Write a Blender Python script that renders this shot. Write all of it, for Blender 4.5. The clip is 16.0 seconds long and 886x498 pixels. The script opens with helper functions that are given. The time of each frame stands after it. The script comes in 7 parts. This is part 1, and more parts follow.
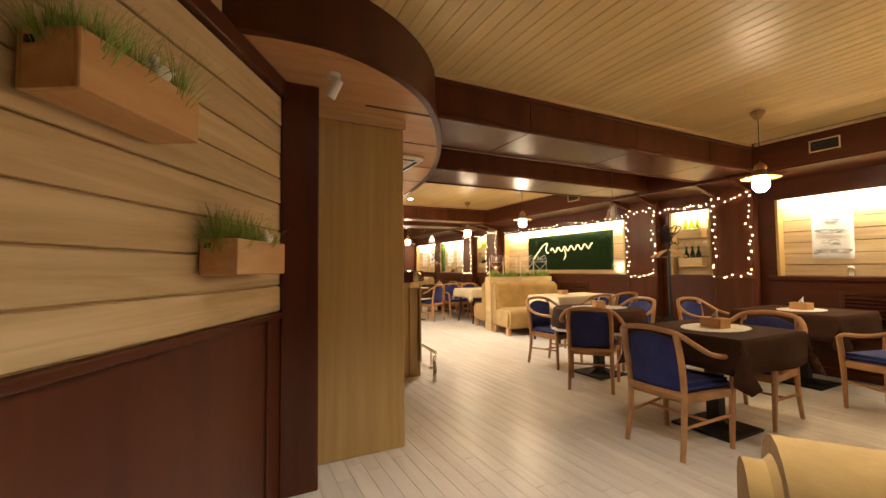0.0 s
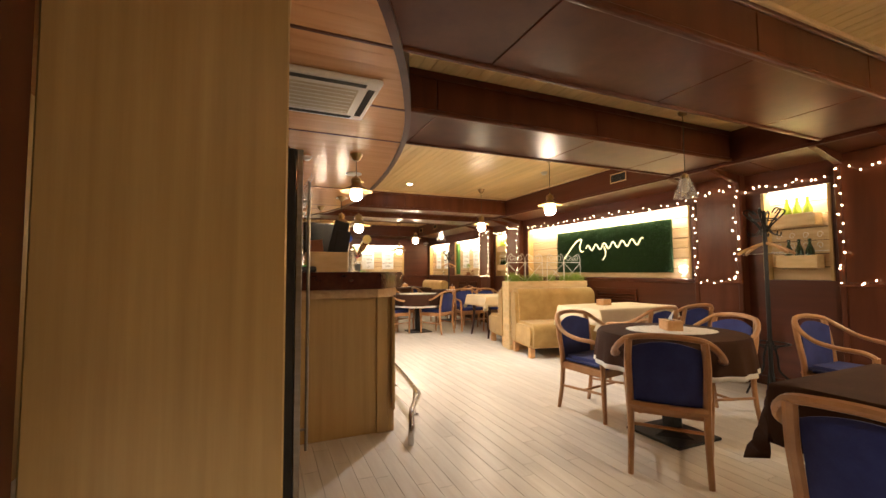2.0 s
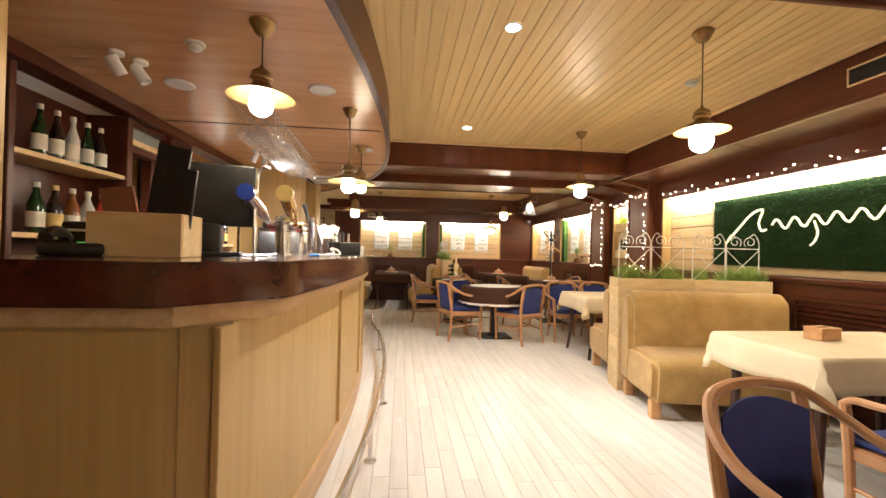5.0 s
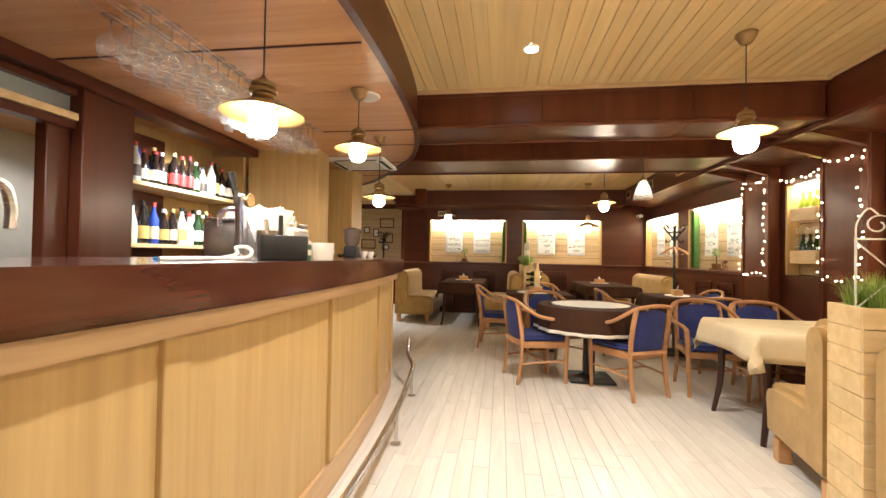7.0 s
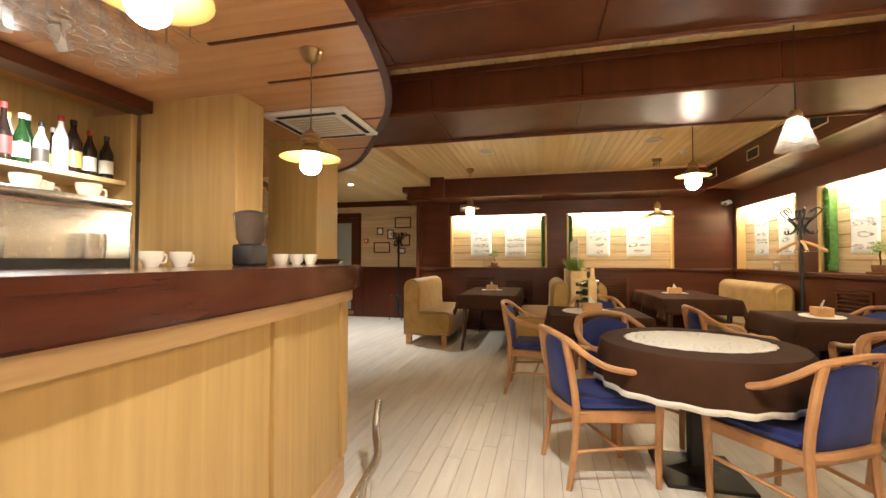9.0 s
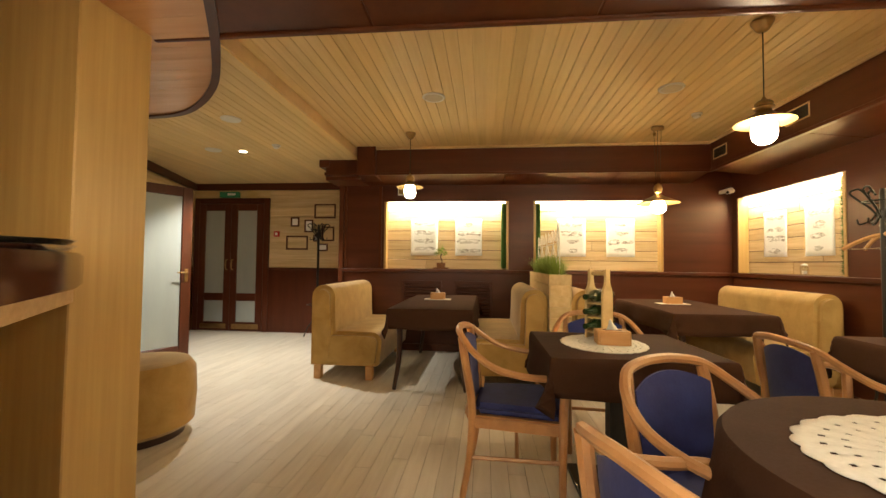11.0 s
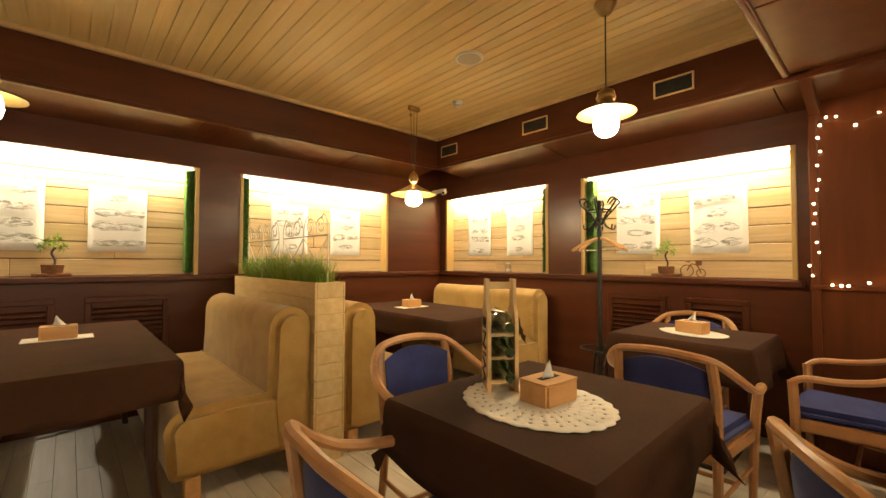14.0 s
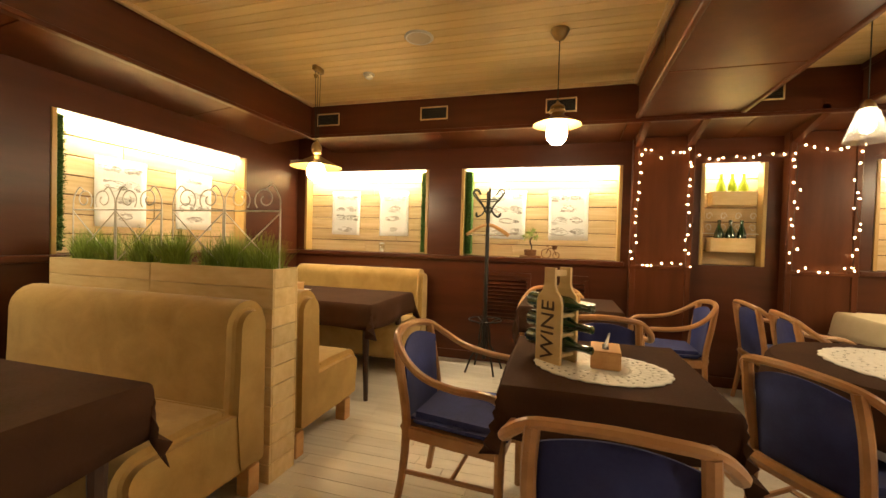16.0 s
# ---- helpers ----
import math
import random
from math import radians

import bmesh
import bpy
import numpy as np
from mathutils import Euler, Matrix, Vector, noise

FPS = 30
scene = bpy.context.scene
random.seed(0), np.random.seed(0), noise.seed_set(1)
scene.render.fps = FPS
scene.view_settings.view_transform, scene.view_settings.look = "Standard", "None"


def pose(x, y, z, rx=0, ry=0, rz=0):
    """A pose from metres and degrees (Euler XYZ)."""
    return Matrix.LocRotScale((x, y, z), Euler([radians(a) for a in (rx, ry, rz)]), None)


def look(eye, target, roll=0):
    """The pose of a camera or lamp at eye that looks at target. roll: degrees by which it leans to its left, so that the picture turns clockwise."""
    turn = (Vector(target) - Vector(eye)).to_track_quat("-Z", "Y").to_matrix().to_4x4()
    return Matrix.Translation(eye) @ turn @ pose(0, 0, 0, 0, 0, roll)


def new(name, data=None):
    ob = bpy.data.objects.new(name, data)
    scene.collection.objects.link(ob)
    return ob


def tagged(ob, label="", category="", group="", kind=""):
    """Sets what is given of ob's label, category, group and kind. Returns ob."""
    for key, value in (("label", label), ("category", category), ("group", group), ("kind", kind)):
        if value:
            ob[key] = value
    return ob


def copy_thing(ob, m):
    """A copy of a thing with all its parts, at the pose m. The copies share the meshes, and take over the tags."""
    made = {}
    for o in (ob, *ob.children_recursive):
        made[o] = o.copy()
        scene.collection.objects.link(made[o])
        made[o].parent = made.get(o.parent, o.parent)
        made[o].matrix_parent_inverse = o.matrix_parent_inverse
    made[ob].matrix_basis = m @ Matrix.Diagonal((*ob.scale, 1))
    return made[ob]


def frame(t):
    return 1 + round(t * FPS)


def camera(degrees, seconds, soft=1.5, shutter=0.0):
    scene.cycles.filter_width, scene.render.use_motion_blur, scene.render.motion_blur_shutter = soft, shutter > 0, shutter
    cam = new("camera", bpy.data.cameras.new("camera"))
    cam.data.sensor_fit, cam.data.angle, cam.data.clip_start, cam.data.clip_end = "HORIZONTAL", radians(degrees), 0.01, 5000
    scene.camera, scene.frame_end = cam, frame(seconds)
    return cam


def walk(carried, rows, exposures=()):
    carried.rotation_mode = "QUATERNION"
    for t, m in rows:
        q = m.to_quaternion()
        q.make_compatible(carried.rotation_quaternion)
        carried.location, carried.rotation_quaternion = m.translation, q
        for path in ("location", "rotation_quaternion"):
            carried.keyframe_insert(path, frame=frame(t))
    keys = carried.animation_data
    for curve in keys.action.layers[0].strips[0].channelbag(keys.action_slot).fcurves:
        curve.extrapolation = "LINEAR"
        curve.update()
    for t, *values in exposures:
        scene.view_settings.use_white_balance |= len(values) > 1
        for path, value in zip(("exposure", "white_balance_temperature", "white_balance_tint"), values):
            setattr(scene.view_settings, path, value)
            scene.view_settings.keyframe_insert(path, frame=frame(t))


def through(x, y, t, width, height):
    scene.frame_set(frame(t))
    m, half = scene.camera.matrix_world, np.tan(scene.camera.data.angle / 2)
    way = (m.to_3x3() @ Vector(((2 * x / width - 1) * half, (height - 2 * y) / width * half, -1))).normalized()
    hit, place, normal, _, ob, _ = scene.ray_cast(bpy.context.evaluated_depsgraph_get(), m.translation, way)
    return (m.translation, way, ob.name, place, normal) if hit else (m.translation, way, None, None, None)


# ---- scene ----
cam = camera(94.2, 16.0)
PATH = [
    (0, (-0.115, -0.362, 1.184), (0.79, 1.419, 1.275), -0.6),
    (0.5, (0.147, -0.078, 1.188), (1.034, 1.711, 1.298), -0.9),
    (1, (0.409, 0.256, 1.172), (1.266, 2.059, 1.291), -0.9),
    (1.5, (0.631, 0.577, 1.163), (1.461, 2.392, 1.282), -0.6),
    (2, (0.853, 0.887, 1.151), (1.643, 2.72, 1.26), -0.3),
    (2.5, (1.08, 1.169, 1.162), (1.809, 3.03, 1.249), 0.1),
    (3, (1.345, 1.438, 1.194), (1.984, 3.332, 1.254), 0.2),
    (3.5, (1.541, 1.669, 1.233), (2.087, 3.593, 1.26), 0.3),
    (4, (1.787, 1.94, 1.197), (2.211, 3.895, 1.217), 0.8),
    (6.5, (2.613, 3.801, 1.185), (2.47, 5.795, 1.202), 1.1),
    (7, (2.696, 4.213, 1.18), (2.419, 6.194, 1.212), 1.0),
    (7.5, (2.776, 4.591, 1.190), (2.394, 6.553, 1.234), 0.4),
    (8, (2.803, 5.009, 1.196), (2.326, 6.951, 1.248), -0.0),
    (10.5, (2.563, 7.111, 1.132), (2.212, 9.078, 1.195), 0.4),
    (11, (2.518, 7.503, 1.128), (2.316, 9.492, 1.197), 0.6),
    (11.5, (2.483, 7.845, 1.121), (2.46, 9.843, 1.199), 0.6),
    (12, (2.445, 8.134, 1.121), (2.657, 10.121, 1.211), 0.5),
    (12.5, (2.407, 8.346, 1.122), (2.878, 10.286, 1.226), 0.2),
    (13, (2.31, 8.541, 1.141), (3.084, 10.382, 1.245), 0.1),
    (13.5, (2.186, 8.73, 1.162), (3.252, 10.42, 1.247), 0.0),
    (14, (2.032, 8.937, 1.162), (3.376, 10.416, 1.224), 0.2),
    (14.5, (1.906, 9.143, 1.164), (3.456, 10.406, 1.202), 0.6),
    (15, (1.729, 9.36, 1.202), (3.455, 10.371, 1.192), 1.1),
    (15.5, (1.592, 9.597, 1.207), (3.43, 10.384, 1.172), 1.3),
    (16, (1.433, 9.855, 1.199), (3.352, 10.418, 1.157), 1.6),
]
walk(cam, [(t, look(eye, target, roll)) for t, eye, target, roll in PATH],
     exposures=[(0, -0.06, 6250, 13), (1.5, -0.03, 5950, 14), (3, -0.1, 5550, 14), (4, 0.03, 5400, 13), (6.5, 0.08, 5350, 11), (8, 0.2, 5400, 10), (10.5, 0.15, 6050, 7), (12, 0.2, 6500, 5), (16, 0.13, 6500, 7)])

# ---- light ----
scene.view_settings.exposure = 0.0
world = bpy.data.worlds.new("world")
scene.world = world
world.use_nodes = True
world.node_tree.nodes["Background"].inputs[0].default_value = (0.02, 0.015, 0.01, 1)
world.node_tree.nodes["Background"].inputs[1].default_value = 0.05

WARM = (1.0, 0.75, 0.45)
STRIP = (1.0, 0.82, 0.54)
COOL = (1.0, 0.90, 0.76)


def lamp(name, kind, m, watts, colour, size=0.05, size_y=0.0, cone=0.0, spread=0.0):
    data = bpy.data.lights.new(name, kind)
    data.energy, data.color = watts, colour
    if kind == "AREA":
        data.shape, data.size, data.size_y = "RECTANGLE", size, size_y or size
        if spread:
            data.spread = radians(spread)
    else:
        data.shadow_soft_size = size
    if kind == "SPOT":
        data.spot_size, data.spot_blend = radians(cone), 0.6
    ob = new(name, data)
    ob.matrix_world = m
    return tagged(ob, kind="structure")


# ---- materials ----
def material(name, colour, rough=0.5, metal=0.0, colour2=None, scale=(8, 8, 8), detail=4.0, bump=0.0, bump_scale=60.0,
             spread=0.0, emit=0.0, glass=0.0, fine=0.0, sheen=0.0, coat=0.0, wave=0.0, spec=0.5, swing=0.1):
    """Two-scale noise between two colours, stretched by scale; spread varies each object's brightness."""
    mat = bpy.data.materials.new(name)
    mat.use_nodes = True
    nt = mat.node_tree
    b = nt.nodes["Principled BSDF"]
    b.inputs["Roughness"].default_value, b.inputs["Metallic"].default_value = rough, metal
    b.inputs["Base Color"].default_value = (*colour, 1)
    b.inputs["Specular IOR Level"].default_value = spec
    if glass:
        b.inputs["Transmission Weight"].default_value = glass
        b.inputs["IOR"].default_value = 1.45
    if sheen:
        b.inputs["Sheen Weight"].default_value = sheen
        b.inputs["Sheen Roughness"].default_value = 0.4
    if coat:
        b.inputs["Coat Weight"].default_value, b.inputs["Coat Roughness"].default_value = coat, 0.15
    if emit:
        b.inputs["Emission Color"].default_value = (*colour, 1)
        b.inputs["Emission Strength"].default_value = emit
    if colour2 or bump:
        tc = nt.nodes.new("ShaderNodeTexCoord")
        mp = nt.nodes.new("ShaderNodeMapping")
        mp.inputs["Scale"].default_value = scale
        info = nt.nodes.new("ShaderNodeObjectInfo")
        mul = nt.nodes.new("ShaderNodeMath")
        mul.operation = "MULTIPLY"
        mul.inputs[1].default_value = 37.0
        nt.links.new(info.outputs["Random"], mul.inputs[0])
        add = nt.nodes.new("ShaderNodeVectorMath")
        add.operation = "ADD"
        nt.links.new(tc.outputs["Object"], add.inputs[0])
        nt.links.new(mul.outputs[0], add.inputs[1])
        nt.links.new(add.outputs[0], mp.inputs[0])
        n1 = nt.nodes.new("ShaderNodeTexNoise")
        n1.inputs["Scale"].default_value, n1.inputs["Detail"].default_value, n1.inputs["Roughness"].default_value = 1.0, detail, 0.6
        if wave:
            n1.inputs["Distortion"].default_value = wave
        nt.links.new(mp.outputs[0], n1.inputs["Vector"])
        n2 = nt.nodes.new("ShaderNodeTexNoise")
        n2.inputs["Scale"].default_value = bump_scale
        nt.links.new(mp.outputs[0] if fine == 0 else tc.outputs["Object"], n2.inputs["Vector"])
        if colour2:
            ramp = nt.nodes.new("ShaderNodeValToRGB")
            ramp.color_ramp.elements[0].position, ramp.color_ramp.elements[1].position = 0.3, 0.72
            ramp.color_ramp.elements[0].color, ramp.color_ramp.elements[1].color = (*colour, 1), (*colour2, 1)
            nt.links.new(n1.outputs[0], ramp.inputs[0])
            out = ramp.outputs[0]
            if spread:
                hsv = nt.nodes.new("ShaderNodeHueSaturation")
                rng = nt.nodes.new("ShaderNodeMapRange")
                rng.inputs["To Min"].default_value, rng.inputs["To Max"].default_value = 1 - spread, 1 + spread
                geo = nt.nodes.new("ShaderNodeNewGeometry")
                mix = nt.nodes.new("ShaderNodeMath")
                mix.operation = "ADD"
                nt.links.new(info.outputs["Random"], mix.inputs[0])
                nt.links.new(geo.outputs["Random Per Island"], mix.inputs[1])
                fr = nt.nodes.new("ShaderNodeMath")
                fr.operation = "FRACT"
                nt.links.new(mix.outputs[0], fr.inputs[0])
                nt.links.new(fr.outputs[0], rng.inputs["Value"])
                nt.links.new(rng.outputs[0], hsv.inputs["Value"])
                nt.links.new(out, hsv.inputs["Color"])
                out = hsv.outputs[0]
            nt.links.new(out, b.inputs["Base Color"])
            rr = nt.nodes.new("ShaderNodeMapRange")
            rr.inputs["To Min"].default_value, rr.inputs["To Max"].default_value = max(0.03, rough - swing), min(1, rough + swing)
            nt.links.new(n2.outputs[0], rr.inputs["Value"])
            nt.links.new(rr.outputs[0], b.inputs["Roughness"])
        if bump:
            bp = nt.nodes.new("ShaderNodeBump")
            bp.inputs["Strength"].default_value, bp.inputs["Distance"].default_value = bump, 0.004
            nt.links.new(n2.outputs[0], bp.inputs["Height"])
            nt.links.new(bp.outputs[0], b.inputs["Normal"])
    return mat


# boards' grain runs along the long axis named at the end
DARK_X = material("dark_mahogany_x", (0.060, 0.0152, 0.0058), 0.31, colour2=(0.092, 0.0245, 0.0098), scale=(0.7, 9, 9), swing=0.0, spec=0.34)
DARK_Y = material("dark_mahogany_y", (0.060, 0.0152, 0.0058), 0.31, colour2=(0.092, 0.0245, 0.0098), scale=(9, 0.7, 9), swing=0.0, spec=0.34)
DARK_Z = material("dark_mahogany_z", (0.060, 0.0152, 0.0058), 0.31, colour2=(0.092, 0.0245, 0.0098), scale=(9, 9, 0.7), swing=0.0, spec=0.34)
GLOSS = material("glossy_mahogany_panel", (0.075, 0.021, 0.008), 0.35, colour2=(0.112, 0.034, 0.013), scale=(7, 7, 0.9), swing=0.0, spec=0.17)
OAK_X = material("light_oak_x", (0.47, 0.29, 0.13), 0.42, colour2=(0.62, 0.42, 0.21), scale=(1.2, 26, 26), bump=0.08, bump_scale=3)
OAK_Y = material("light_oak_y", (0.47, 0.29, 0.13), 0.42, colour2=(0.62, 0.42, 0.21), scale=(26, 1.2, 26), bump=0.08, bump_scale=3)
OAK_Z = material("light_oak_z", (0.41, 0.260, 0.086), 0.38, colour2=(0.51, 0.340, 0.124), scale=(26, 26, 1.0), bump=0.08, bump_scale=3)
SOFFIT = material("soffit_veneer", (0.57, 0.305, 0.135), 0.27, colour2=(0.67, 0.385, 0.185), scale=(0.9, 16, 8), spread=0.025, swing=0.0)
CEIL = material("ceiling_board", (0.70, 0.51, 0.215), 0.42, colour2=(0.80, 0.61, 0.295), scale=(24, 0.9, 10), bump=0.06, bump_scale=3, spread=0.07)
CEIL_X = material("ceiling_board_cross", (0.70, 0.51, 0.215), 0.42, colour2=(0.80, 0.61, 0.295), scale=(0.9, 24, 10), bump=0.06, bump_scale=3, spread=0.07)
TRIM = material("ceiling_trim", (0.55, 0.38, 0.19), 0.45, colour2=(0.66, 0.47, 0.25), scale=(6, 6, 6), bump=0.05)
PLANK_X = material("wall_plank_x", (0.50, 0.35, 0.165), 0.6, colour2=(0.68, 0.52, 0.30), scale=(1.3, 9, 22), bump=0.2, bump_scale=4, spread=0.10, wave=0.8)
PLANK_Y = material("wall_plank_y", (0.50, 0.35, 0.165), 0.6, colour2=(0.68, 0.52, 0.30), scale=(9, 1.3, 22), bump=0.2, bump_scale=4, spread=0.10, wave=0.8)
FLOOR = material("whitewashed_floor", (0.64, 0.58, 0.485), 0.34, colour2=(0.78, 0.73, 0.635), scale=(16, 1.6, 8), bump=0.10, bump_scale=3, spread=0.06, wave=0.5)
JOINT = material("floor_joint", (0.20, 0.16, 0.12), 0.8, colour2=(0.28, 0.23, 0.17), scale=(9, 9, 9), bump=0.1)
CHAIR_WOOD = material("chair_beech", (0.36, 0.17, 0.065), 0.32, colour2=(0.50, 0.27, 0.115), scale=(9, 9, 9), bump=0.05, bump_scale=12)
BLUE = material("blue_velvet", (0.015, 0.021, 0.115), 0.85, colour2=(0.030, 0.043, 0.19), scale=(7, 7, 7), bump=0.12, bump_scale=90, sheen=0.1, fine=1)
BEIGE = material("beige_velour", (0.33, 0.198, 0.053), 0.9, colour2=(0.46, 0.295, 0.093), scale=(6, 6, 6), detail=7.0, bump=0.25, bump_scale=45, sheen=0.25, fine=1, wave=0.5)
CREAM_CLOTH = material("cream_tablecloth", (0.60, 0.49, 0.30), 0.85, colour2=(0.68, 0.57, 0.37), scale=(5, 5, 5), bump=0.12, bump_scale=120, fine=1)
BROWN_CLOTH = material("brown_tablecloth", (0.038, 0.0155, 0.0075), 0.85, colour2=(0.053, 0.0225, 0.0115), scale=(5, 5, 5), bump=0.12, bump_scale=120, fine=1, spec=0.15)
LACE = material("white_lace", (0.76, 0.73, 0.65), 0.9, colour2=(0.86, 0.83, 0.75), scale=(60, 60, 60), bump=0.5, bump_scale=180, fine=1)
BLACK = material("black_iron", (0.012, 0.011, 0.010), 0.45, metal=0.3, colour2=(0.022, 0.02, 0.018), scale=(12, 12, 12), bump=0.1)
DARK_LEG = material("dark_table_leg", (0.03, 0.010, 0.006), 0.35, colour2=(0.05, 0.018, 0.010), scale=(20, 20, 2), bump=0.05)
STEEL = material("brushed_steel", (0.62, 0.60, 0.57), 0.25, metal=1.0, colour2=(0.72, 0.70, 0.66), scale=(3, 3, 60), bump=0.03)
BRASS = material("antique_brass", (0.30, 0.20, 0.085), 0.35, metal=1.0, colour2=(0.42, 0.29, 0.13), scale=(15, 15, 15), bump=0.05)
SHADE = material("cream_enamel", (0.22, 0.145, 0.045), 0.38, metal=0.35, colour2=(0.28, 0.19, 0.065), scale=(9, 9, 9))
WHITE = material("white_plastic", (0.74, 0.72, 0.68), 0.45, colour2=(0.80, 0.78, 0.74), scale=(6, 6, 6))
# near-black, paints the shade inside vents, slots and holes
OPENING_SHADE = material("painted_opening_shade", (0.012, 0.010, 0.008), 0.8, colour2=(0.02, 0.016, 0.012), scale=(9, 9, 9))
WHITE_IRON = material("white_iron", (0.70, 0.67, 0.60), 0.5, colour2=(0.78, 0.75, 0.68), scale=(30, 30, 30), bump=0.1)
BOX_WOOD = material("box_pine", (0.50, 0.26, 0.09), 0.5, colour2=(0.62, 0.36, 0.15), scale=(3, 22, 22), bump=0.06, bump_scale=4)
PALE_WOOD = material("pale_pine", (0.60, 0.42, 0.185), 0.5, colour2=(0.74, 0.57, 0.30), scale=(5, 20, 20), bump=0.08, bump_scale=4, spread=0.08)
GRASS = material("artificial_grass", (0.16, 0.26, 0.03), 0.6, colour2=(0.36, 0.49, 0.10), scale=(30, 30, 8), spread=0.3)
MOSS = material("moss_green", (0.010, 0.034, 0.005), 0.9, colour2=(0.024, 0.070, 0.011), scale=(30, 30, 30), bump=0.6, bump_scale=120, fine=1, spread=0.25)
GLOBE = material("lamp_globe", (1.0, 0.77, 0.47), 0.3, emit=225.0)
GLOBE_BAR = material("bar_lamp_globe", (1.0, 0.77, 0.47), 0.3, emit=150.0)
GLOBE_DIM = material("dim_lamp_globe", (1.0, 0.80, 0.52), 0.3, emit=26.0)
BULB_OFF = material("unlit_bulb", (0.60, 0.57, 0.50), 0.25, colour2=(0.66, 0.63, 0.56), scale=(9, 9, 9))
SPOT_ON = material("spot_lens", (1.0, 0.90, 0.76), 0.3, emit=90.0)
FAIRY = material("fairy_bulb", (1.0, 0.66, 0.30), 0.3, emit=32.0)
LED = material("led_strip", (1.0, 0.82, 0.52), 0.4, emit=16.0)
WIRE = material("dark_wire", (0.015, 0.02, 0.012), 0.6, colour2=(0.03, 0.03, 0.02), scale=(20, 20, 20))
PAPER = material("poster_paper", (0.82, 0.82, 0.79), 0.7, colour2=(0.87, 0.87, 0.85), scale=(6, 6, 6))
INK = material("poster_ink", (0.20, 0.19, 0.17), 0.8, colour2=(0.48, 0.46, 0.42), scale=(60, 60, 60), detail=6)
WASH = material("poster_wash", (0.52, 0.51, 0.48), 0.8, colour2=(0.74, 0.73, 0.70), scale=(45, 45, 45), detail=6)
NEON = material("sign_letters", (1.0, 0.86, 0.45), 0.4, emit=1.5)


def thin_glass(name, tint, rough=0.03, gloss=0.09):
    """Thin-walled glass: clear, with a faint gloss."""
    mat = bpy.data.materials.new(name)
    mat.use_nodes = True
    nt = mat.node_tree
    nt.nodes.remove(nt.nodes["Principled BSDF"])
    tr, gl, mix = (nt.nodes.new(n) for n in ("ShaderNodeBsdfTransparent", "ShaderNodeBsdfGlossy", "ShaderNodeMixShader"))
    tr.inputs[0].default_value, gl.inputs["Roughness"].default_value = (*tint, 1), rough
    mix.inputs[0].default_value = gloss
    nt.links.new(tr.outputs[0], mix.inputs[1])
    nt.links.new(gl.outputs[0], mix.inputs[2])
    nt.links.new(mix.outputs[0], nt.nodes["Material Output"].inputs[0])
    return mat


def sheer(name, through, gloss, rough):
    """Clear glassware: mostly see-through, with a soft sheen; white translucency imitates refracted light."""
    mat = bpy.data.materials.new(name)
    mat.use_nodes = True
    nt = mat.node_tree
    nt.nodes.remove(nt.nodes["Principled BSDF"])
    tr, tl, gl, m1, m2 = (nt.nodes.new(n) for n in ("ShaderNodeBsdfTransparent", "ShaderNodeBsdfTranslucent", "ShaderNodeBsdfGlossy", "ShaderNodeMixShader", "ShaderNodeMixShader"))
    # white stands in for the bright surroundings that solid glass would refract
    tl.inputs[0].default_value = (0.95, 0.93, 0.90, 1)
    gl.inputs["Roughness"].default_value = rough
    m2.inputs[0].default_value = gloss
    m1.inputs[0].default_value = through
    nt.links.new(tl.outputs[0], m1.inputs[1])
    nt.links.new(tr.outputs[0], m1.inputs[2])
    nt.links.new(m1.outputs[0], m2.inputs[1])
    nt.links.new(gl.outputs[0], m2.inputs[2])
    nt.links.new(m2.outputs[0], nt.nodes["Material Output"].inputs[0])
    return mat


STEMWARE = sheer("stemware_crystal", 0.82, 0.17, 0.07)
RIBBED = sheer("ribbed_lamp_glass", 0.80, 0.1, 0.12)
RIM_GLINT = sheer("painted_rim_glint", 0.35, 0.35, 0.05)
GLASS = thin_glass("clear_glass", (0.985, 0.985, 0.98))
SMOKED = thin_glass("smoked_door_glass", (0.46, 0.38, 0.34), 0.05, 0.004)
FROST = material("frosted_glass", (0.30, 0.335, 0.325), 0.4, colour2=(0.35, 0.385, 0.37), scale=(4, 4, 1))
BOTTLE_GREEN = material("green_bottle_glass", (0.012, 0.035, 0.010), 0.06, colour2=(0.015, 0.045, 0.012), scale=(4, 4, 4), coat=0.5)


# ---- mesh helpers ----
def finish(name, bm, mat, smooth=True):
    me = bpy.data.meshes.new(name)
    bm.normal_update()
    bm.to_mesh(me)
    bm.free()
    for m in (mat if isinstance(mat, (list, tuple)) else [mat]):
        me.materials.append(m)
    if smooth:
        for p in me.polygons:
            p.use_smooth = True
        me.set_sharp_from_angle(angle=radians(38))
    return me


def part(name, bm, mat, parent=None, label="", m=None, smooth=True):
    ob = new(name, finish(name, bm, mat, smooth))
    if parent is not None:
        ob.parent = parent
    if m is not None:
        ob.matrix_basis = m
    return tagged(ob, label)


def thing(name, m, label, category, group=""):
    ob = new(name)
    ob.empty_display_size = 0.1
    ob.matrix_basis = m
    return tagged(ob, label, category, group)


def structure(name, bm, mat, label="", smooth=False):
    return tagged(part(name, bm, mat, None, "", None, smooth), label, kind="structure")


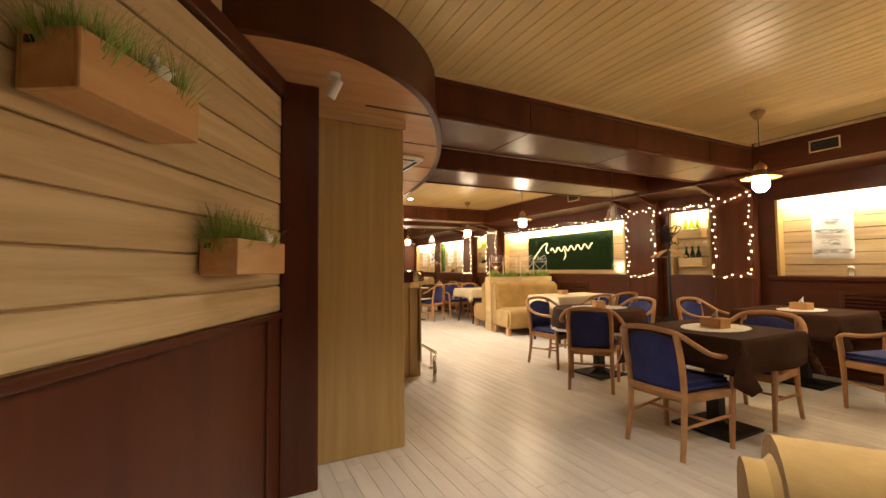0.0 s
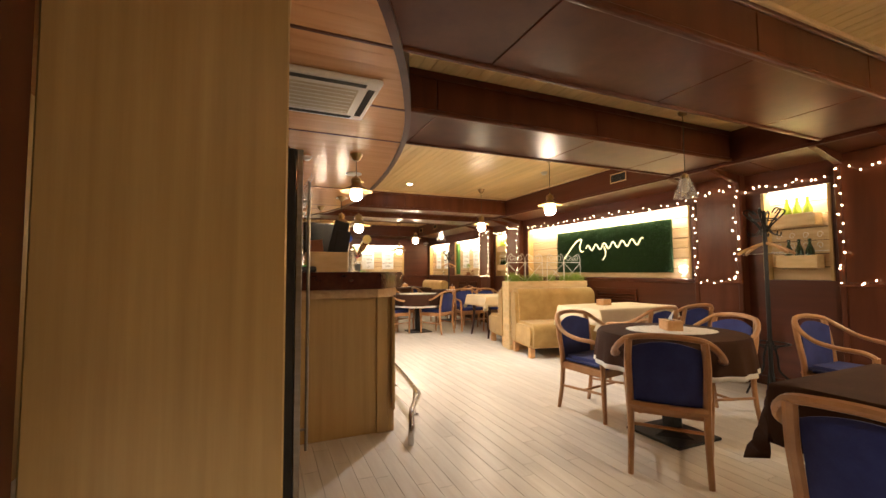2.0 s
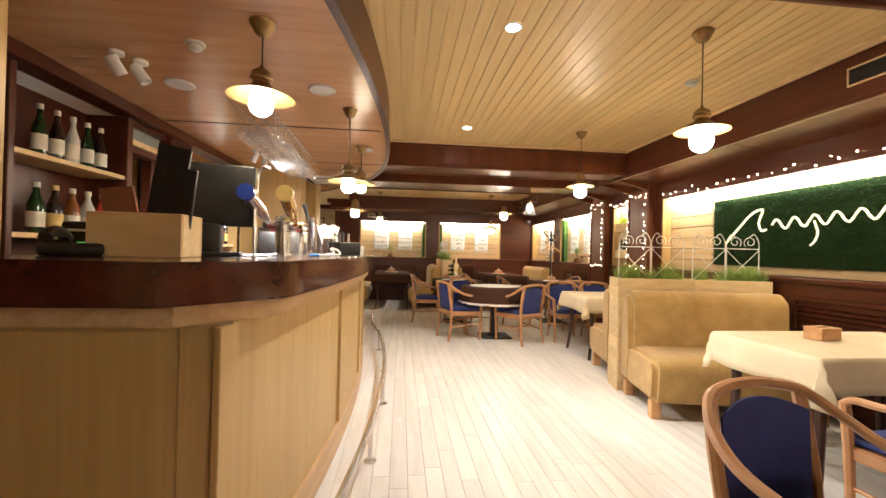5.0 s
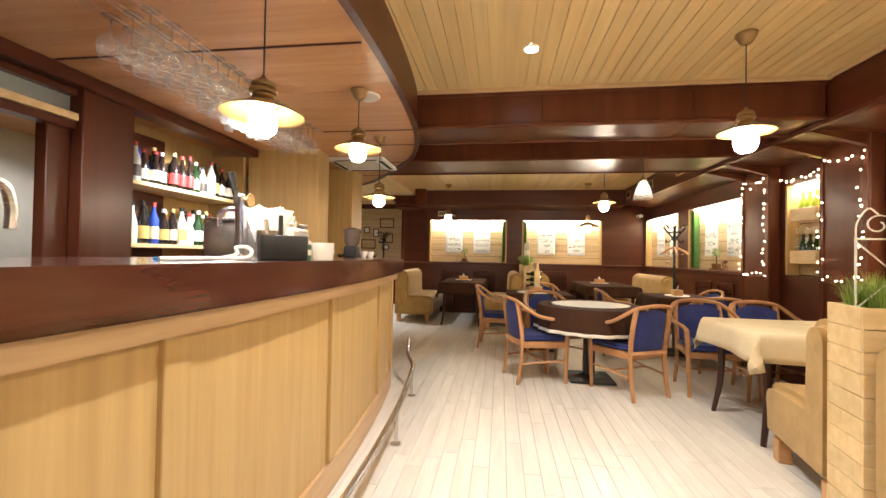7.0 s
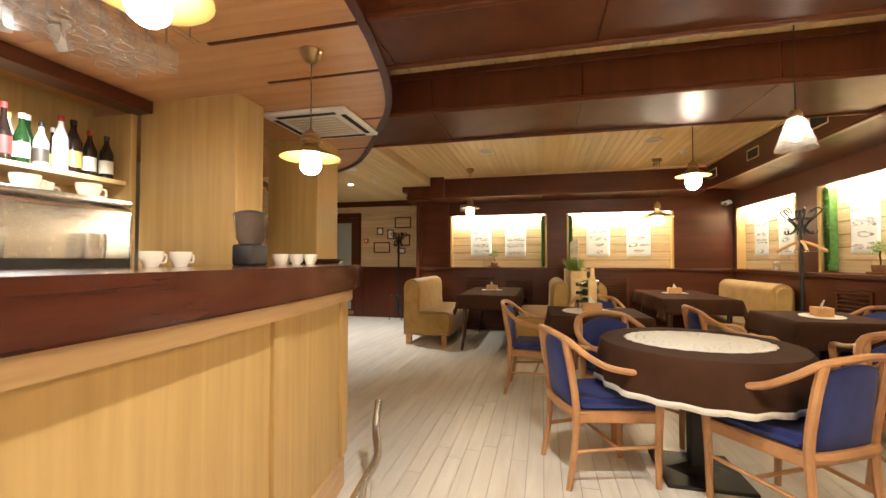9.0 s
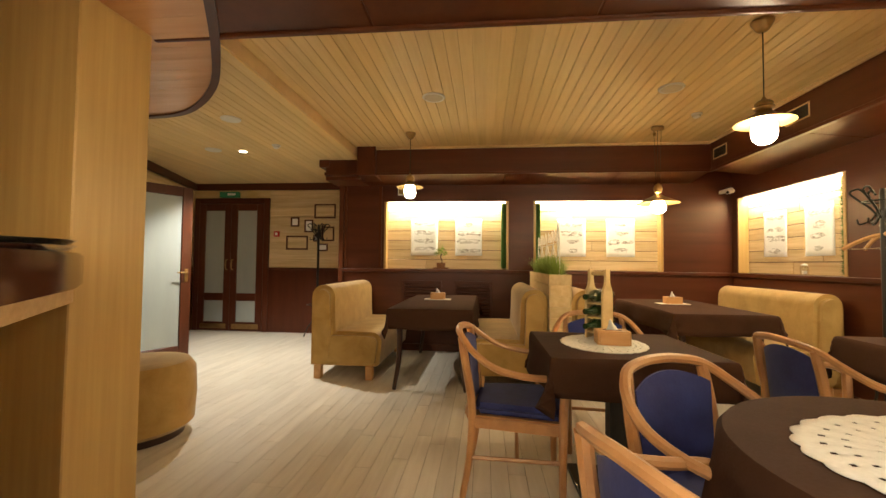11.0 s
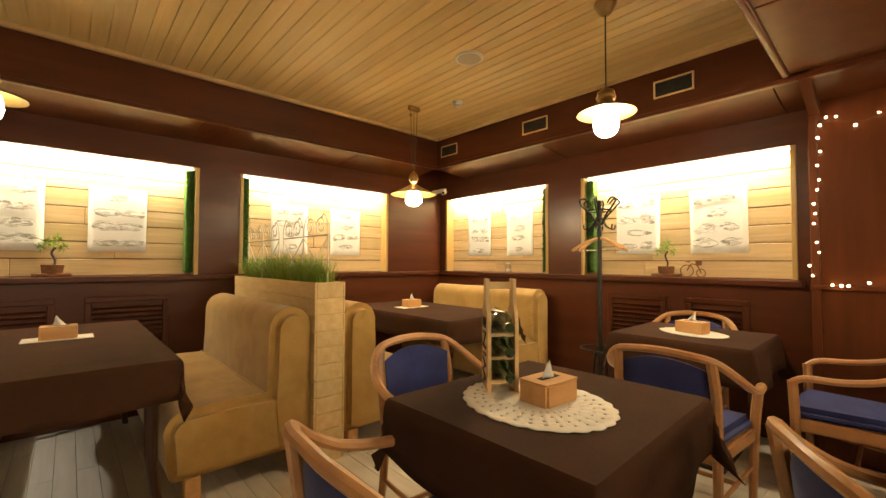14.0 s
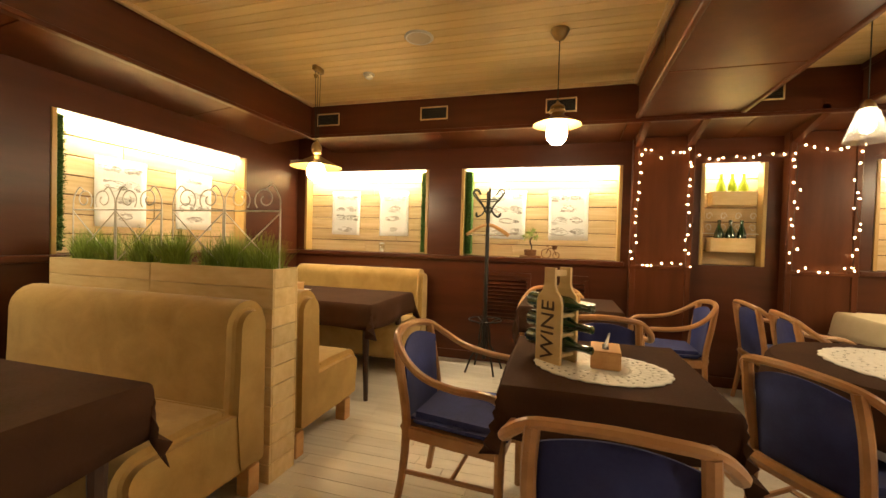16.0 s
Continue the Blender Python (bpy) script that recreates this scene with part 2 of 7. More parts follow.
def box(bm, x0, y0, z0, x1, y1, z1, bev=0.0, seg=2, m=None):
    r = bmesh.ops.create_cube(bm, size=1.0)
    vs = r["verts"]
    for v in vs:
        v.co = Vector(((x0 + x1) / 2 + v.co.x * (x1 - x0), (y0 + y1) / 2 + v.co.y * (y1 - y0), (z0 + z1) / 2 + v.co.z * (z1 - z0)))
    if m is not None:
        for v in vs:
            v.co = m @ v.co
    if bev:
        es = {e for v in vs for e in v.link_edges}
        bmesh.ops.bevel(bm, geom=list(es), offset=bev, segments=seg, affect="EDGES", profile=0.5, clamp_overlap=True)
    return bm


def B(*a, **k):
    return box(bmesh.new(), *a, **k)


def lathe(bm, prof, n=20, cx=0.0, cy=0.0, close=True):
    rings = []
    for r, z in prof:
        rings.append([bm.verts.new((cx + r * math.cos(2 * math.pi * i / n), cy + r * math.sin(2 * math.pi * i / n), z)) for i in range(n)])
    for a, b in zip(rings, rings[1:]):
        for i in range(n):
            bm.faces.new((a[i], a[(i + 1) % n], b[(i + 1) % n], b[i]))
    if close:
        if prof[0][0] > 1e-4:
            bm.faces.new(rings[0][::-1])
        if prof[-1][0] > 1e-4:
            bm.faces.new(rings[-1])
    return bm


def smooth_path(pts, n=6):
    """Catmull-Rom through the points."""
    p = [Vector(q) for q in pts]
    p = [2 * p[0] - p[1]] + p + [2 * p[-1] - p[-2]]
    out = []
    for i in range(1, len(p) - 2):
        for k in range(n):
            t = k / n
            a, b, c, d = p[i - 1], p[i], p[i + 1], p[i + 2]
            out.append(0.5 * ((2 * b) + (c - a) * t + (2 * a - 5 * b + 4 * c - d) * t * t + (3 * b - a - 3 * c + d) * t ** 3))
    return out + [p[-2]]


def tube(bm, pts, r, n=8, closed=False, flat=1.0):
    pts = [Vector(p) for p in pts]
    rings, up = [], None
    for i, p in enumerate(pts):
        a = pts[i - 1] if i or closed else pts[0]
        b = pts[(i + 1) % len(pts)] if i < len(pts) - 1 or closed else pts[-1]
        d = (b - a).normalized()
        if up is None:
            up = Vector((0, 0, 1)) if abs(d.z) < 0.9 else Vector((0, 1, 0))
        s = d.cross(up)
        s = s.normalized() if s.length > 1e-5 else Vector((1, 0, 0))
        up = s.cross(d).normalized()
        rr = r(i / (len(pts) - 1)) if callable(r) else r
        rings.append([bm.verts.new(p + rr * (math.cos(2 * math.pi * k / n) * s + flat * math.sin(2 * math.pi * k / n) * up)) for k in range(n)])
    pairs = list(zip(rings, rings[1:])) + ([(rings[-1], rings[0])] if closed else [])
    for a, b in pairs:
        for k in range(n):
            bm.faces.new((a[k], a[(k + 1) % n], b[(k + 1) % n], b[k]))
    if not closed:
        bm.faces.new(rings[0][::-1])
        bm.faces.new(rings[-1])
    return bm


def extrude_poly(bm, poly, z0, z1):
    lo = [bm.verts.new((x, y, z0)) for x, y in poly]
    hi = [bm.verts.new((x, y, z1)) for x, y in poly]
    bm.faces.new(lo[::-1])
    bm.faces.new(hi)
    n = len(poly)
    for i in range(n):
        bm.faces.new((lo[i], lo[(i + 1) % n], hi[(i + 1) % n], hi[i]))
    bmesh.ops.recalc_face_normals(bm, faces=bm.faces[:])
    return bm


ID = Matrix.Identity(4)
CZ, BZ, SZ = 2.50, 2.21, 2.20      # ceiling, beam bottoms, bar canopy
XE, YN = 5.50, 12.80               # east and north walls
SILL, NTOP = 1.05, 1.93            # niches
RIM = 5.00

# ---- structure ----
ground = bmesh.new()
box(ground, -4.0, -3.5, -0.12, 6.2, 14.6, -0.006)
floor_ob = structure("floor", ground, JOINT, "whitewashed plank floor with narrow dark joints")

# outer walls that close the place
structure("wall_south", B(-4.0, -3.5, 0, 5.7, -3.35, 2.7), DARK_X)
structure("wall_west", B(-4.0, -3.35, 0, -3.85, 14.4, 2.7), PLANK_Y)
# ceilings, boards in one mesh a bay
def boards(name, x0, x1, y0, y1, z, w=0.085, along="y", mat=None):
    bm = bmesh.new()
    box(bm, x0, y0, z + 0.012, x1, y1, z + 0.06)
    a, b = (x0, x1) if along == "y" else (y0, y1)
    n = int((b - a) / w)
    w = (b - a) / n
    for i in range(n):
        u, v = a + i * w + 0.0025, a + (i + 1) * w - 0.0025
        if along == "y":
            box(bm, u, y0, z, v, y1, z + 0.0115)
        else:
            box(bm, x0, u, z, x1, v, z + 0.0115)
    return structure(name, bm, mat or CEIL)


boards("ceiling_1", -1.6, 4.93, -3.35, 2.10, CZ)
boards("ceiling_2", 0.9, RIM, 4.05, 7.48, CZ)
boards("ceiling_3", 0.98, RIM, 9.33, 12.30, CZ)
boards("ceiling_4", -3.85, 0.97, 9.33, 13.84, CZ - 0.11)
structure("ceiling_step", B(0.955, 9.33, CZ - 0.10, 0.979, 12.45, CZ + 0.05), TRIM)
structure("ceiling_5", B(-3.85, -3.35, CZ + 0.07, 5.7, 14.0, CZ + 0.15), DARK_Y)
# recessed pale boards between the beams
boards("ceiling_6", -0.2, RIM, 2.70, 3.40, CZ)
boards("ceiling_7", -0.2, RIM, 7.92, 8.62, CZ)


def beam(name, y0, y1, xs):
    bm = bmesh.new()
    for a, b in zip(xs, xs[1:]):
        box(bm, a + 0.003, y0, BZ, b - 0.003, y1, CZ + 0.06, 0.004, 1)
    box(bm, xs[0], y0 + 0.006, BZ + 0.006, xs[-1], y1 - 0.006, CZ + 0.05)
    for yy in (y0, y1):
        box(bm, xs[0], yy - 0.018, BZ - 0.014, xs[-1], yy + 0.018, BZ + 0.024, 0.012, 3)
        box(bm, xs[0], yy - 0.014, CZ - 0.05, xs[-1], yy + 0.014, CZ - 0.004, 0.005, 1)
    ob = structure(name, bm, GLOSS, "glossy dark mahogany ceiling beam casing with panel joints")
    return ob


beam("beam_1", 2.10, 2.70, (0.6, 1.9, 3.1, 4.2, RIM - 0.02))
beam("beam_2", 3.40, 4.05, (0.8, 1.9, 3.3, 4.3, RIM - 0.02))
beam("beam_3", 7.48, 7.92, (1.2, 2.0, 3.0, 4.1, RIM - 0.02))
beam("beam_4", 8.62, 9.33, (0.9, 2.0, 3.0, 4.1, RIM - 0.02))

# rim along the east wall and the north wall
bm = bmesh.new()
box(bm, RIM, -3.35, BZ - 0.03, RIM + 0.05, 12.35, CZ + 0.05)
box(bm, RIM - 0.012, -3.35, BZ - 0.036, RIM + 0.02, 12.35, BZ - 0.008, 0.004, 1)
structure("trim_1", bm, DARK_Y)
bm = bmesh.new()
box(bm, 1.2, 12.30, BZ - 0.03, RIM, 12.35, CZ + 0.05)
box(bm, 1.2, 12.288, BZ - 0.036, RIM - 0.01, 12.32, BZ - 0.008, 0.004, 1)
structure("trim_2", bm, DARK_X)
# pale moulding where the boards meet the beams
bm = bmesh.new()
for x0, y0, x1, y1 in ((0.5, 2.07, 4.93, 2.10), (4.96, -3.3, 4.99, 2.07), (1.0, 7.44, RIM, 7.475), (4.96, 4.08, 4.99, 7.44), (1.0, 4.053, RIM, 4.08),
                       (0.98, 9.335, RIM, 9.37), (4.96, 9.37, 4.99, 12.26), (1.2, 12.26, 4.99, 12.295)):
    box(bm, x0, y0, CZ - 0.025, x1, y1, CZ + 0.004, 0.006, 2)
structure("trim_3", bm, TRIM)


def rim_panels(name, quads, mat):
    bm = bmesh.new()
    for q in quads:
        lo = [bm.verts.new(p) for p in q]
        hi = [bm.verts.new((p[0], p[1], p[2] + 0.03)) for p in q]
        bm.faces.new(lo[::-1])
        bm.faces.new(hi)
        for i in range(4):
            bm.faces.new((lo[i], lo[(i + 1) % 4], hi[(i + 1) % 4], hi[i]))
    bmesh.ops.recalc_face_normals(bm, faces=bm.faces[:])
    return structure(name, bm, mat, "sloped glossy mahogany panel over the niches")


ys = (-3.3, -1.0, 1.0, 2.20, 3.3, 4.20, 5.9, 7.60, 8.5, 9.40, 11.0, 12.35)
rim_panels("trim_4", [((RIM + 0.02, a + 0.004, BZ - 0.02), (XE + 0.01, a + 0.004, 2.14), (XE + 0.01, b - 0.004, 2.14), (RIM + 0.02, b - 0.004, BZ - 0.02)) for a, b in zip(ys, ys[1:])], GLOSS)
xs = (0.56, 2.75, 4.05, 5.02)
rim_panels("trim_5", [((a + 0.004, 12.32, BZ - 0.02), (b - 0.004, 12.32, BZ - 0.02), (b - 0.004, YN + 0.01, 2.14), (a + 0.004, YN + 0.01, 2.14)) for a, b in zip(xs, xs[1:])], GLOSS)


# walls with niches: spans along the wall, each a dark pier or a niche
def wall_with_niches(name, axis, at, a, b, niches, ztop=2.62):
    """axis y: a wall along y at x = at, thickness outwards; niches: (start, end)."""
    bm = bmesh.new()
    T = 0.16

    def blk(u0, u1, z0, z1, d0=0.0, d1=T):
        if axis == "y":
            box(bm, at + d0, u0, z0, at + d1, u1, z1)
        else:
            box(bm, u0, at + d0, z0, u1, at + d1, z1)
    blk(a, b, 0, SILL - 0.001)
    blk(a, b, NTOP, ztop)
    u = a
    for n0, n1 in niches:
        if n0 > u:
            blk(u, n0, SILL - 0.001, NTOP)
        u = n1
    if b > u:
        blk(u, b, SILL - 0.001, NTOP)
    blk(a, b, SILL - 0.05, NTOP + 0.05, T - 0.02, T + 0.06)
    return structure(name, bm, DARK_Y if axis == "y" else DARK_X, "dark mahogany panelled wall with lit niches")


EAST_NICHES = ((-1.2, 2.14), (2.87, 3.44), (4.21, 7.52), (8.24, 8.73), (9.36, 10.87), (11.22, 12.70))
NORTH_NICHES = ((1.20, 2.82), (3.13, 4.70))
wall_with_niches("wall_east", "y", XE, -3.35, YN + 0.2, EAST_NICHES)
wall_with_niches("wall_north", "x", YN, 0.60, XE - 0.001, NORTH_NICHES)

# ledge and skirting
bm = bmesh.new()
for y0, y1 in ((-3.3, 2.22), (4.16, 7.62), (9.33, 12.80)):
    box(bm, XE - 0.045, y0, SILL - 0.045, XE + 0.13, y1, SILL - 0.002, 0.008, 2)
box(bm, 0.62, YN - 0.045, SILL - 0.045, XE - 0.05, YN + 0.13, SILL - 0.002, 0.008, 2)
structure("trim_6", bm, DARK_Y)
bm = bmesh.new()
box(bm, XE - 0.018, -3.3, 0, XE - 0.001, 12.78, 0.09, 0.004, 1)
box(bm, 0.62, YN - 0.018, 0, XE - 0.02, YN - 0.001, 0.09, 0.004, 1)
structure("baseboard", bm, DARK_Y)


def lining(name, axis, at, n0, n1, moss=()):
    """Plank back of a niche, its frame and its light strip."""
    root = tagged(new(name), "pale wooden plank lining of a lit wall niche", kind="structure")
    rows, d = 7, 0.115
    h = (NTOP - SILL) / rows
    rnd = random.Random(int((n0 + at) * 100))
    for i in range(rows):
        cut = [n0 + 0.005, n1 - 0.005]
        if n1 - n0 > 1.0:
            cut.insert(1, n0 + (n1 - n0) * rnd.uniform(0.25, 0.75))
        for u0, u1 in zip(cut, cut[1:]):
            z0, z1 = SILL + i * h + 0.003, SILL + (i + 1) * h - 0.003
            out = rnd.uniform(0, 0.006)
            if axis == "y":
                bmk = B(at + d - out, u0 + 0.001, z0, at + d + 0.02, u1 - 0.001, z1, 0.003, 1)
            else:
                bmk = B(u0 + 0.001, at + d - out, z0, u1 - 0.001, at + d + 0.02, z1, 0.003, 1)
            part("plank", bmk, PLANK_Y if axis == "y" else PLANK_X, root, smooth=False)
    bm = bmesh.new()
    w = 0.03
    for u0, u1 in ((n0 + 0.001, n0 + w), (n1 - w, n1 - 0.001)):
        if axis == "y":
            box(bm, at - 0.008, u0, SILL, at + d - 0.01, u1, NTOP - 0.002, 0.003, 1)
        else:
            box(bm, u0, at - 0.008, SILL, u1, at + d - 0.01, NTOP - 0.002, 0.003, 1)
    part("side_frame", bm, OAK_Z, root, "oak side frames", smooth=False)
    return root


for i, (n0, n1) in enumerate(EAST_NICHES):
    lining("trim_niche_%d" % (i + 1), "y", XE, n0, n1)
for i, (n0, n1) in enumerate(NORTH_NICHES):
    lining("trim_niche_%d" % (i + 7), "x", YN, n0, n1)


def strip(axis, at, n0, n1, watts):
    c = (n0 + n1) / 2
    L = n1 - n0 - 0.08
    if axis == "y":
        led = B(at + 0.055, n0 + 0.04, NTOP - 0.016, at + 0.075, n1 - 0.04, NTOP - 0.004)
        m = Matrix.Translation((at + 0.045, c, NTOP - 0.022)) @ Matrix.Rotation(radians(-36), 4, "Y") @ Matrix.Rotation(radians(90), 4, "Z")
    else:
        led = B(n0 + 0.04, at + 0.055, NTOP - 0.016, n1 - 0.04, at + 0.075, NTOP - 0.004)
        m = Matrix.Translation((c, at + 0.045, NTOP - 0.022)) @ Matrix.Rotation(radians(36), 4, "X")
    structure("trim_led", led, LED, "warm light strip at the top of a niche")
    lamp("niche_light", "AREA", m, watts * L, STRIP, L, 0.02)


for n0, n1 in EAST_NICHES:
    strip("y", XE, n0, n1, 17)
for n0, n1 in NORTH_NICHES:
    strip("x", YN, n0, n1, 17)

# raised mahogany panels under the niches, with grilles
def dado(name, axis, at, u0, u1, grille):
    bm = bmesh.new()

    def fr(a, b, z0, z1, d):
        if axis == "y":
            box(bm, at - d, a, z0, at - 0.001, b, z1, 0.005, 1)
        else:
            box(bm, a, at - d, z0, b, at - 0.001, z1, 0.005, 1)
    fr(u0, u1, 0.86, 0.90, 0.022)
    fr(u0, u1, 0.40, 0.44, 0.022)
    fr(u0, u0 + 0.04, 0.44, 0.86, 0.022)
    fr(u1 - 0.04, u1, 0.44, 0.86, 0.022)
    root = structure(name, bm, DARK_Y if axis == "y" else DARK_X, "mahogany frame of a radiator grille")
    if grille:
        for i in range(11):
            z = 0.455 + i * 0.036
            m = Euler((0, radians(35), 0) if axis == "y" else (radians(-35), 0, 0)).to_matrix().to_4x4()
            if axis == "y":
                part("slat", B(-0.018, u0 + 0.042, -0.003, 0.010, u1 - 0.042, 0.003), DARK_Y, root, m=Matrix.Translation((at - 0.012, 0, z)) @ m, smooth=False)
            else:
                part("slat", B(u0 + 0.042, -0.018, -0.003, u1 - 0.042, 0.010, 0.003), DARK_X, root, m=Matrix.Translation((0, at - 0.012, z)) @ m, smooth=False)
    return root


k = 1
for u0, u1 in ((10.15, 10.62), (11.5, 12.2), (9.62, 10.02), (5.0, 5.75), (6.2, 6.9), (0.9, 1.6), (-0.4, 0.4)):
    dado("trim_grille_%d" % k, "y", XE, u0, u1, True)
    k += 1
for u0, u1 in ((1.45, 1.97), (2.12, 2.62), (3.55, 4.05)):
    dado("trim_grille_%d" % k, "x", YN, u0, u1, True)
    k += 1


# ---- pillars with fairy lights on the east wall ----
def pillar(name, y0, y1):
    bm = bmesh.new()
    X = XE - 0.10
    box(bm, X, y0, 0, XE - 0.001, y1, 2.15, 0.006, 1)
    box(bm, X - 0.014, y0 - 0.004, 1.0, X + 0.002, y1 + 0.004, 1.03, 0.004, 1)
    for a, b in ((y0 + 0.002, y0 + 0.045), (y1 - 0.045, y1 - 0.002)):
        box(bm, X - 0.012, a, 0.0, X + 0.002, b, 2.12, 0.004, 1)
    ob = structure(name, bm, GLOSS, "glossy mahogany pilaster panel")
    # sloped bracket up to the beams
    bm = bmesh.new()
    for a in (y0 + 0.01, y1 - 0.06):
        lo = [(X, 2.06), (X, 2.15), (RIM, 2.24), (RIM, 2.17)]
        v0 = [bm.verts.new((x, a, z)) for x, z in lo]
        v1 = [bm.verts.new((x, a + 0.05, z)) for x, z in lo]
        bm.faces.new(v0)
        bm.faces.new(v1[::-1])
        for i in range(4):
            bm.faces.new((v0[i], v0[(i + 1) % 4], v1[(i + 1) % 4], v1[i]))
    bmesh.ops.recalc_face_normals(bm, faces=bm.faces[:])
    part("bracket", bm, GLOSS, ob, smooth=False)
    return ob


PILLARS = ((2.31, 2.80), (3.58, 4.10), (7.66, 8.14), (8.81, 9.29))
for i, (a, b) in enumerate(PILLARS):
    pillar("pillar_%d" % (i + 1), a, b)


def garland(name, pts, step, seed):
    rnd = random.Random(seed)
    root = thing(name, ID, "string of warm white fairy lights on a dark wire", "string lights", "fairy light strings")
    dense = smooth_path(pts, 5)
    wire = []
    bulbs = bmesh.new()
    acc = 0.0
    last = dense[0]
    for p in dense:
        wire.append(p + Vector((rnd.uniform(-0.004, 0.004), rnd.uniform(-0.012, 0.012), rnd.uniform(-0.012, 0.012))))
    part("wire", tube(bmesh.new(), wire, 0.0014, 4), WIRE, root)
    for a, b in zip(wire, wire[1:]):
        L = (b - a).length
        while acc < L:
            p = a.lerp(b, acc / L) + Vector((-0.008, rnd.uniform(-0.026, 0.026), rnd.uniform(-0.026, 0.026)))
            bmesh.ops.create_icosphere(bulbs, subdivisions=1, radius=rnd.uniform(0.0055, 0.0084), matrix=Matrix.Translation(p))
            acc += step * rnd.uniform(0.75, 1.25)
        acc -= L
    tagged(part("bulbs", bulbs, FAIRY, root, "small glowing bulbs"), kind="stuff")


def outline(y0, y1, x):
    z0, z1 = 1.06, 2.03
    a, b = y0 + 0.04, y1 - 0.04
    p = [(x, a + 0.012 * math.sin(i * 2.1), z0 + (z1 - z0) * i / 5) for i in range(6)] + [(x, a + (b - a) * i / 3, z1 - 0.055 * math.sin(math.pi * i / 3)) for i in (1, 2)]
    p += [(x, b, z1 - (z1 - z0) * i / 5) for i in range(6)] + [(x, b - (b - a) * i / 3, z0 - 0.03 * math.sin(math.pi * i / 3)) for i in (1, 2, 3)]
    return p


for i, (a, b) in enumerate(PILLARS):
    garland("fairy_lights", outline(a, b, XE - 0.125), 0.08, i)
garland("fairy_lights", [(XE - 0.02, 4.12 + 0.2 * i, 1.985 - 0.02 * (i % 2)) for i in range(18)], 0.13, 9)
garland("fairy_lights", [(XE - 0.02, 2.82 + 0.15 * i, 1.985 - 0.015 * (i % 2)) for i in range(6)], 0.07, 10)
garland("fairy_lights", [(XE - 0.02, 8.16 + 0.13 * i, 1.985 - 0.015 * (i % 2)) for i in range(6)], 0.07, 11)


def vent(y0, y1):
    root = thing("ceiling_vent", ID, "rectangular air vent with thin pale frame on the beam", "vent", "air vents")
    X, z0, z1 = RIM - 0.004, 2.285, 2.405
    bm = bmesh.new()
    for a, b, c, d in ((y0, y1, z0, z0 + 0.012), (y0, y1, z1 - 0.012, z1), (y0, y0 + 0.012, z0 + 0.012, z1 - 0.012), (y1 - 0.012, y1, z0 + 0.012, z1 - 0.012)):
        box(bm, X - 0.008, a, c, X, b, d, 0.002, 1)
    part("frame", bm, TRIM, root, smooth=False)
    # dark sheet in place of the shade behind the slats
    part("backing", B(X - 0.002, y0 + 0.01, z0 + 0.01, X + 0.002, y1 - 0.01, z1 - 0.01), OPENING_SHADE, root, smooth=False)
    for i in range(6):
        z = z0 + 0.022 + i * 0.0155
        part("slat", B(X - 0.006, y0 + 0.012, z - 0.002, X - 0.002, y1 - 0.012, z + 0.002), BLACK, root, smooth=False)


for a, b in ((8.36, 8.61), (10.89, 11.15), (11.98, 12.23), (9.79, 10.04), (1.36, 1.60), (4.67, 4.93)):
    vent(a, b)

# ---- west side: slanted plank wall, posts, bar canopy ----
P0, D0, N0 = Vector((0.11, 1.98, 0)), Vector((0.491, 0.871, 0)), Vector((0.871, -0.491, 0))
SLANT = Matrix(((D0.x, -N0.x, 0, P0.x), (D0.y, -N0.y, 0, P0.y), (0, 0, 1, 0), (0, 0, 0, 1)))   # x ahead along the wall, y away from the room
bm = B(-4.6, 0.022, 0.0, 0.0, 0.14, 2.62, m=None)
wsl = structure("wall_slanted", bm, PALE_WOOD, "slanted wall of pale planks above dark mahogany panelling")
wsl.matrix_basis = SLANT
hs = (0.965, 1.10, 1.245, 1.385, 1.53, 1.665, 1.80, 1.95, 2.11)
rnd = random.Random(4)
for z0, z1 in zip(hs, hs[1:]):
    cut = [-4.6, -2.9 + rnd.uniform(-0.4, 0.4), -0.001] if rnd.random() < 0.5 else [-4.6, -1.9 + rnd.uniform(-0.6, 0.3), -0.001]
    for a, b in zip(cut, cut[1:]):
        part("plank", B(a + 0.0015, rnd.uniform(0.0, 0.007), z0 + 0.004, b - 0.0015, 0.0215, z1 - 0.004, 0.003, 1), PLANK_X, wsl, smooth=False)
part("dado", B(-4.6, -0.002, 0, -0.001, 0.0215, 0.93), DARK_Z, wsl, "dark mahogany dado", smooth=False)
part("rail", B(-4.6, -0.022, 0.93, -0.001, 0.0215, 0.962, 0.006, 2), DARK_X, wsl, "dark rail", smooth=False)
part("panel_batten", B(-0.17, -0.012, 0.0, -0.13, -0.0025, 0.93, 0.003, 1), DARK_Z, wsl, smooth=False)
part("cornice", B(-4.6, -0.03, 2.11, -0.001, 0.0215, 2.2, 0.01, 2), DARK_X, wsl, "dark cornice", smooth=False)

structure("post_1", B(0.105, 1.96, 0, 0.30, 2.24, SZ, 0.006, 1), DARK_Z, "dark mahogany post")
structure("post_2", B(0.302, 2.245, 0, 0.912, 2.86, SZ - 0.07, 0.006, 1), OAK_Z, "light oak veneered column")
bm = bmesh.new()
box(bm, 0.29, 2.238, SZ - 0.07, 0.925, 2.88, SZ)
structure("trim_7", bm, OAK_X)

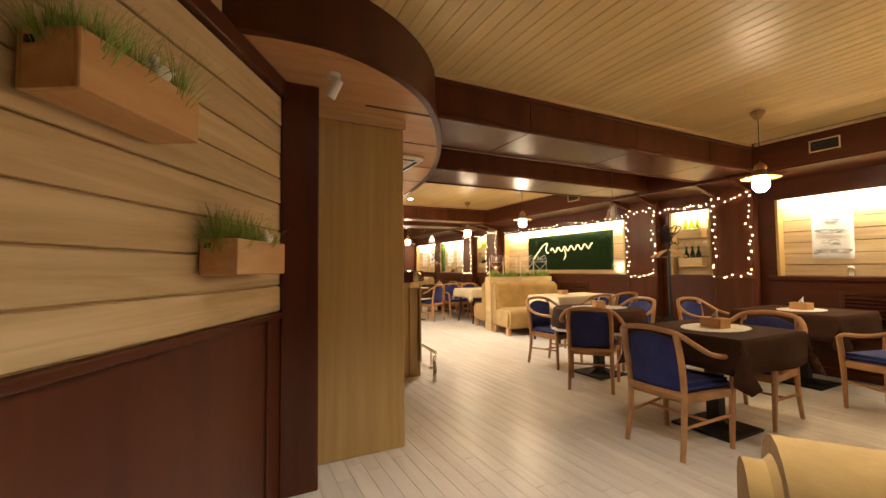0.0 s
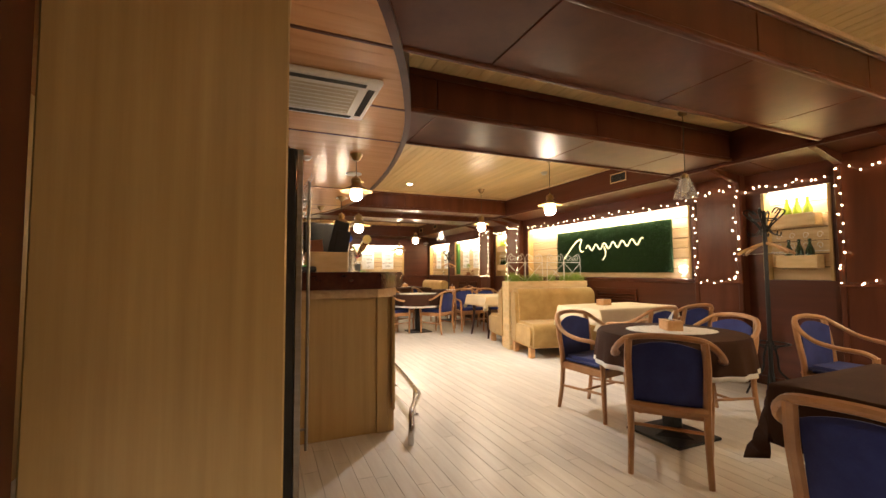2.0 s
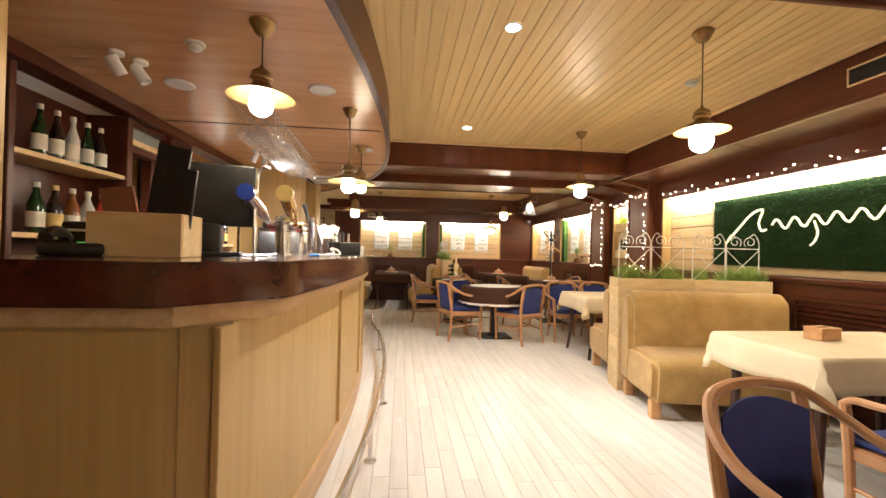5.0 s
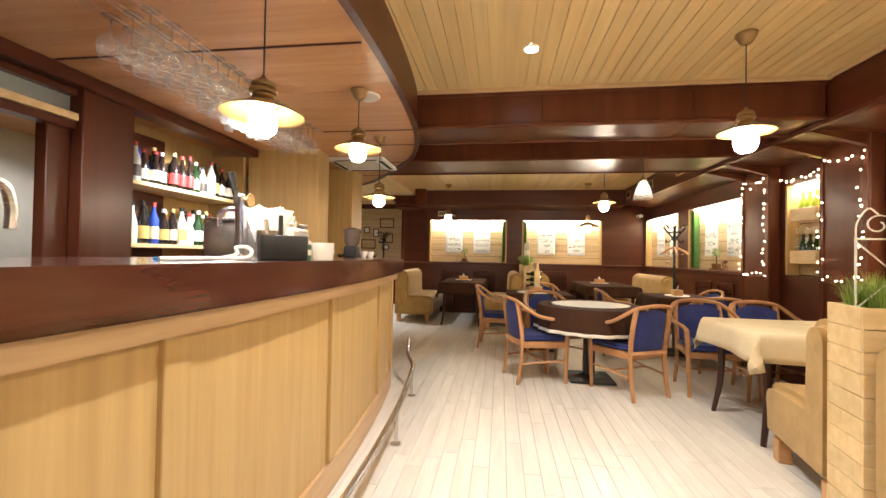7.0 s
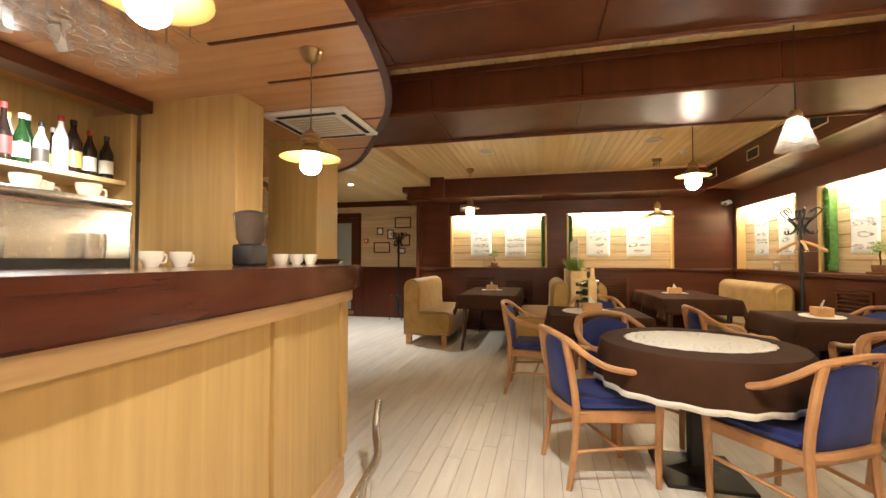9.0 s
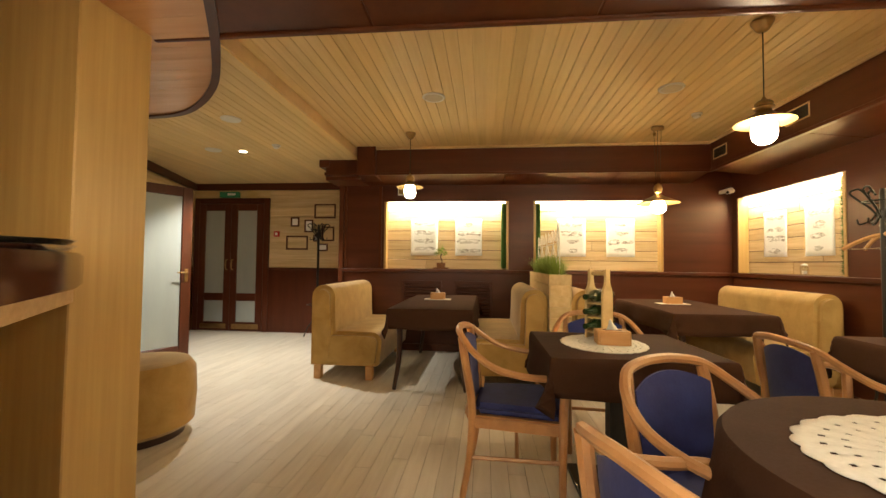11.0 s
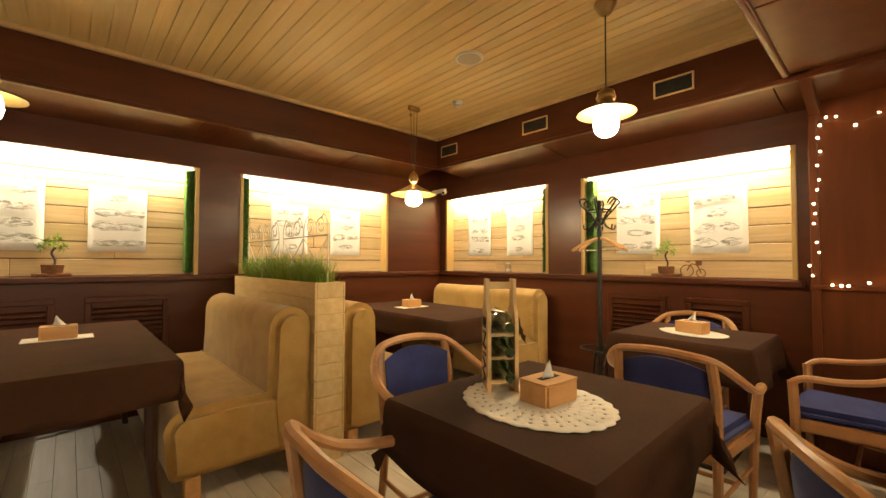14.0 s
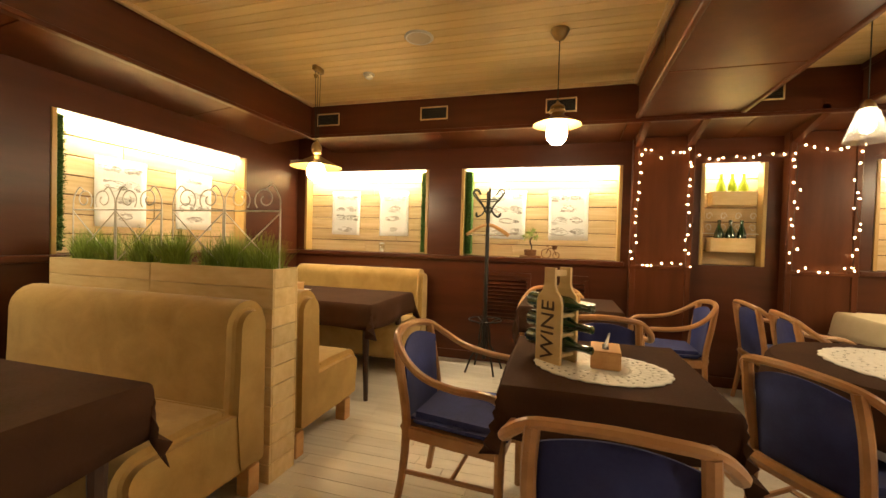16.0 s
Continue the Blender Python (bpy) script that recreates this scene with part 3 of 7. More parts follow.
# bar canopy: a rounded tongue with a dark fascia
CANOPY = [(-0.75, 1.62), (-0.20, 1.56), (0.10, 1.52), (0.36, 1.54), (0.68, 1.70), (0.97, 1.98), (1.27, 2.46), (1.56, 3.10), (1.80, 3.85), (1.96, 4.8), (2.04, 5.8), (2.04, 6.7),
          (1.96, 7.6), (1.76, 8.35), (1.42, 8.95), (1.12, 9.44), (0.83, 9.83), (0.46, 10.15), (0.15, 10.27), (-0.3, 10.28)]
edge = [(p.x, p.y) for p in smooth_path([(x, y, 0) for x, y in CANOPY], 4)]
poly = edge + [(-3.84, 10.28), (-3.84, 1.62)]
def canopy_edge(y):
    for (xa, ya), (xb, yb) in zip(edge[12:], edge[13:]):
        if ya <= y <= yb:
            return xa + (xb - xa) * (y - ya) / (yb - ya)
    return edge[12][0] if y < edge[12][1] else -0.3


def canopy_boards():
    """Backing slab with lacquered boards across the walk, narrow grooves between."""
    bm = extrude_poly(bmesh.new(), poly, SZ + 0.002, SZ + 0.05)
    w, y = 0.118, 1.60
    while y < 10.2:
        ya, yb = y + 0.0009, min(y + w, 10.25) - 0.0009
        ring = [(-3.8, ya)] + [(canopy_edge(ya + (yb - ya) * k / 3) + 0.01, ya + (yb - ya) * k / 3) for k in range(4)] + [(-3.8, yb)]
        lo = [bm.verts.new((px, py, SZ)) for px, py in ring]
        hi = [bm.verts.new((px, py, SZ + 0.0018)) for px, py in ring]
        bm.faces.new(lo[::-1])
        for i in range(6):
            bm.faces.new((lo[i], lo[(i + 1) % 6], hi[(i + 1) % 6], hi[i]))
        y += w
    return bm


structure("canopy", canopy_boards(), SOFFIT, "glossy veneered board ceiling of the bar canopy")
bm = bmesh.new()
def ribbon(bm, line, z0, z1, t):
    """An upright band of thickness t on the outer side of a line."""
    rows = []
    for i, (x, y) in enumerate(line):
        a, b = Vector(line[max(0, i - 1)]), Vector(line[min(len(line) - 1, i + 1)])
        d = (b - a).normalized()
        nrm = Vector((d.y, -d.x))
        o = Vector((x, y)) + nrm * t
        rows.append([bm.verts.new((x, y, z0)), bm.verts.new((o.x, o.y, z0)), bm.verts.new((o.x, o.y, z1)), bm.verts.new((x, y, z1))])
    for a, b in zip(rows, rows[1:]):
        for k in range(4):
            bm.faces.new((a[k], b[k], b[(k + 1) % 4], a[(k + 1) % 4]))
    bm.faces.new(rows[0])
    bm.faces.new(rows[-1][::-1])
    bmesh.ops.recalc_face_normals(bm, faces=bm.faces[:])
    return bm


ribbon(bm, edge, SZ + 0.03, CZ + 0.06, 0.03)
ribbon(bm, edge, SZ - 0.012, SZ + 0.03, 0.042)
structure("canopy_fascia", bm, DARK_Z, "dark curved fascia of the bar canopy", smooth=True)
structure("canopy_seam", B(0.31, 6.093, SZ - 0.006, 2.02, 6.107, SZ + 0.01, 0.002, 1), DARK_X)

# ---- bar counter ----
def arc(x_end, bulge, y0, y1, n=24):
    h, c = bulge, (y1 - y0) / 2
    R = (c * c + h * h) / (2 * h)
    return [(x_end + h - R + math.sqrt(R * R - (y - (y0 + y1) / 2) ** 2), y) for y in (y0 + (y1 - y0) * i / n for i in range(n + 1))]


front = arc(1.715, 0.155, 3.85, 7.86)
bar = thing("bar_counter", ID, "curved light oak bar counter with a thick dark mahogany top", "bar counter")
body = [(0.98, 3.85)] + front + [(1.35, 7.90), (1.33, 6.1), (1.15, 4.2), (0.98, 4.1)]
part("body", extrude_poly(bmesh.new(), body, 0.0, 0.968), OAK_Z, bar, "light oak front panels")
def offset(line, t):
    out = []
    for i, (x, y) in enumerate(line):
        a, b = Vector(line[max(0, i - 1)]), Vector(line[min(len(line) - 1, i + 1)])
        d = (b - a).normalized()
        out.append((x + d.y * t, y - d.x * t))
    return out


tline = offset(front, 0.11)
led = [(0.955, 3.80), (1.60, 3.80)] + offset(front, 0.055)[1:] + [(1.14, 8.70), (0.99, 8.90), (0.99, 8.3), (1.2, 6.1), (0.955, 4.2)]
part("ledge", extrude_poly(bmesh.new(), led, 0.968, 1.03), OAK_Y, bar, "oak ledge below the top")
top = [(0.93, 3.72), (1.60, 3.72)] + tline[1:] + [(1.18, 8.74), (1.0, 8.925), (0.97, 8.925), (0.97, 8.3), (1.1, 6.1), (0.93, 4.2)]
bm = extrude_poly(bmesh.new(), top, 1.03, 1.15)
bmesh.ops.bevel(bm, geom=[e for e in bm.edges if abs(e.verts[0].co.z - e.verts[1].co.z) < 1e-5], offset=0.008, segments=2, affect="EDGES")
part("countertop", bm, material("bar_top_lacquer", (0.045, 0.012, 0.006), 0.15, colour2=(0.085, 0.024, 0.012), scale=(14, 1.2, 14), coat=0.6), bar, "polished dark mahogany top")
for i in (0, 8, 14, 20, 24):
    x, y = front[i]
    a, b = Vector(front[max(0, i - 1)]), Vector(front[min(24, i + 1)])
    ang = math.degrees(math.atan2((b - a).y, (b - a).x))
    part("batten", B(-0.045, -0.018, 0.16, 0.045, 0.004, 0.968, 0.003, 1), OAK_Z, bar, m=pose(x, y, 0, 0, 0, ang), smooth=False)
part("plinth", ribbon(bmesh.new(), front, 0.0, 0.15, 0.016), OAK_Y, bar, "oak plinth")
for x in (0.99, 1.60):
    part("batten", B(x, 3.836, 0.0, x + 0.09, 3.852, 0.968, 0.003, 1), OAK_Z, bar, smooth=False)

rail = thing("foot_rail", ID, "curved polished steel foot rail along the bar", "foot rail")
rl = offset(arc(1.82, 0.18, 3.75, 7.95), 0.10)
pts = [(1.76, 3.55, 0.0), (1.77, 3.56, 0.12), (1.80, 3.64, 0.20)] + [(x, y, 0.21) for x, y in rl[1:-1]] + [(1.87, 7.95, 0.27), (1.86, 8.02, 0.40)]
part("rail", tube(bmesh.new(), smooth_path(pts, 3), 0.02, 10), STEEL, rail)
for i in (2, 7, 12, 17, 22):
    x, y = rl[i]
    bm = lathe(bmesh.new(), [(0.035, 0.0), (0.035, 0.008), (0.013, 0.012), (0.013, 0.2)], 12, x, y)
    part("post", bm, STEEL, rail)

# ---- back bar ----
structure("wall_bar", B(-0.55, 2.64, 0, -0.42, 5.3, SZ), OAK_Z, "oak panelled wall behind the bar")
structure("wall_passage", B(-1.6, 5.3, 0, -1.5, 9.4, SZ), material("passage_plaster", (0.60, 0.57, 0.48), 0.8, colour2=(0.68, 0.65, 0.56), scale=(3, 3, 3), bump=0.05), "pale plaster wall of the passage")
structure("wall_passage_side", B(-1.5, 5.2, 0, -0.42, 5.3, SZ), OAK_Z)
structure("door_frame", B(0.14, 6.30, 0, 0.26, 6.645, SZ, 0.006, 1), DARK_Z, "dark mahogany door post beside the shelves")
structure("door_jamb", B(0.10, 6.17, 0, 0.18, 6.298, 1.93, 0.005, 1), DARK_Z)
structure("wall_passage_end", B(-1.5, 9.3, 0, -0.28, 9.4, SZ), bpy.data.materials["passage_plaster"])
bm = bmesh.new()
box(bm, 0.13, 5.84, 1.88, 0.22, 6.298, 1.93, 0.005, 1)
box(bm, 0.13, 5.84, 2.08, 0.22, 6.298, 2.12, 0.005, 1)
structure("door_lintel", bm, DARK_Y)
structure("door_head", B(0.12, 5.84, 1.931, 0.235, 6.298, 1.975, 0.004, 1), PALE_WOOD, "pale board above the passage door")
structure("transom_pane", B(0.165, 5.842, 1.977, 0.171, 6.296, 2.079), FROST)
structure("trim_8", B(0.14, 4.2, 2.12, 0.30, 7.995, SZ, 0.006, 1), DARK_Y, "dark valance below the canopy")
structure("wall_back_bar", B(-0.27, 6.64, 0, -0.21, 8.0, SZ), OAK_Z)
structure("post_3", B(0.19, 8.0, 0, 0.93, 8.25, SZ, 0.005, 1), OAK_Z, "light oak column")
structure("post_4", B(0.45, 8.94, 0, 0.925, 9.29, SZ, 0.005, 1), OAK_Z, "light oak column at the end of the bar")
structure("post_5", B(0.55, 3.68, 0, 0.945, 4.06, SZ, 0.005, 1), OAK_Z, "light oak column behind the cooler")

shelf = thing("back_bar_shelf", ID, "mahogany back bar shelving filled with bottles", "shelf")
part("back_panel", B(-0.208, 6.687, 0.95, -0.20, 7.40, 2.12), DARK_Y, shelf, smooth=False)
part("side_panel", B(-0.20, 6.65, 0, 0.21, 6.685, 2.12, 0.003, 1), DARK_Z, shelf, smooth=False)
part("side_panel", B(-0.20, 7.955, 0, 0.17, 7.995, 2.12, 0.003, 1), OAK_Z, shelf, smooth=False)
part("shelf_board", B(-0.20, 6.687, 1.65, 0.14, 7.953, 1.68, 0.003, 1), PALE_WOOD, shelf, smooth=False)
part("shelf_board", B(-0.20, 6.687, 1.20, 0.14, 7.953, 1.23, 0.003, 1), PALE_WOOD, shelf, smooth=False)
part("cabinet", B(-0.20, 6.687, 0, 0.15, 7.953, 0.95, 0.003, 1), DARK_Z, shelf, smooth=False)

# ---- north-west lobby ----
structure("wall_lobby", B(-3.85, 13.84, 0, 0.72, 13.96, 2.62), PALE_WOOD, "pale plank wall of the lobby")
structure("wall_return", B(0.60, 12.965, 0, 0.72, 13.838, 2.62), DARK_Z)
bm = bmesh.new()
box(bm, 0.60, 12.76, 0, 0.66, 12.797, 2.14, 0.004, 1)
box(bm, 0.55, 12.40, 2.14, 1.0, 12.795, CZ - 0.08, 0.006, 1)
box(bm, 0.47, 12.38, 2.30, 0.60, 12.80, CZ - 0.08, 0.006, 1)
box(bm, 1.0, 12.22, 2.16, 1.22, 12.795, CZ + 0.05, 0.006, 1)
box(bm, 0.665, 12.78, 1.07, 0.70, 12.799, 2.14, 0.004, 1)
box(bm, 1.13, 12.78, 1.07, 1.17, 12.799, 2.14, 0.004, 1)
structure("pillar_5", bm, GLOSS, "dark mahogany corner pilaster with corbels")
structure("trim_9", B(-3.84, 13.80, CZ - 0.22, 0.598, 13.838, CZ - 0.10, 0.01, 2), DARK_X, "dark cornice")
bm = bmesh.new()
box(bm, -0.94, 13.815, 0, 0.598, 13.838, 1.0)
box(bm, -0.94, 13.80, 1.0, 0.598, 13.838, 1.03, 0.005, 1)
structure("trim_10", bm, DARK_Z, "dark dado of the lobby wall")
rows = 9
lob = tagged(new("trim_11"), "pale planks of the lobby wall", kind="structure")
for i in range(rows):
    z0 = 1.03 + i * 0.138
    part("plank", B(-0.94, 13.822 + 0.004 * (i % 2), z0 + 0.003, 0.598, 13.838, min(z0 + 0.135, 2.29), 0.003, 1), PLANK_X, lob, smooth=False)

side = thing("side_shelf", ID, "mahogany bottle shelf beside the passage door", "shelf")
part("back_panel", B(-0.06, 4.92, 0, -0.04, 5.779, 2.12), DARK_Y, side, smooth=False)
part("side_panel", B(-0.06, 5.78, 0, 0.24, 5.838, 2.12, 0.004, 1), DARK_Z, side, smooth=False)
part("side_panel", B(-0.06, 4.88, 0, 0.24, 4.918, 2.12, 0.004, 1), DARK_Z, side, smooth=False)
for z in (1.22, 1.66):
    part("shelf_board", B(-0.039, 4.92, z, 0.23, 5.778, z + 0.028, 0.003, 1), PALE_WOOD, side, smooth=False)
part("cabinet", B(-0.039, 4.92, 0, 0.23, 5.778, 0.95, 0.003, 1), DARK_Z, side, smooth=False)
# unseen spot, fixture and lamp added to light the pale passage wall
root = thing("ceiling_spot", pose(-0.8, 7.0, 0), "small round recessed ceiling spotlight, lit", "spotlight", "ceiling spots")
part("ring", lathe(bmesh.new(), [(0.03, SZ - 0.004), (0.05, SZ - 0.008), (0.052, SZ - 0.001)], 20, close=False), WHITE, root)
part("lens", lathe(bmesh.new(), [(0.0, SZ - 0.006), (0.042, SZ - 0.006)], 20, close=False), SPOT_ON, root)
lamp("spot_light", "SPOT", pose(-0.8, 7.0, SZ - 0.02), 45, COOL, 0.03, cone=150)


# ---- furniture ----
TZ = 0.72


def chair_parts(root):
    loop = [(-0.255, 0.215, 0.575), (-0.275, 0.16, 0.605), (-0.29, 0.03, 0.615), (-0.285, -0.10, 0.645), (-0.255, -0.20, 0.705), (-0.19, -0.265, 0.765), (-0.09, -0.295, 0.785), (0, -0.30, 0.79)]
    loop = loop + [(-x, y, z) for x, y, z in loop[-2::-1]]
    part("arm_rail", tube(bmesh.new(), smooth_path(loop, 4), 0.019, 8, flat=0.85), CHAIR_WOOD, root, "bent beech arm and back rail")
    for s in (-1, 1):
        part("leg", tube(bmesh.new(), smooth_path([(s * 0.225, 0.208, 0), (s * 0.23, 0.207, 0.2), (s * 0.24, 0.21, 0.42), (s * 0.255, 0.215, 0.58)], 3), lambda t: 0.0155 + 0.006 * min(1, t * 1.6), 8), CHAIR_WOOD, root)
        part("leg", tube(bmesh.new(), smooth_path([(s * 0.195, -0.258, 0), (s * 0.19, -0.225, 0.2), (s * 0.19, -0.215, 0.42), (s * 0.195, -0.245, 0.62), (s * 0.185, -0.27, 0.765)], 3), lambda t: 0.0155 + 0.005 * min(1, t * 2), 8), CHAIR_WOOD, root)
        part("stretcher", tube(bmesh.new(), [(s * 0.228, 0.207, 0.215), (s * 0.19, -0.227, 0.19)], 0.010, 6), CHAIR_WOOD, root)
    part("stretcher", tube(bmesh.new(), [(-0.208, 0.0, 0.2), (0.208, 0.0, 0.2)], 0.010, 6), CHAIR_WOOD, root)
    bm = bmesh.new()
    poly = [(-0.245, 0.22), (0.245, 0.22), (0.20, -0.22), (-0.20, -0.22)]
    extrude_poly(bm, poly, 0.335, 0.395)
    bmesh.ops.bevel(bm, geom=bm.edges[:], offset=0.008, segments=2, affect="EDGES")
    part("seat_frame", bm, CHAIR_WOOD, root)
    bm = extrude_poly(bmesh.new(), [(-0.235, 0.235), (0.235, 0.235), (0.19, -0.205), (-0.19, -0.205)], 0.385, 0.45)
    bmesh.ops.bevel(bm, geom=bm.edges[:], offset=0.026, segments=4, affect="EDGES")
    part("seat", bm, BLUE, root, "blue velvet seat pad")
    # padded back, arched at the top, hollow to the sitter
    bm = bmesh.new()
    rowsv = []
    nu, nv = 12, 8
    for side in (0.012, -0.018):
        grid = []
        for j in range(nv + 1):
            v = j / nv
            row = []
            for i in range(nu + 1):
                u = -1 + 2 * i / nu
                hw = 0.168 + 0.012 * v
                z = 0.40 + v * (0.355 - 0.045 * u * u)
                y = -0.225 - 0.045 * v + 0.035 * u * u * (0.4 + v * 0.6)
                pad = side * (1 - 0.75 * max(abs(u) ** 6, abs(2 * v - 1) ** 6))
                row.append(bm.verts.new((u * hw, y + pad, z)))
            grid.append(row)
        rowsv.append(grid)
    for g, flip in ((rowsv[0], True), (rowsv[1], False)):
        for j in range(nv):
            for i in range(nu):
                q = (g[j][i], g[j][i + 1], g[j + 1][i + 1], g[j + 1][i])
                bm.faces.new(q[::-1] if flip else q)
    a, b = rowsv
    rim0 = a[0][:] + [r[-1] for r in a[1:]] + a[-1][-2::-1] + [r[0] for r in a[-2:0:-1]]
    rim1 = b[0][:] + [r[-1] for r in b[1:]] + b[-1][-2::-1] + [r[0] for r in b[-2:0:-1]]
    for i in range(len(rim0)):
        bm.faces.new((rim0[i], rim0[(i + 1) % len(rim0)], rim1[(i + 1) % len(rim0)], rim1[i]))
    bmesh.ops.recalc_face_normals(bm, faces=bm.faces[:])
    part("backrest", bm, BLUE, root, "blue velvet padded back")
    part("back_rail", tube(bmesh.new(), smooth_path([(-0.19, -0.222, 0.385), (-0.1, -0.24, 0.385), (0.1, -0.24, 0.385), (0.19, -0.222, 0.385)], 3), 0.02, 6, flat=1.2), CHAIR_WOOD, root)


# centre x, y and the heading in degrees (0 faces +y, 90 faces -x)
CHAIRS = [
    (2.56, 1.44, -90), (3.52, 1.45, 90), (4.72, 2.45, 178), (4.55, 0.95, -15),
    (3.10, 2.68, -52), (3.40, 3.55, -170), (4.06, 3.08, 78), (4.42, 4.02, 4), (5.04, 4.08, -4),
    (3.05, 8.36, -71), (3.84, 8.11, 29), (4.56, 8.22, 176), (5.10, 8.24, 182), (3.29, 8.82, 208),
    (3.27, 10.26, 176), (2.69, 9.71, -94), (4.20, 9.63, -89), (5.16, 9.93, 90), (4.95, 9.08, 0),
]
chair = thing("dining_chair", pose(CHAIRS[0][0], CHAIRS[0][1], 0, 0, 0, CHAIRS[0][2]), "bentwood beech armchair with blue velvet seat and back", "chair", "dining chairs")
chair_parts(chair)
for x, y, a in CHAIRS[1:]:
    copy_thing(chair, pose(x, y, 0, 0, 0, a))


def pedestal(root):
    part("base_plate", B(-0.21, -0.21, 0, 0.21, 0.21, 0.02, 0.006, 2), BLACK, root, "black iron base plate", smooth=False)
    part("foot_cone", lathe(bmesh.new(), [(0.17, 0.02), (0.12, 0.032), (0.05, 0.06)], 4), BLACK, root, smooth=False)
    part("column", B(-0.045, -0.045, 0.05, 0.045, 0.045, TZ - 0.06, 0.006, 2), BLACK, root, "black iron column", smooth=False)


def sabre_legs(root, hx, hy):
    for sx in (-1, 1):
        for sy in (-1, 1):
            p = [(sx * (hx + 0.03), sy * (hy + 0.02), 0), (sx * (hx - 0.005), sy * (hy - 0.005), 0.25), (sx * (hx - 0.01), sy * (hy - 0.01), 0.5), (sx * hx, sy * hy, TZ - 0.02)]
            part("leg", tube(bmesh.new(), smooth_path(p, 4), lambda t: 0.017 + 0.016 * t, 8), DARK_LEG, root)


def square_cloth(hx, hy, drop, seed):
    rnd = random.Random(seed)
    bm = bmesh.new()
    def ticks(h):
        return [-h - drop * (1 - i / 7) ** 1.6 for i in range(7)] + [-h + 2 * h * i / 14 for i in range(15)] + [h + drop * ((i + 1) / 7) ** 1.6 for i in range(7)]
    us, vs = ticks(hx), ticks(hy)
    ph = [rnd.uniform(0, 6.28) for _ in range(4)]
    g = []
    for v in vs:
        row = []
        for u in us:
            eu, ev = max(0, abs(u) - hx), max(0, abs(v) - hy)
            su, sv = (1 if u > 0 else -1), (1 if v > 0 else -1)
            d = math.hypot(eu, ev)
            x, y, z = min(hx, max(-hx, u)), min(hy, max(-hy, v)), 0.0
            if d > 0:
                cu, cv = eu / d, ev / d
                lap = min(eu, ev) / drop
                out = 0.012 * (1 - math.exp(-d * 60)) + 0.10 * d + 0.22 * lap * d
                rip = 0.024 * d / drop * (math.sin(9 * u + ph[0]) if ev > eu else math.sin(9 * v + ph[1]))
                x += su * cu * out + (su * rip if eu >= ev else 0)
                y += sv * cv * out + (sv * rip if ev > eu else 0)
                # corners fold: pull the two flanks together
                x -= su * 0.35 * lap * ev * (1 if ev > eu else 0)
                y -= sv * 0.35 * lap * eu * (1 if eu > ev else 0)
                z = -0.93 * (math.hypot(d, 0.016) - 0.016) - 0.004
            z += 0.002 * math.sin(5 * u + ph[2]) * math.sin(4 * v + ph[3])
            row.append(bm.verts.new((x, y, z)))
        g.append(row)
    for j in range(len(vs) - 1):
        for i in range(len(us) - 1):
            bm.faces.new((g[j][i], g[j][i + 1], g[j + 1][i + 1], g[j + 1][i]))
    return bm


def solid(ob, t):
    md = ob.modifiers.new("thickness", "SOLIDIFY")
    md.thickness, md.offset = t, 1.0


def round_cloth(r, drop, seed, lace):
    rnd = random.Random(seed)
    ph = rnd.uniform(0, 6)
    bm = bmesh.new()
    n = 72
    prof = [(0.0, 0.0), (r * 0.5, 0), (r * 0.9, 0), (r, -0.002), (r + 0.014, -0.02), (r + 0.02, -0.07), (r + 0.028, -drop * 0.6), (r + 0.036, -drop), (r + 0.038, -drop - 0.03)]
    if not lace:
        prof = prof[:-1]
    rings = []
    for a, z in prof:
        k = max(0, -z / drop)
        rings.append([bm.verts.new(((a + 0.013 * k * math.sin(19 * t + ph) + 0.008 * k * math.sin(7 * t)) * math.cos(t), (a + 0.013 * k * math.sin(19 * t + ph) + 0.008 * k * math.sin(7 * t)) * math.sin(t), z))
                      for t in (2 * math.pi * i / n for i in range(n))] if a > 0 else [bm.verts.new((0, 0, z))])
    for i in range(n):
        bm.faces.new((rings[0][0], rings[1][i], rings[1][(i + 1) % n]))
    for a, b in zip(rings[1:], rings[2:]):
        for i in range(n):
            f = bm.faces.new((a[i], b[i], b[(i + 1) % n], a[(i + 1) % n]))
            f.material_index = 1 if lace and b is rings[-1] else 0
    return bm


def table(x, y, a, shape, hx, hy, legs, cloth, clabel, drop=0.2, lace=False, seed=0):
    kind = "round_table" if shape == "round" else "dining_table"
    root = thing(kind, pose(x, y, 0, 0, 0, a), "black iron pedestal table under a tablecloth" if legs == "pedestal" else "dark wooden table with curved legs under a tablecloth", "table", "restaurant tables")
    if shape == "round":
        part("tabletop", lathe(bmesh.new(), [(hx - 0.004, TZ - 0.034), (hx, TZ - 0.03), (hx, TZ - 0.008), (hx - 0.004, TZ - 0.005)], 48), DARK_LEG, root)
    else:
        part("tabletop", B(-hx, -hy, TZ - 0.034, hx, hy, TZ - 0.005, 0.004, 1), DARK_LEG, root)
    pedestal(root) if legs == "pedestal" else sabre_legs(root, hx - 0.08, hy - 0.07)
    bm = round_cloth(hx + 0.004, drop, seed, lace) if shape == "round" else square_cloth(hx + 0.003, hy + 0.003, drop, seed)
    ob = part("tablecloth", bm, [BROWN_CLOTH if cloth == "brown" else CREAM_CLOTH, LACE], None, clabel, pose(x, y, TZ, 0, 0, a))
    solid(ob, 0.003)
    return tagged(ob, category="tablecloth", group="tablecloths")


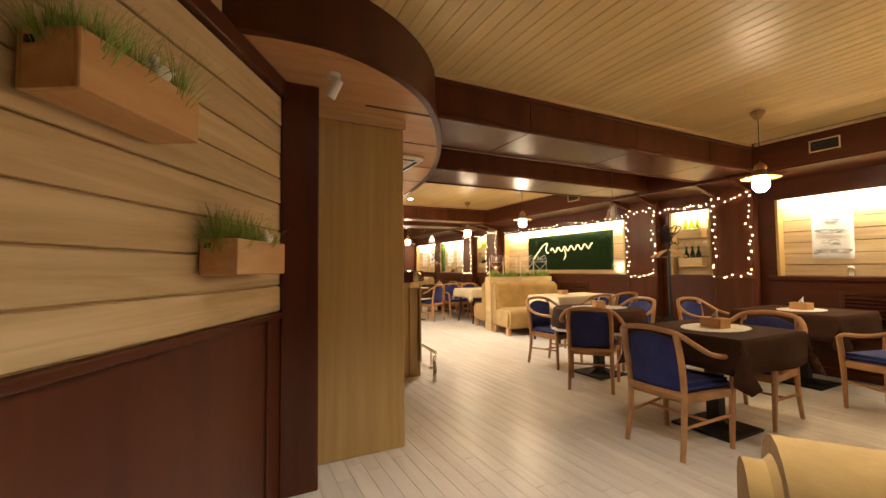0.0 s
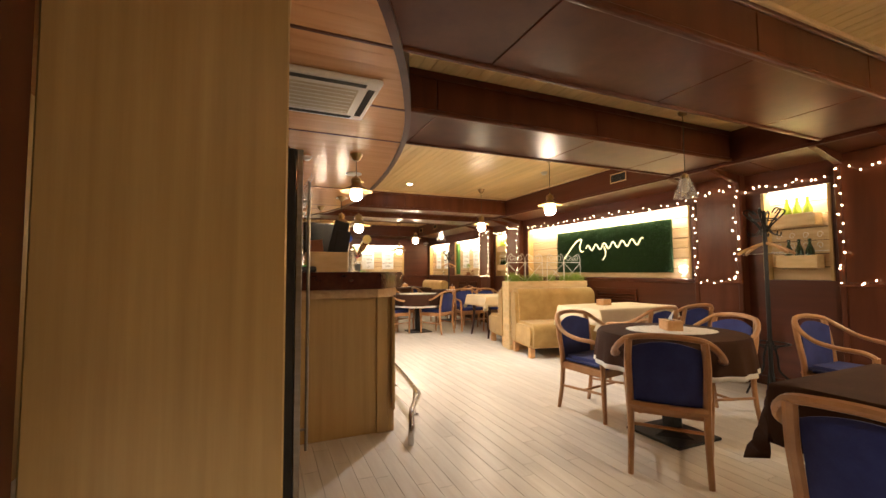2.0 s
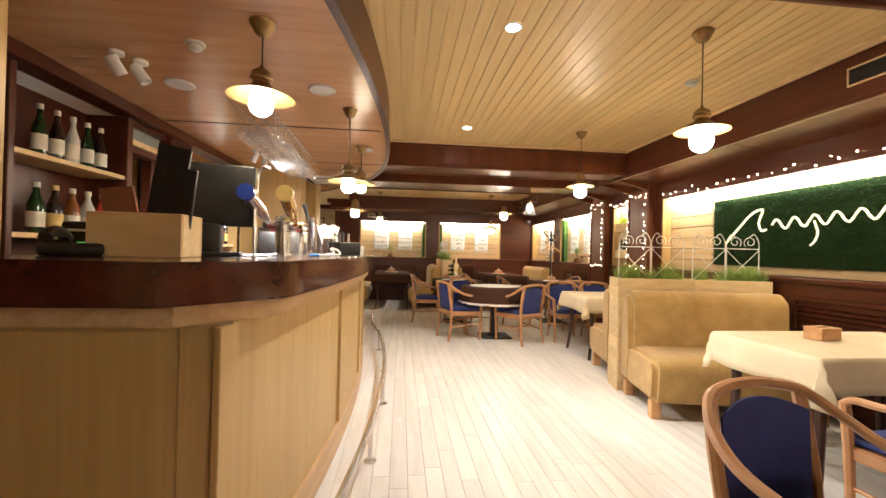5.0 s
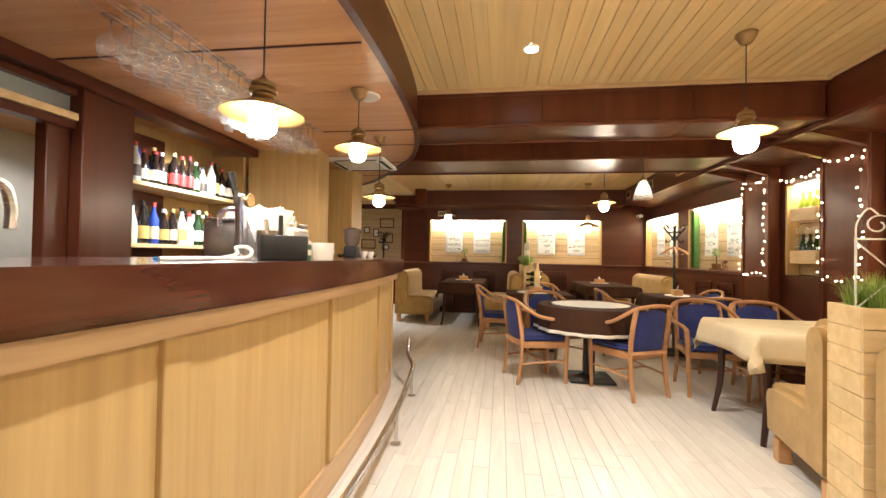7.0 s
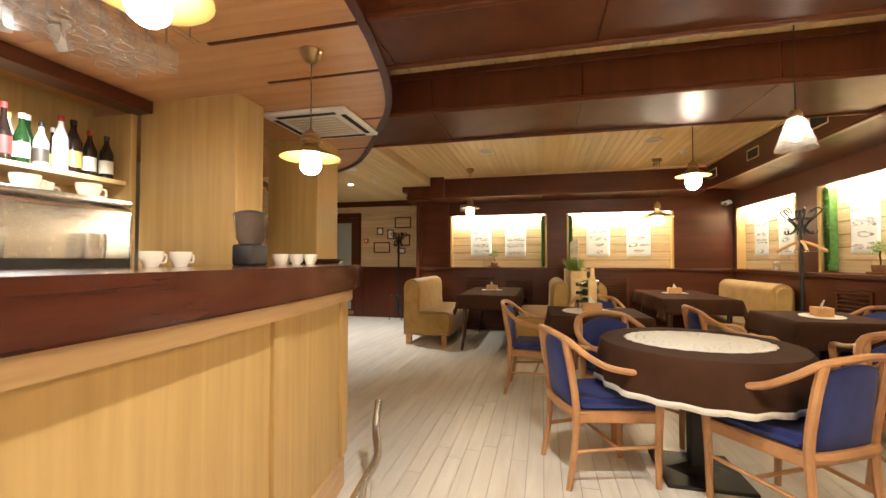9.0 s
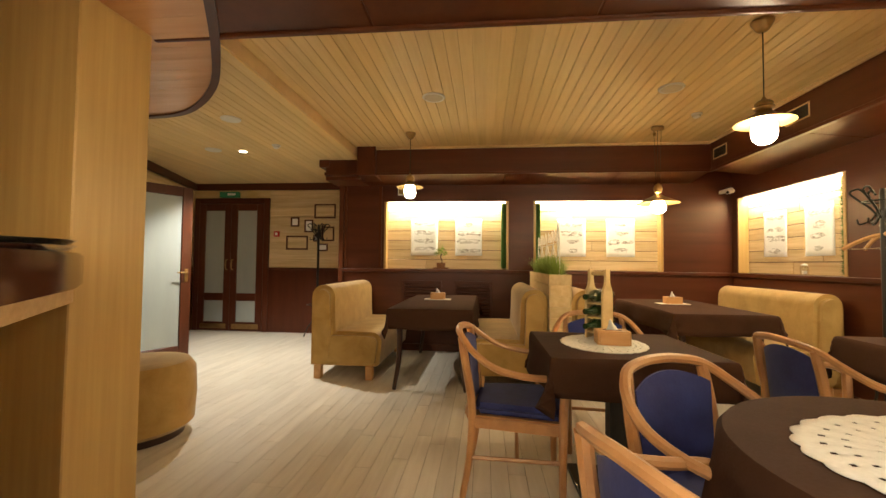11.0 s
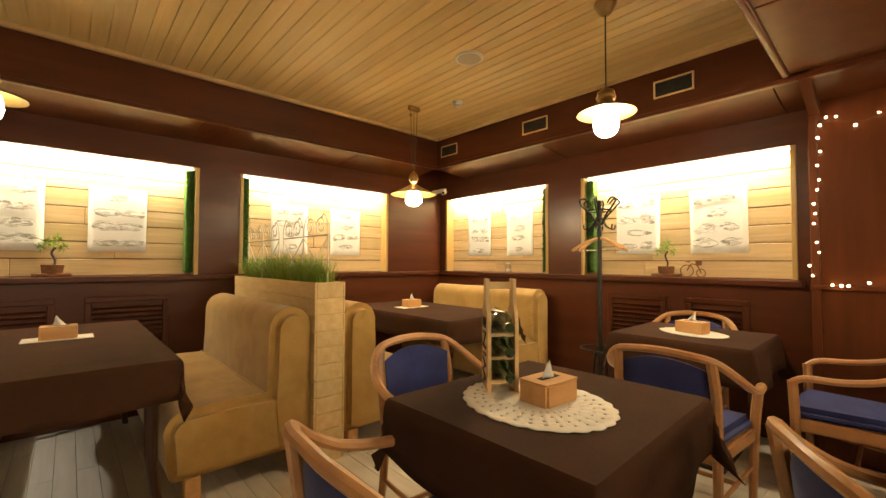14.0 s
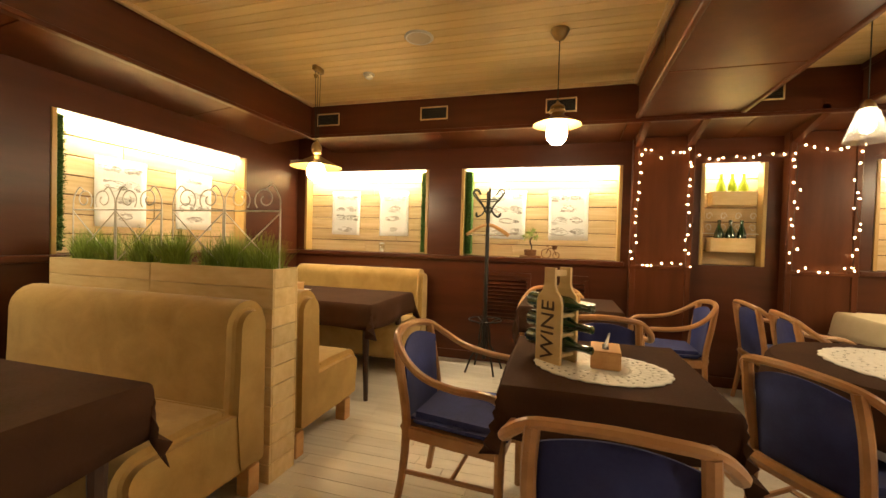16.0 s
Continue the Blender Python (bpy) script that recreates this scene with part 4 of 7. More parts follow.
BR, CR = "dark brown tablecloth draped over a table", "cream tablecloth draped over a booth table"
table(3.04, 1.47, 0, "square", 0.39, 0.39, "pedestal", "brown", BR, 0.24, seed=1)
table(4.98, 1.72, 0, "square", 0.42, 0.42, "pedestal", "brown", BR, 0.24, seed=2)
table(3.50, 2.97, 0, "round", 0.46, 0.46, "pedestal", "brown", "round dark brown tablecloth with a white lace hem", 0.2, True, seed=3)
table(4.84, 4.74, 0, "square", 0.60, 0.34, "legs", "cream", CR, 0.2, seed=4)
table(4.88, 7.42, 0, "square", 0.56, 0.36, "legs", "cream", CR, 0.2, seed=5)
table(3.575, 8.44, 0, "round", 0.485, 0.485, "pedestal", "brown", "round dark brown tablecloth with a white lace hem", 0.2, True, seed=6)
table(3.19, 9.70, 1, "square", 0.38, 0.345, "pedestal", "brown", BR, 0.19, seed=7)
table(2.04, 11.91, 0, "square", 0.37, 0.81, "legs", "brown", BR, 0.2, seed=8)
table(4.52, 11.93, 0, "square", 0.40, 0.76, "legs", "brown", BR, 0.2, seed=9)
table(4.92, 9.80, 0, "square", 0.34, 0.36, "pedestal", "brown", BR, 0.22, seed=10)


def bench(x, y, a, length, label="beige velour upholstered booth bench on square wooden feet"):
    """Back along local -y, open side towards +y; x, y the middle of the back's foot line."""
    root = thing("booth_bench", pose(x, y, 0, 0, 0, a), label, "bench", "booth benches")
    h = length / 2
    def extr(prof, less=0.0):
        b2 = bmesh.new()
        l = [b2.verts.new((-h + less, p, z)) for p, z in prof]
        r = [b2.verts.new((h - less, p, z)) for p, z in prof]
        b2.faces.new(l)
        b2.faces.new(r[::-1])
        for i in range(len(prof)):
            b2.faces.new((l[i], r[i], r[(i + 1) % len(prof)], l[(i + 1) % len(prof)]))
        bmesh.ops.recalc_face_normals(b2, faces=b2.faces[:])
        caps = [e for e in b2.edges if abs(e.verts[0].co.x - e.verts[1].co.x) < 1e-5]
        bmesh.ops.bevel(b2, geom=caps, offset=0.042, segments=5, affect="EDGES", clamp_overlap=True)
        return b2

    def turn(cx, cz, r, a0, a1, n=6):
        return [(cx + r * math.cos(radians(a0 + (a1 - a0) * k / n)), cz + r * math.sin(radians(a0 + (a1 - a0) * k / n))) for k in range(n + 1)]
    seat = [(0.10, 0.13)] + turn(0.64, 0.17, 0.04, -90, 0, 3) + turn(0.60, 0.355, 0.10, 0, 90) + [(0.40, 0.462), (0.10, 0.455)]
    part("seat", extr(seat, 0.006), BEIGE, root, "beige velour seat")
    back = [(0.0, 0.13), (0.22, 0.13), (0.245, 0.40), (0.235, 0.60)] + turn(0.115, 0.79, 0.115, 5, 180, 9)
    part("backrest", extr(back), BEIGE, root, "beige velour backrest")
    part("seam", tube(bmesh.new(), [(-h + 0.02, 0.252, 0.458), (h - 0.02, 0.252, 0.458)], 0.006, 6), BEIGE, root)
    for sx in (-h + 0.06, h - 0.06):
        for yy in (0.07, 0.58):
            part("foot", B(sx - 0.035, yy - 0.035, 0, sx + 0.035, yy + 0.035, 0.135, 0.004, 1), BOX_WOOD, root, "square wooden foot", smooth=False)
    return root


bench(4.786, 5.969, 170, 1.28)
bench(4.834, 6.245, -10, 1.28)
bench(0.84, 12.06, -90, 1.40)
bench(3.072, 11.91, 90, 1.48)
bench(3.278, 11.91, -90, 1.48)
bench(5.46, 11.92, 90, 1.48)


def grass(length, width, height, count, seed):
    """Blades in loose tufts that fan outwards."""
    rnd = random.Random(seed)
    verts, faces = [], []
    tufts = [(rnd.uniform(-0.5, 0.5) * length * 0.92, rnd.uniform(-0.5, 0.5) * width * 0.7, rnd.uniform(0.72, 1.12)) for _ in range(max(3, int(length * 26)))]
    for _ in range(count):
        cx, cy, tall = tufts[rnd.randrange(len(tufts))]
        u, v = rnd.gauss(0, 0.018), rnd.gauss(0, 0.018)
        x, y = max(-length / 2, min(length / 2, cx + u)), max(-width / 2, min(width / 2, cy + v))
        a = math.atan2(v, u) + rnd.gauss(0, 0.7)
        lean, h = abs(rnd.gauss(0.32, 0.26)), height * tall * rnd.uniform(0.6, 1.05)
        w = rnd.uniform(0.0016, 0.003)
        dx, dy = math.cos(a), math.sin(a)
        k = len(verts)
        for t in (0, 0.4, 0.75, 1.0):
            off = lean * h * t * t
            ww = w * (1 - 0.85 * t)
            px, py, pz = x + dx * off, y + dy * off, h * t * (1 - 0.22 * lean * t)
            verts += [(px - dy * ww, py + dx * ww, pz), (px + dy * ww, py - dx * ww, pz)]
        for j in (0, 2, 4):
            faces.append((k + j, k + j + 1, k + j + 3, k + j + 2))
    me = bpy.data.meshes.new("grass")
    me.from_pydata(verts, [], faces)
    me.materials.append(GRASS)
    return me


def scroll_lattice(root, n, w, h, x0, z0, along):
    """Wrought panels: crossed bars below, scrolls on top."""
    for i in range(n):
        bm = bmesh.new()
        c = x0 + (i + 0.5) * w
        def P(u, z):
            return (c + u, 0, z0 + z) if along == "x" else (0, c + u, z0 + z)
        q = w / 2 - 0.005
        tube(bm, [P(-q, 0), P(-q, h * 0.72)], 0.005, 5)
        tube(bm, [P(q, 0), P(q, h * 0.72)], 0.0036, 5)
        tube(bm, [P(-q, h * 0.7), P(q, h * 0.7)], 0.004, 5)
        for s in (-1, 1):
            tube(bm, [P(-s * q, h * 0.05), P(s * q, h * 0.68)], 0.0036, 5)
            r0 = w * 0.19
            sp = [P(s * (w * 0.22 + r0 * math.cos(t) * (1 - (3.9 - t) / 11)), h * 0.83 + r0 * 0.95 * math.sin(t) * (1 - (3.9 - t) / 11)) for t in (3.9 - 0.42 * k for k in range(20))]
            tube(bm, sp, 0.0036, 5)
            tube(bm, smooth_path([P(s * q, h * 0.70), P(s * q * 0.97, h * 0.85), P(s * q * 0.7, h * 0.985), P(s * q * 0.45, h * 0.93)], 4), 0.0036, 5)
        part("lattice", bm, WHITE_IRON, root, "white wrought iron lattice with scrolls")


def planter(x, y, a, length, width=0.25, height=1.0, rows=10, grass_h=0.15, seed=1, fence=True):
    """Length along local x."""
    root = thing("planter", pose(x, y, 0, 0, 0, a), "tall planter clad in pale pine boards with artificial grass", "planter", "booth planters")
    h, w = length / 2, width / 2
    step = height / rows
    for k, (x0, x1) in enumerate(((-h, -0.0015), (0.0015, h))):
        part("core", B(x0 + 0.012, -w + 0.012, 0.02, x1 - 0.012, w - 0.012, height - 0.06), PALE_WOOD, root, smooth=False)
        for i in range(rows):
            z0, z1 = i * step + 0.0015, (i + 1) * step - 0.0015
            for s in (-1, 1):
                part("board", B(x0, s * w - 0.006, z0, x1, s * w + 0.006, z1, 0.002, 1), PALE_WOOD, root, smooth=False)
            for x in (x0 + 0.006, x1 - 0.006):
                part("board", B(x - 0.006, -w + 0.007, z0, x + 0.006, w - 0.007, z1, 0.002, 1), PALE_WOOD, root, smooth=False)
        ob = new("grass", grass(h - 0.05, width - 0.05, grass_h, int(1500 * length), seed + 40 * k))
        ob.parent = root
        ob.location = ((x0 + x1) / 2, 0, height - 0.06)
        tagged(ob, "bright green artificial grass", kind="stuff")
        if fence:
            scroll_lattice(root, 2, (h - 0.07) / 2, 0.46, x0 + 0.035, height - 0.04, "x")
    return root


planter(4.81, 6.107, -10, 1.30, 0.24, 1.0, 11, 0.20, 1)
planter(3.175, 11.945, 90, 1.54, 0.18, 1.04, 11, 0.24, 2)


# ---- lamps ----
def pendant(x, y, zc, zr, glow, big, label="brass pendant lamp with cream enamel shade and glass globe"):
    """zc: ceiling; zr: rim of the shade."""
    root = thing("pendant_lamp", pose(x, y, 0), label, "pendant lamp", "pendant lamps")
    part("canopy", lathe(bmesh.new(), [(0.006, zc - 0.068), (0.022, zc - 0.064), (0.036, zc - 0.05), (0.05, zc - 0.022), (0.056, zc - 0.014), (0.056, zc - 0.003)], 20), BRASS, root, "brass ceiling rose")
    part("cord", lathe(bmesh.new(), [(0.0035, zr + 0.12), (0.0035, zc - 0.045)], 6), WIRE, root)
    part("socket", lathe(bmesh.new(), [(0.062, zr + 0.034), (0.06, zr + 0.044), (0.044, zr + 0.056), (0.037, zr + 0.066), (0.037, zr + 0.074), (0.047, zr + 0.078), (0.05, zr + 0.086), (0.047, zr + 0.092), (0.038, zr + 0.096), (0.044, zr + 0.102), (0.043, zr + 0.112), (0.03, zr + 0.124), (0.014, zr + 0.132), (0.004, zr + 0.15)], 20), BRASS, root, "brass socket")
    part("shade", lathe(bmesh.new(), [(0.05, zr + 0.042), (0.075, zr + 0.036), (0.105, zr + 0.022), (0.142, zr + 0.004), (0.144, zr), (0.141, zr), (0.104, zr + 0.016), (0.073, zr + 0.030), (0.05, zr + 0.036)], 32, close=False), SHADE, root, "cream enamel shade")
    r, d = (0.062, 0.118) if big else (0.05, 0.08)
    part("globe", lathe(bmesh.new(), [(0.0, zr - d), (r * 0.5, zr - d * 0.95), (r * 0.87, zr - d * 0.75), (r, zr - d * 0.48), (r * 0.94, zr - d * 0.14), (r * 0.8, zr + 0.014), (0.04, zr + 0.03)], 16, close=False), glow, root, "glowing globe")
    return root


# the first, at y -0.60, is an unseen lamp added to brighten the near floor
HALL = ((3.90, -0.60), (3.90, 1.52), (3.92, 4.81), (4.09, 6.80), (1.73, 11.75), (4.05, 9.92))
for x, y in HALL:
    pendant(x, y, CZ, 1.92, GLOBE_DIM if y > 11 else GLOBE, True)
BARL = ((1.58, 4.51, 1.86), (1.83, 5.60, 1.68), (1.81, 6.66, 1.83), (1.65, 7.65, 1.67))
for x, y, z in BARL:
    pendant(x, y, SZ, z, GLOBE_BAR, False)
for x, y in ((2.83, 4.92), (2.87, 6.85), (0.85, 0.15)):
    bm = lathe(bmesh.new(), [(0.03, CZ - 0.004), (0.05, CZ - 0.008), (0.052, CZ - 0.001)], 20, close=False)
    root = thing("ceiling_spot", pose(x, y, 0), "small round recessed ceiling spotlight, lit", "spotlight", "ceiling spots")
    part("ring", bm, WHITE, root)
    part("lens", lathe(bmesh.new(), [(0.0, CZ - 0.006), (0.042, CZ - 0.006)], 20, close=False), SPOT_ON, root)
    lamp("spot_light", "SPOT", pose(x, y, CZ - 0.02), 155 if y < 1 else 150, COOL, 0.03, cone=108)


# ---- wall decoration ----
def P_wall(axis, at):
    """Local frame on a wall: x along it, y into the wall, z up."""
    if axis == "y":
        return Matrix(((0, 1, 0, at), (-1, 0, 0, 0), (0, 0, 1, 0), (0, 0, 0, 1)))
    return Matrix(((1, 0, 0, 0), (0, 1, 0, at), (0, 0, 1, 0), (0, 0, 0, 1)))


EASTW, NORTHW = P_wall("y", XE + 0.112), P_wall("x", YN + 0.112)


def on_east(y, z=0.0, out=0.0):
    return EASTW @ Matrix.Translation((-y, -out, z))


def on_north(x, z=0.0, out=0.0):
    return NORTHW @ Matrix.Translation((x, -out, z))


def poster(m, w, h, seed, tilt=0.0):
    rnd = random.Random(seed)
    root = thing("poster", m @ pose(0, -0.004, 0, 0, tilt, 0), "white paper poster with pale grey ink sketches", "poster", "wall posters")
    bm = bmesh.new()
    n = 8
    g = [[bm.verts.new((-w / 2 + w * i / n, -0.004 * math.sin(i * 1.3 + seed) * (j == 0) - 0.003 * (j in (0, n)), -h / 2 + h * j / n)) for i in range(n + 1)] for j in range(n + 1)]
    for j in range(n):
        for i in range(n):
            bm.faces.new((g[j][i], g[j][i + 1], g[j + 1][i + 1], g[j + 1][i]))
    ob = part("sheet", bm, PAPER, root)
    solid(ob, 0.0015)
    # loose sketch strokes and washes
    bm = bmesh.new()
    for row in range(4):
        cz = h * (0.36 - row * 0.235) + rnd.uniform(-0.012, 0.012)
        for cx in ([0.0] if rnd.random() < 0.4 else [-w * 0.21, w * 0.2]):
            cx += rnd.uniform(-0.02, 0.02)
            rx, rz = w * rnd.uniform(0.18, 0.27), h * rnd.uniform(0.045, 0.085)
            for s in range(7):
                pts = []
                a0, sp = rnd.uniform(0, 6.28), rnd.uniform(1.5, 4.2)
                q0 = rnd.uniform(0.35, 1.0)
                for k in range(12):
                    t = a0 + sp * k / 11
                    q = q0 + 0.14 * math.sin(3 * t + seed + s)
                    pts.append((max(-w * 0.46, min(w * 0.46, cx + rx * q * math.cos(t))), cz + rz * q * math.sin(t)))
                wd = rnd.uniform(0.0008, 0.0028)
                lo = [bm.verts.new((x, -0.0095, z - wd)) for x, z in pts]
                hi = [bm.verts.new((x, -0.0095, z + wd)) for x, z in pts]
                for k in range(11):
                    bm.faces.new((lo[k], lo[k + 1], hi[k + 1], hi[k])).material_index = s % 2
            for s in range(9):
                x, z = cx + rnd.uniform(-rx, rx) * 0.85, cz + rnd.uniform(-rz, rz) * 0.8
                r = rnd.uniform(0.006, 0.03)
                vs = [bm.verts.new((max(-w * 0.46, min(w * 0.46, x + r * rnd.uniform(0.5, 1.6) * math.cos(t))), -0.0082 - 0.00012 * s, z + 0.5 * r * rnd.uniform(0.5, 1.2) * math.sin(t))) for t in (6.283 * k / 11 for k in range(11))]
                bm.faces.new(vs).material_index = 1 if s % 3 else 0
    bmesh.ops.recalc_face_normals(bm, faces=bm.faces[:])
    tagged(part("sketch", bm, [INK, WASH], root, "pale grey ink sketches", smooth=False), kind="stuff")


k = 0
for y0, y1 in ((12.06, 12.41), (11.48, 11.82), (10.23, 10.59), (9.64, 10.01), (1.50, 1.85), (0.3, 0.65)):
    poster(on_east((y0 + y1) / 2, 1.475), y1 - y0, 0.485, k, (0.6, -0.4, 0.8, -0.6, 0.5, 0)[k])
    k += 1
for x0, x1 in ((1.54, 1.90), (2.13, 2.48), (3.44, 3.80), (4.05, 4.40)):
    poster(on_north((x0 + x1) / 2, 1.47), x1 - x0, 0.48, k)
    k += 1


def tufted(w, h, d, count, seed, length=0.03):
    """A slab thick with short upright blades on its face; local x, z with the face at -y."""
    rnd = random.Random(seed)
    verts, faces = [], []
    for _ in range(count):
        x, z = rnd.uniform(-w / 2, w / 2), rnd.uniform(-h / 2, h / 2)
        dx, dz, L = rnd.uniform(-0.6, 0.6), rnd.uniform(-0.7, 0.5), length * rnd.uniform(0.6, 1.2)
        a = rnd.uniform(0, 3.14)
        wx, wz = 0.0026 * math.cos(a), 0.0026 * math.sin(a)
        n = len(verts)
        verts += [(x - wx, -d, z - wz), (x + wx, -d, z + wz), (x + dx * L, -d - L, z + dz * L)]
        faces.append((n, n + 1, n + 2))
    me = bpy.data.meshes.new("turf")
    me.from_pydata(verts, [], faces)
    return me


def moss(m, w, h, mat, name, label, count, seed, category, d=0.03):
    root = thing(name, m, label, category)
    part("backing", B(-w / 2, -d, -h / 2, w / 2, -0.002, h / 2, 0.006, 1), mat, root, smooth=False)
    me = tufted(w, h, d - 0.002, count, seed)
    me.materials.append(mat)
    ob = new("turf", me)
    ob.parent = root
    tagged(ob, "short artificial grass blades", kind="stuff")
    return root


MOSS2 = material("bright_moss", (0.035, 0.095, 0.010), 0.8, colour2=(0.085, 0.19, 0.028), scale=(30, 30, 30), bump=0.4, bump_scale=90, fine=1, spread=0.3)
for m in (on_north(2.765, 1.49), on_north(3.185, 1.49), on_east(10.80, 1.49), on_east(11.275, 1.49)):
    moss(m @ pose(0, -0.0, 0), 0.07, 0.84, MOSS2, "moss_strip", "upright strip of bright green artificial moss in a niche", 1700, 3, "moss strip", 0.075)
sign = moss(on_east(5.64, 1.465), 2.22, 0.68, MOSS, "grass_sign", "dark green artificial grass sign panel with glowing lettering shapes", 26000, 5, "sign")
bm = bmesh.new()
# a sweeping stroke and a running wave stand for the lettering
tube(bm, smooth_path([(-0.88, -0.075, -0.11), (-0.74, -0.075, 0.02), (-0.58, -0.075, 0.155), (-0.46, -0.075, 0.185), (-0.50, -0.075, 0.07), (-0.47, -0.075, -0.005), (-0.42, -0.075, 0.0)], 6), 0.0085, 6)
wavep = [(-0.36 + 0.034 * i, -0.075, 0.04 + 0.045 * math.sin(i * 1.25) + 0.0015 * i) for i in range(33)]
tube(bm, smooth_path(wavep, 3), 0.008, 6)
tube(bm, smooth_path([(0.02, -0.075, 0.05), (0.05, -0.075, -0.04), (0.03, -0.075, -0.11), (-0.01, -0.075, -0.15)], 5), 0.008, 6)
part("lettering", bm, NEON, sign, "glowing cream flowing stroke")
lamp("sign_light", "POINT", on_east(4.40, 1.17, 0.03), 1.6, STRIP, 0.02)
bm = lathe(bmesh.new(), [(0.0, 1.135), (0.022, 1.14), (0.022, 1.185), (0.0, 1.19)], 12, XE + 0.085, 4.40)
root = thing("uplight", ID, "small glowing uplight at the corner of the sign", "light")
part("lens", bm, SPOT_ON, root)


# ---- table ware ----
def doily(x, y, rx, ry, a, seed):
    n, rings = 120, []
    bm = bmesh.new()
    verts = [(0, 0)]
    prev = None
    c = bm.verts.new((0, 0, 0.0008))
    steps = (0.25, 0.42, 0.455, 0.56, 0.60, 0.72, 0.76, 0.84, 0.88, 0.95, 1.0)
    for s in steps:
        ring = []
        for i in range(n):
            t = 2 * math.pi * i / n
            sc = 1 + (0.035 * abs(math.sin(t * 12)) if s > 0.97 else 0)
            ring.append(bm.verts.new((rx * s * sc * math.cos(t), ry * s * sc * math.sin(t), 0.001 + 0.0006 * math.sin(i * 1.7 + s * 9))))
        rings.append(ring)
    for i in range(n):
        bm.faces.new((c, rings[0][i], rings[0][(i + 1) % n]))
    for k, (r0, r1) in enumerate(zip(rings, rings[1:])):
        for i in range(n):
            if k in (1, 3, 5, 7) and i % 4 < 1:
                continue
            bm.faces.new((r0[i], r1[i], r1[(i + 1) % n], r0[(i + 1) % n]))
    ob = part("doily", bm, LACE, None, "oval white crocheted lace doily lying on a tablecloth", pose(x, y, TZ + 0.0045, 0, 0, a))
    solid(ob, 0.002)
    tagged(ob, category="doily", group="table doilies")


def tissue_box(x, y, a, tall=True):
    root = thing("napkin_box", pose(x, y, TZ + 0.0085, 0, 0, a), "small pine napkin box with a white paper napkin", "napkin box", "napkin boxes")
    w, d, h = 0.075, 0.05, 0.062
    for sx in (-1, 1):
        part("side", B(sx * w - 0.005, -d, 0, sx * w + 0.005, d, h, 0.0015, 1), BOX_WOOD, root, smooth=False)
    for sy in (-1, 1):
        part("side", B(-w + 0.0055, sy * d - 0.005, 0, w - 0.0055, sy * d + 0.004, h, 0.0015, 1), BOX_WOOD, root, smooth=False)
    part("top", B(-w - 0.004, -d - 0.004, h + 0.0005, w + 0.004, d + 0.004, h + 0.007, 0.0015, 1), BOX_WOOD, root, smooth=False)
    # no cut in the lid: a dark plate paints the slot's shade
    part("slot", B(-0.045, -0.012, h + 0.0072, 0.045, 0.012, h + 0.008), OPENING_SHADE, root, smooth=False)
    if tall:
        bm = bmesh.new()
        rows = []
        for j in range(6):
            v = j / 5
            rows.append([bm.verts.new(((u - 0.5) * 0.06 * (1 - 0.85 * v) - 0.012 * v * v, 0.007 * math.sin(u * 7 + v * 2) * (1 - 0.5 * v) - 0.010 * v, h + 0.006 + 0.06 * v * (1 - 0.4 * abs(u - 0.5)))) for u in (i / 8 for i in range(9))])
        for r0, r1 in zip(rows, rows[1:]):
            for i in range(8):
                bm.faces.new((r0[i], r0[i + 1], r1[i + 1], r1[i]))
        ob = part("napkin", bm, PAPER, root, "white paper napkin")
        solid(ob, 0.002)


for x, y, rx, ry, a, box_a in ((3.04, 1.45, 0.27, 0.20, 5, 80), (4.98, 1.72, 0.25, 0.18, 0, 80), (3.52, 2.97, 0.29, 0.22, -30, 60), (3.575, 8.44, 0.36, 0.30, 0, None), (3.125, 9.705, 0.245, 0.205, 84, None),
                               (4.92, 9.80, 0.20, 0.14, 70, 80)):
    doily(x, y, rx, ry, a, 1)
    if box_a is not None:
        tissue_box(x, y, box_a)
tissue_box(3.165, 9.685, -4)
for x, y, a in ((2.0, 12.1, 0), (4.5, 12.1, 0)):
    ob = part("place_mat", B(-0.15, -0.08, 0, 0.15, 0.08, 0.003, 0.001, 1), LACE, None, "white rectangular linen table mat", pose(x, y, TZ + 0.0045, 0, 0, a), smooth=False)
    tagged(ob, category="table mat")
    tissue_box(x, y, a)
tissue_box(4.72, 4.82, 10, False)
tissue_box(5.15, 7.4, 10, False)


def text_mesh(s, size, depth=0.0015):
    cu = bpy.data.curves.new("letters", "FONT")
    cu.body, cu.size, cu.extrude = s, size, depth
    cu.align_x, cu.align_y = "CENTER", "CENTER"
    tmp = bpy.data.objects.new("letters", cu)
    scene.collection.objects.link(tmp)
    dg = bpy.context.evaluated_depsgraph_get()
    me = bpy.data.meshes.new_from_object(tmp.evaluated_get(dg))
    bpy.data.objects.remove(tmp)
    return me


WINEPROF = [(0.0, 0.0), (0.034, 0.002), (0.037, 0.01), (0.037, 0.18), (0.034, 0.20), (0.016, 0.235), (0.0145, 0.29), (0.0165, 0.292), (0.0165, 0.305), (0.0, 0.306)]


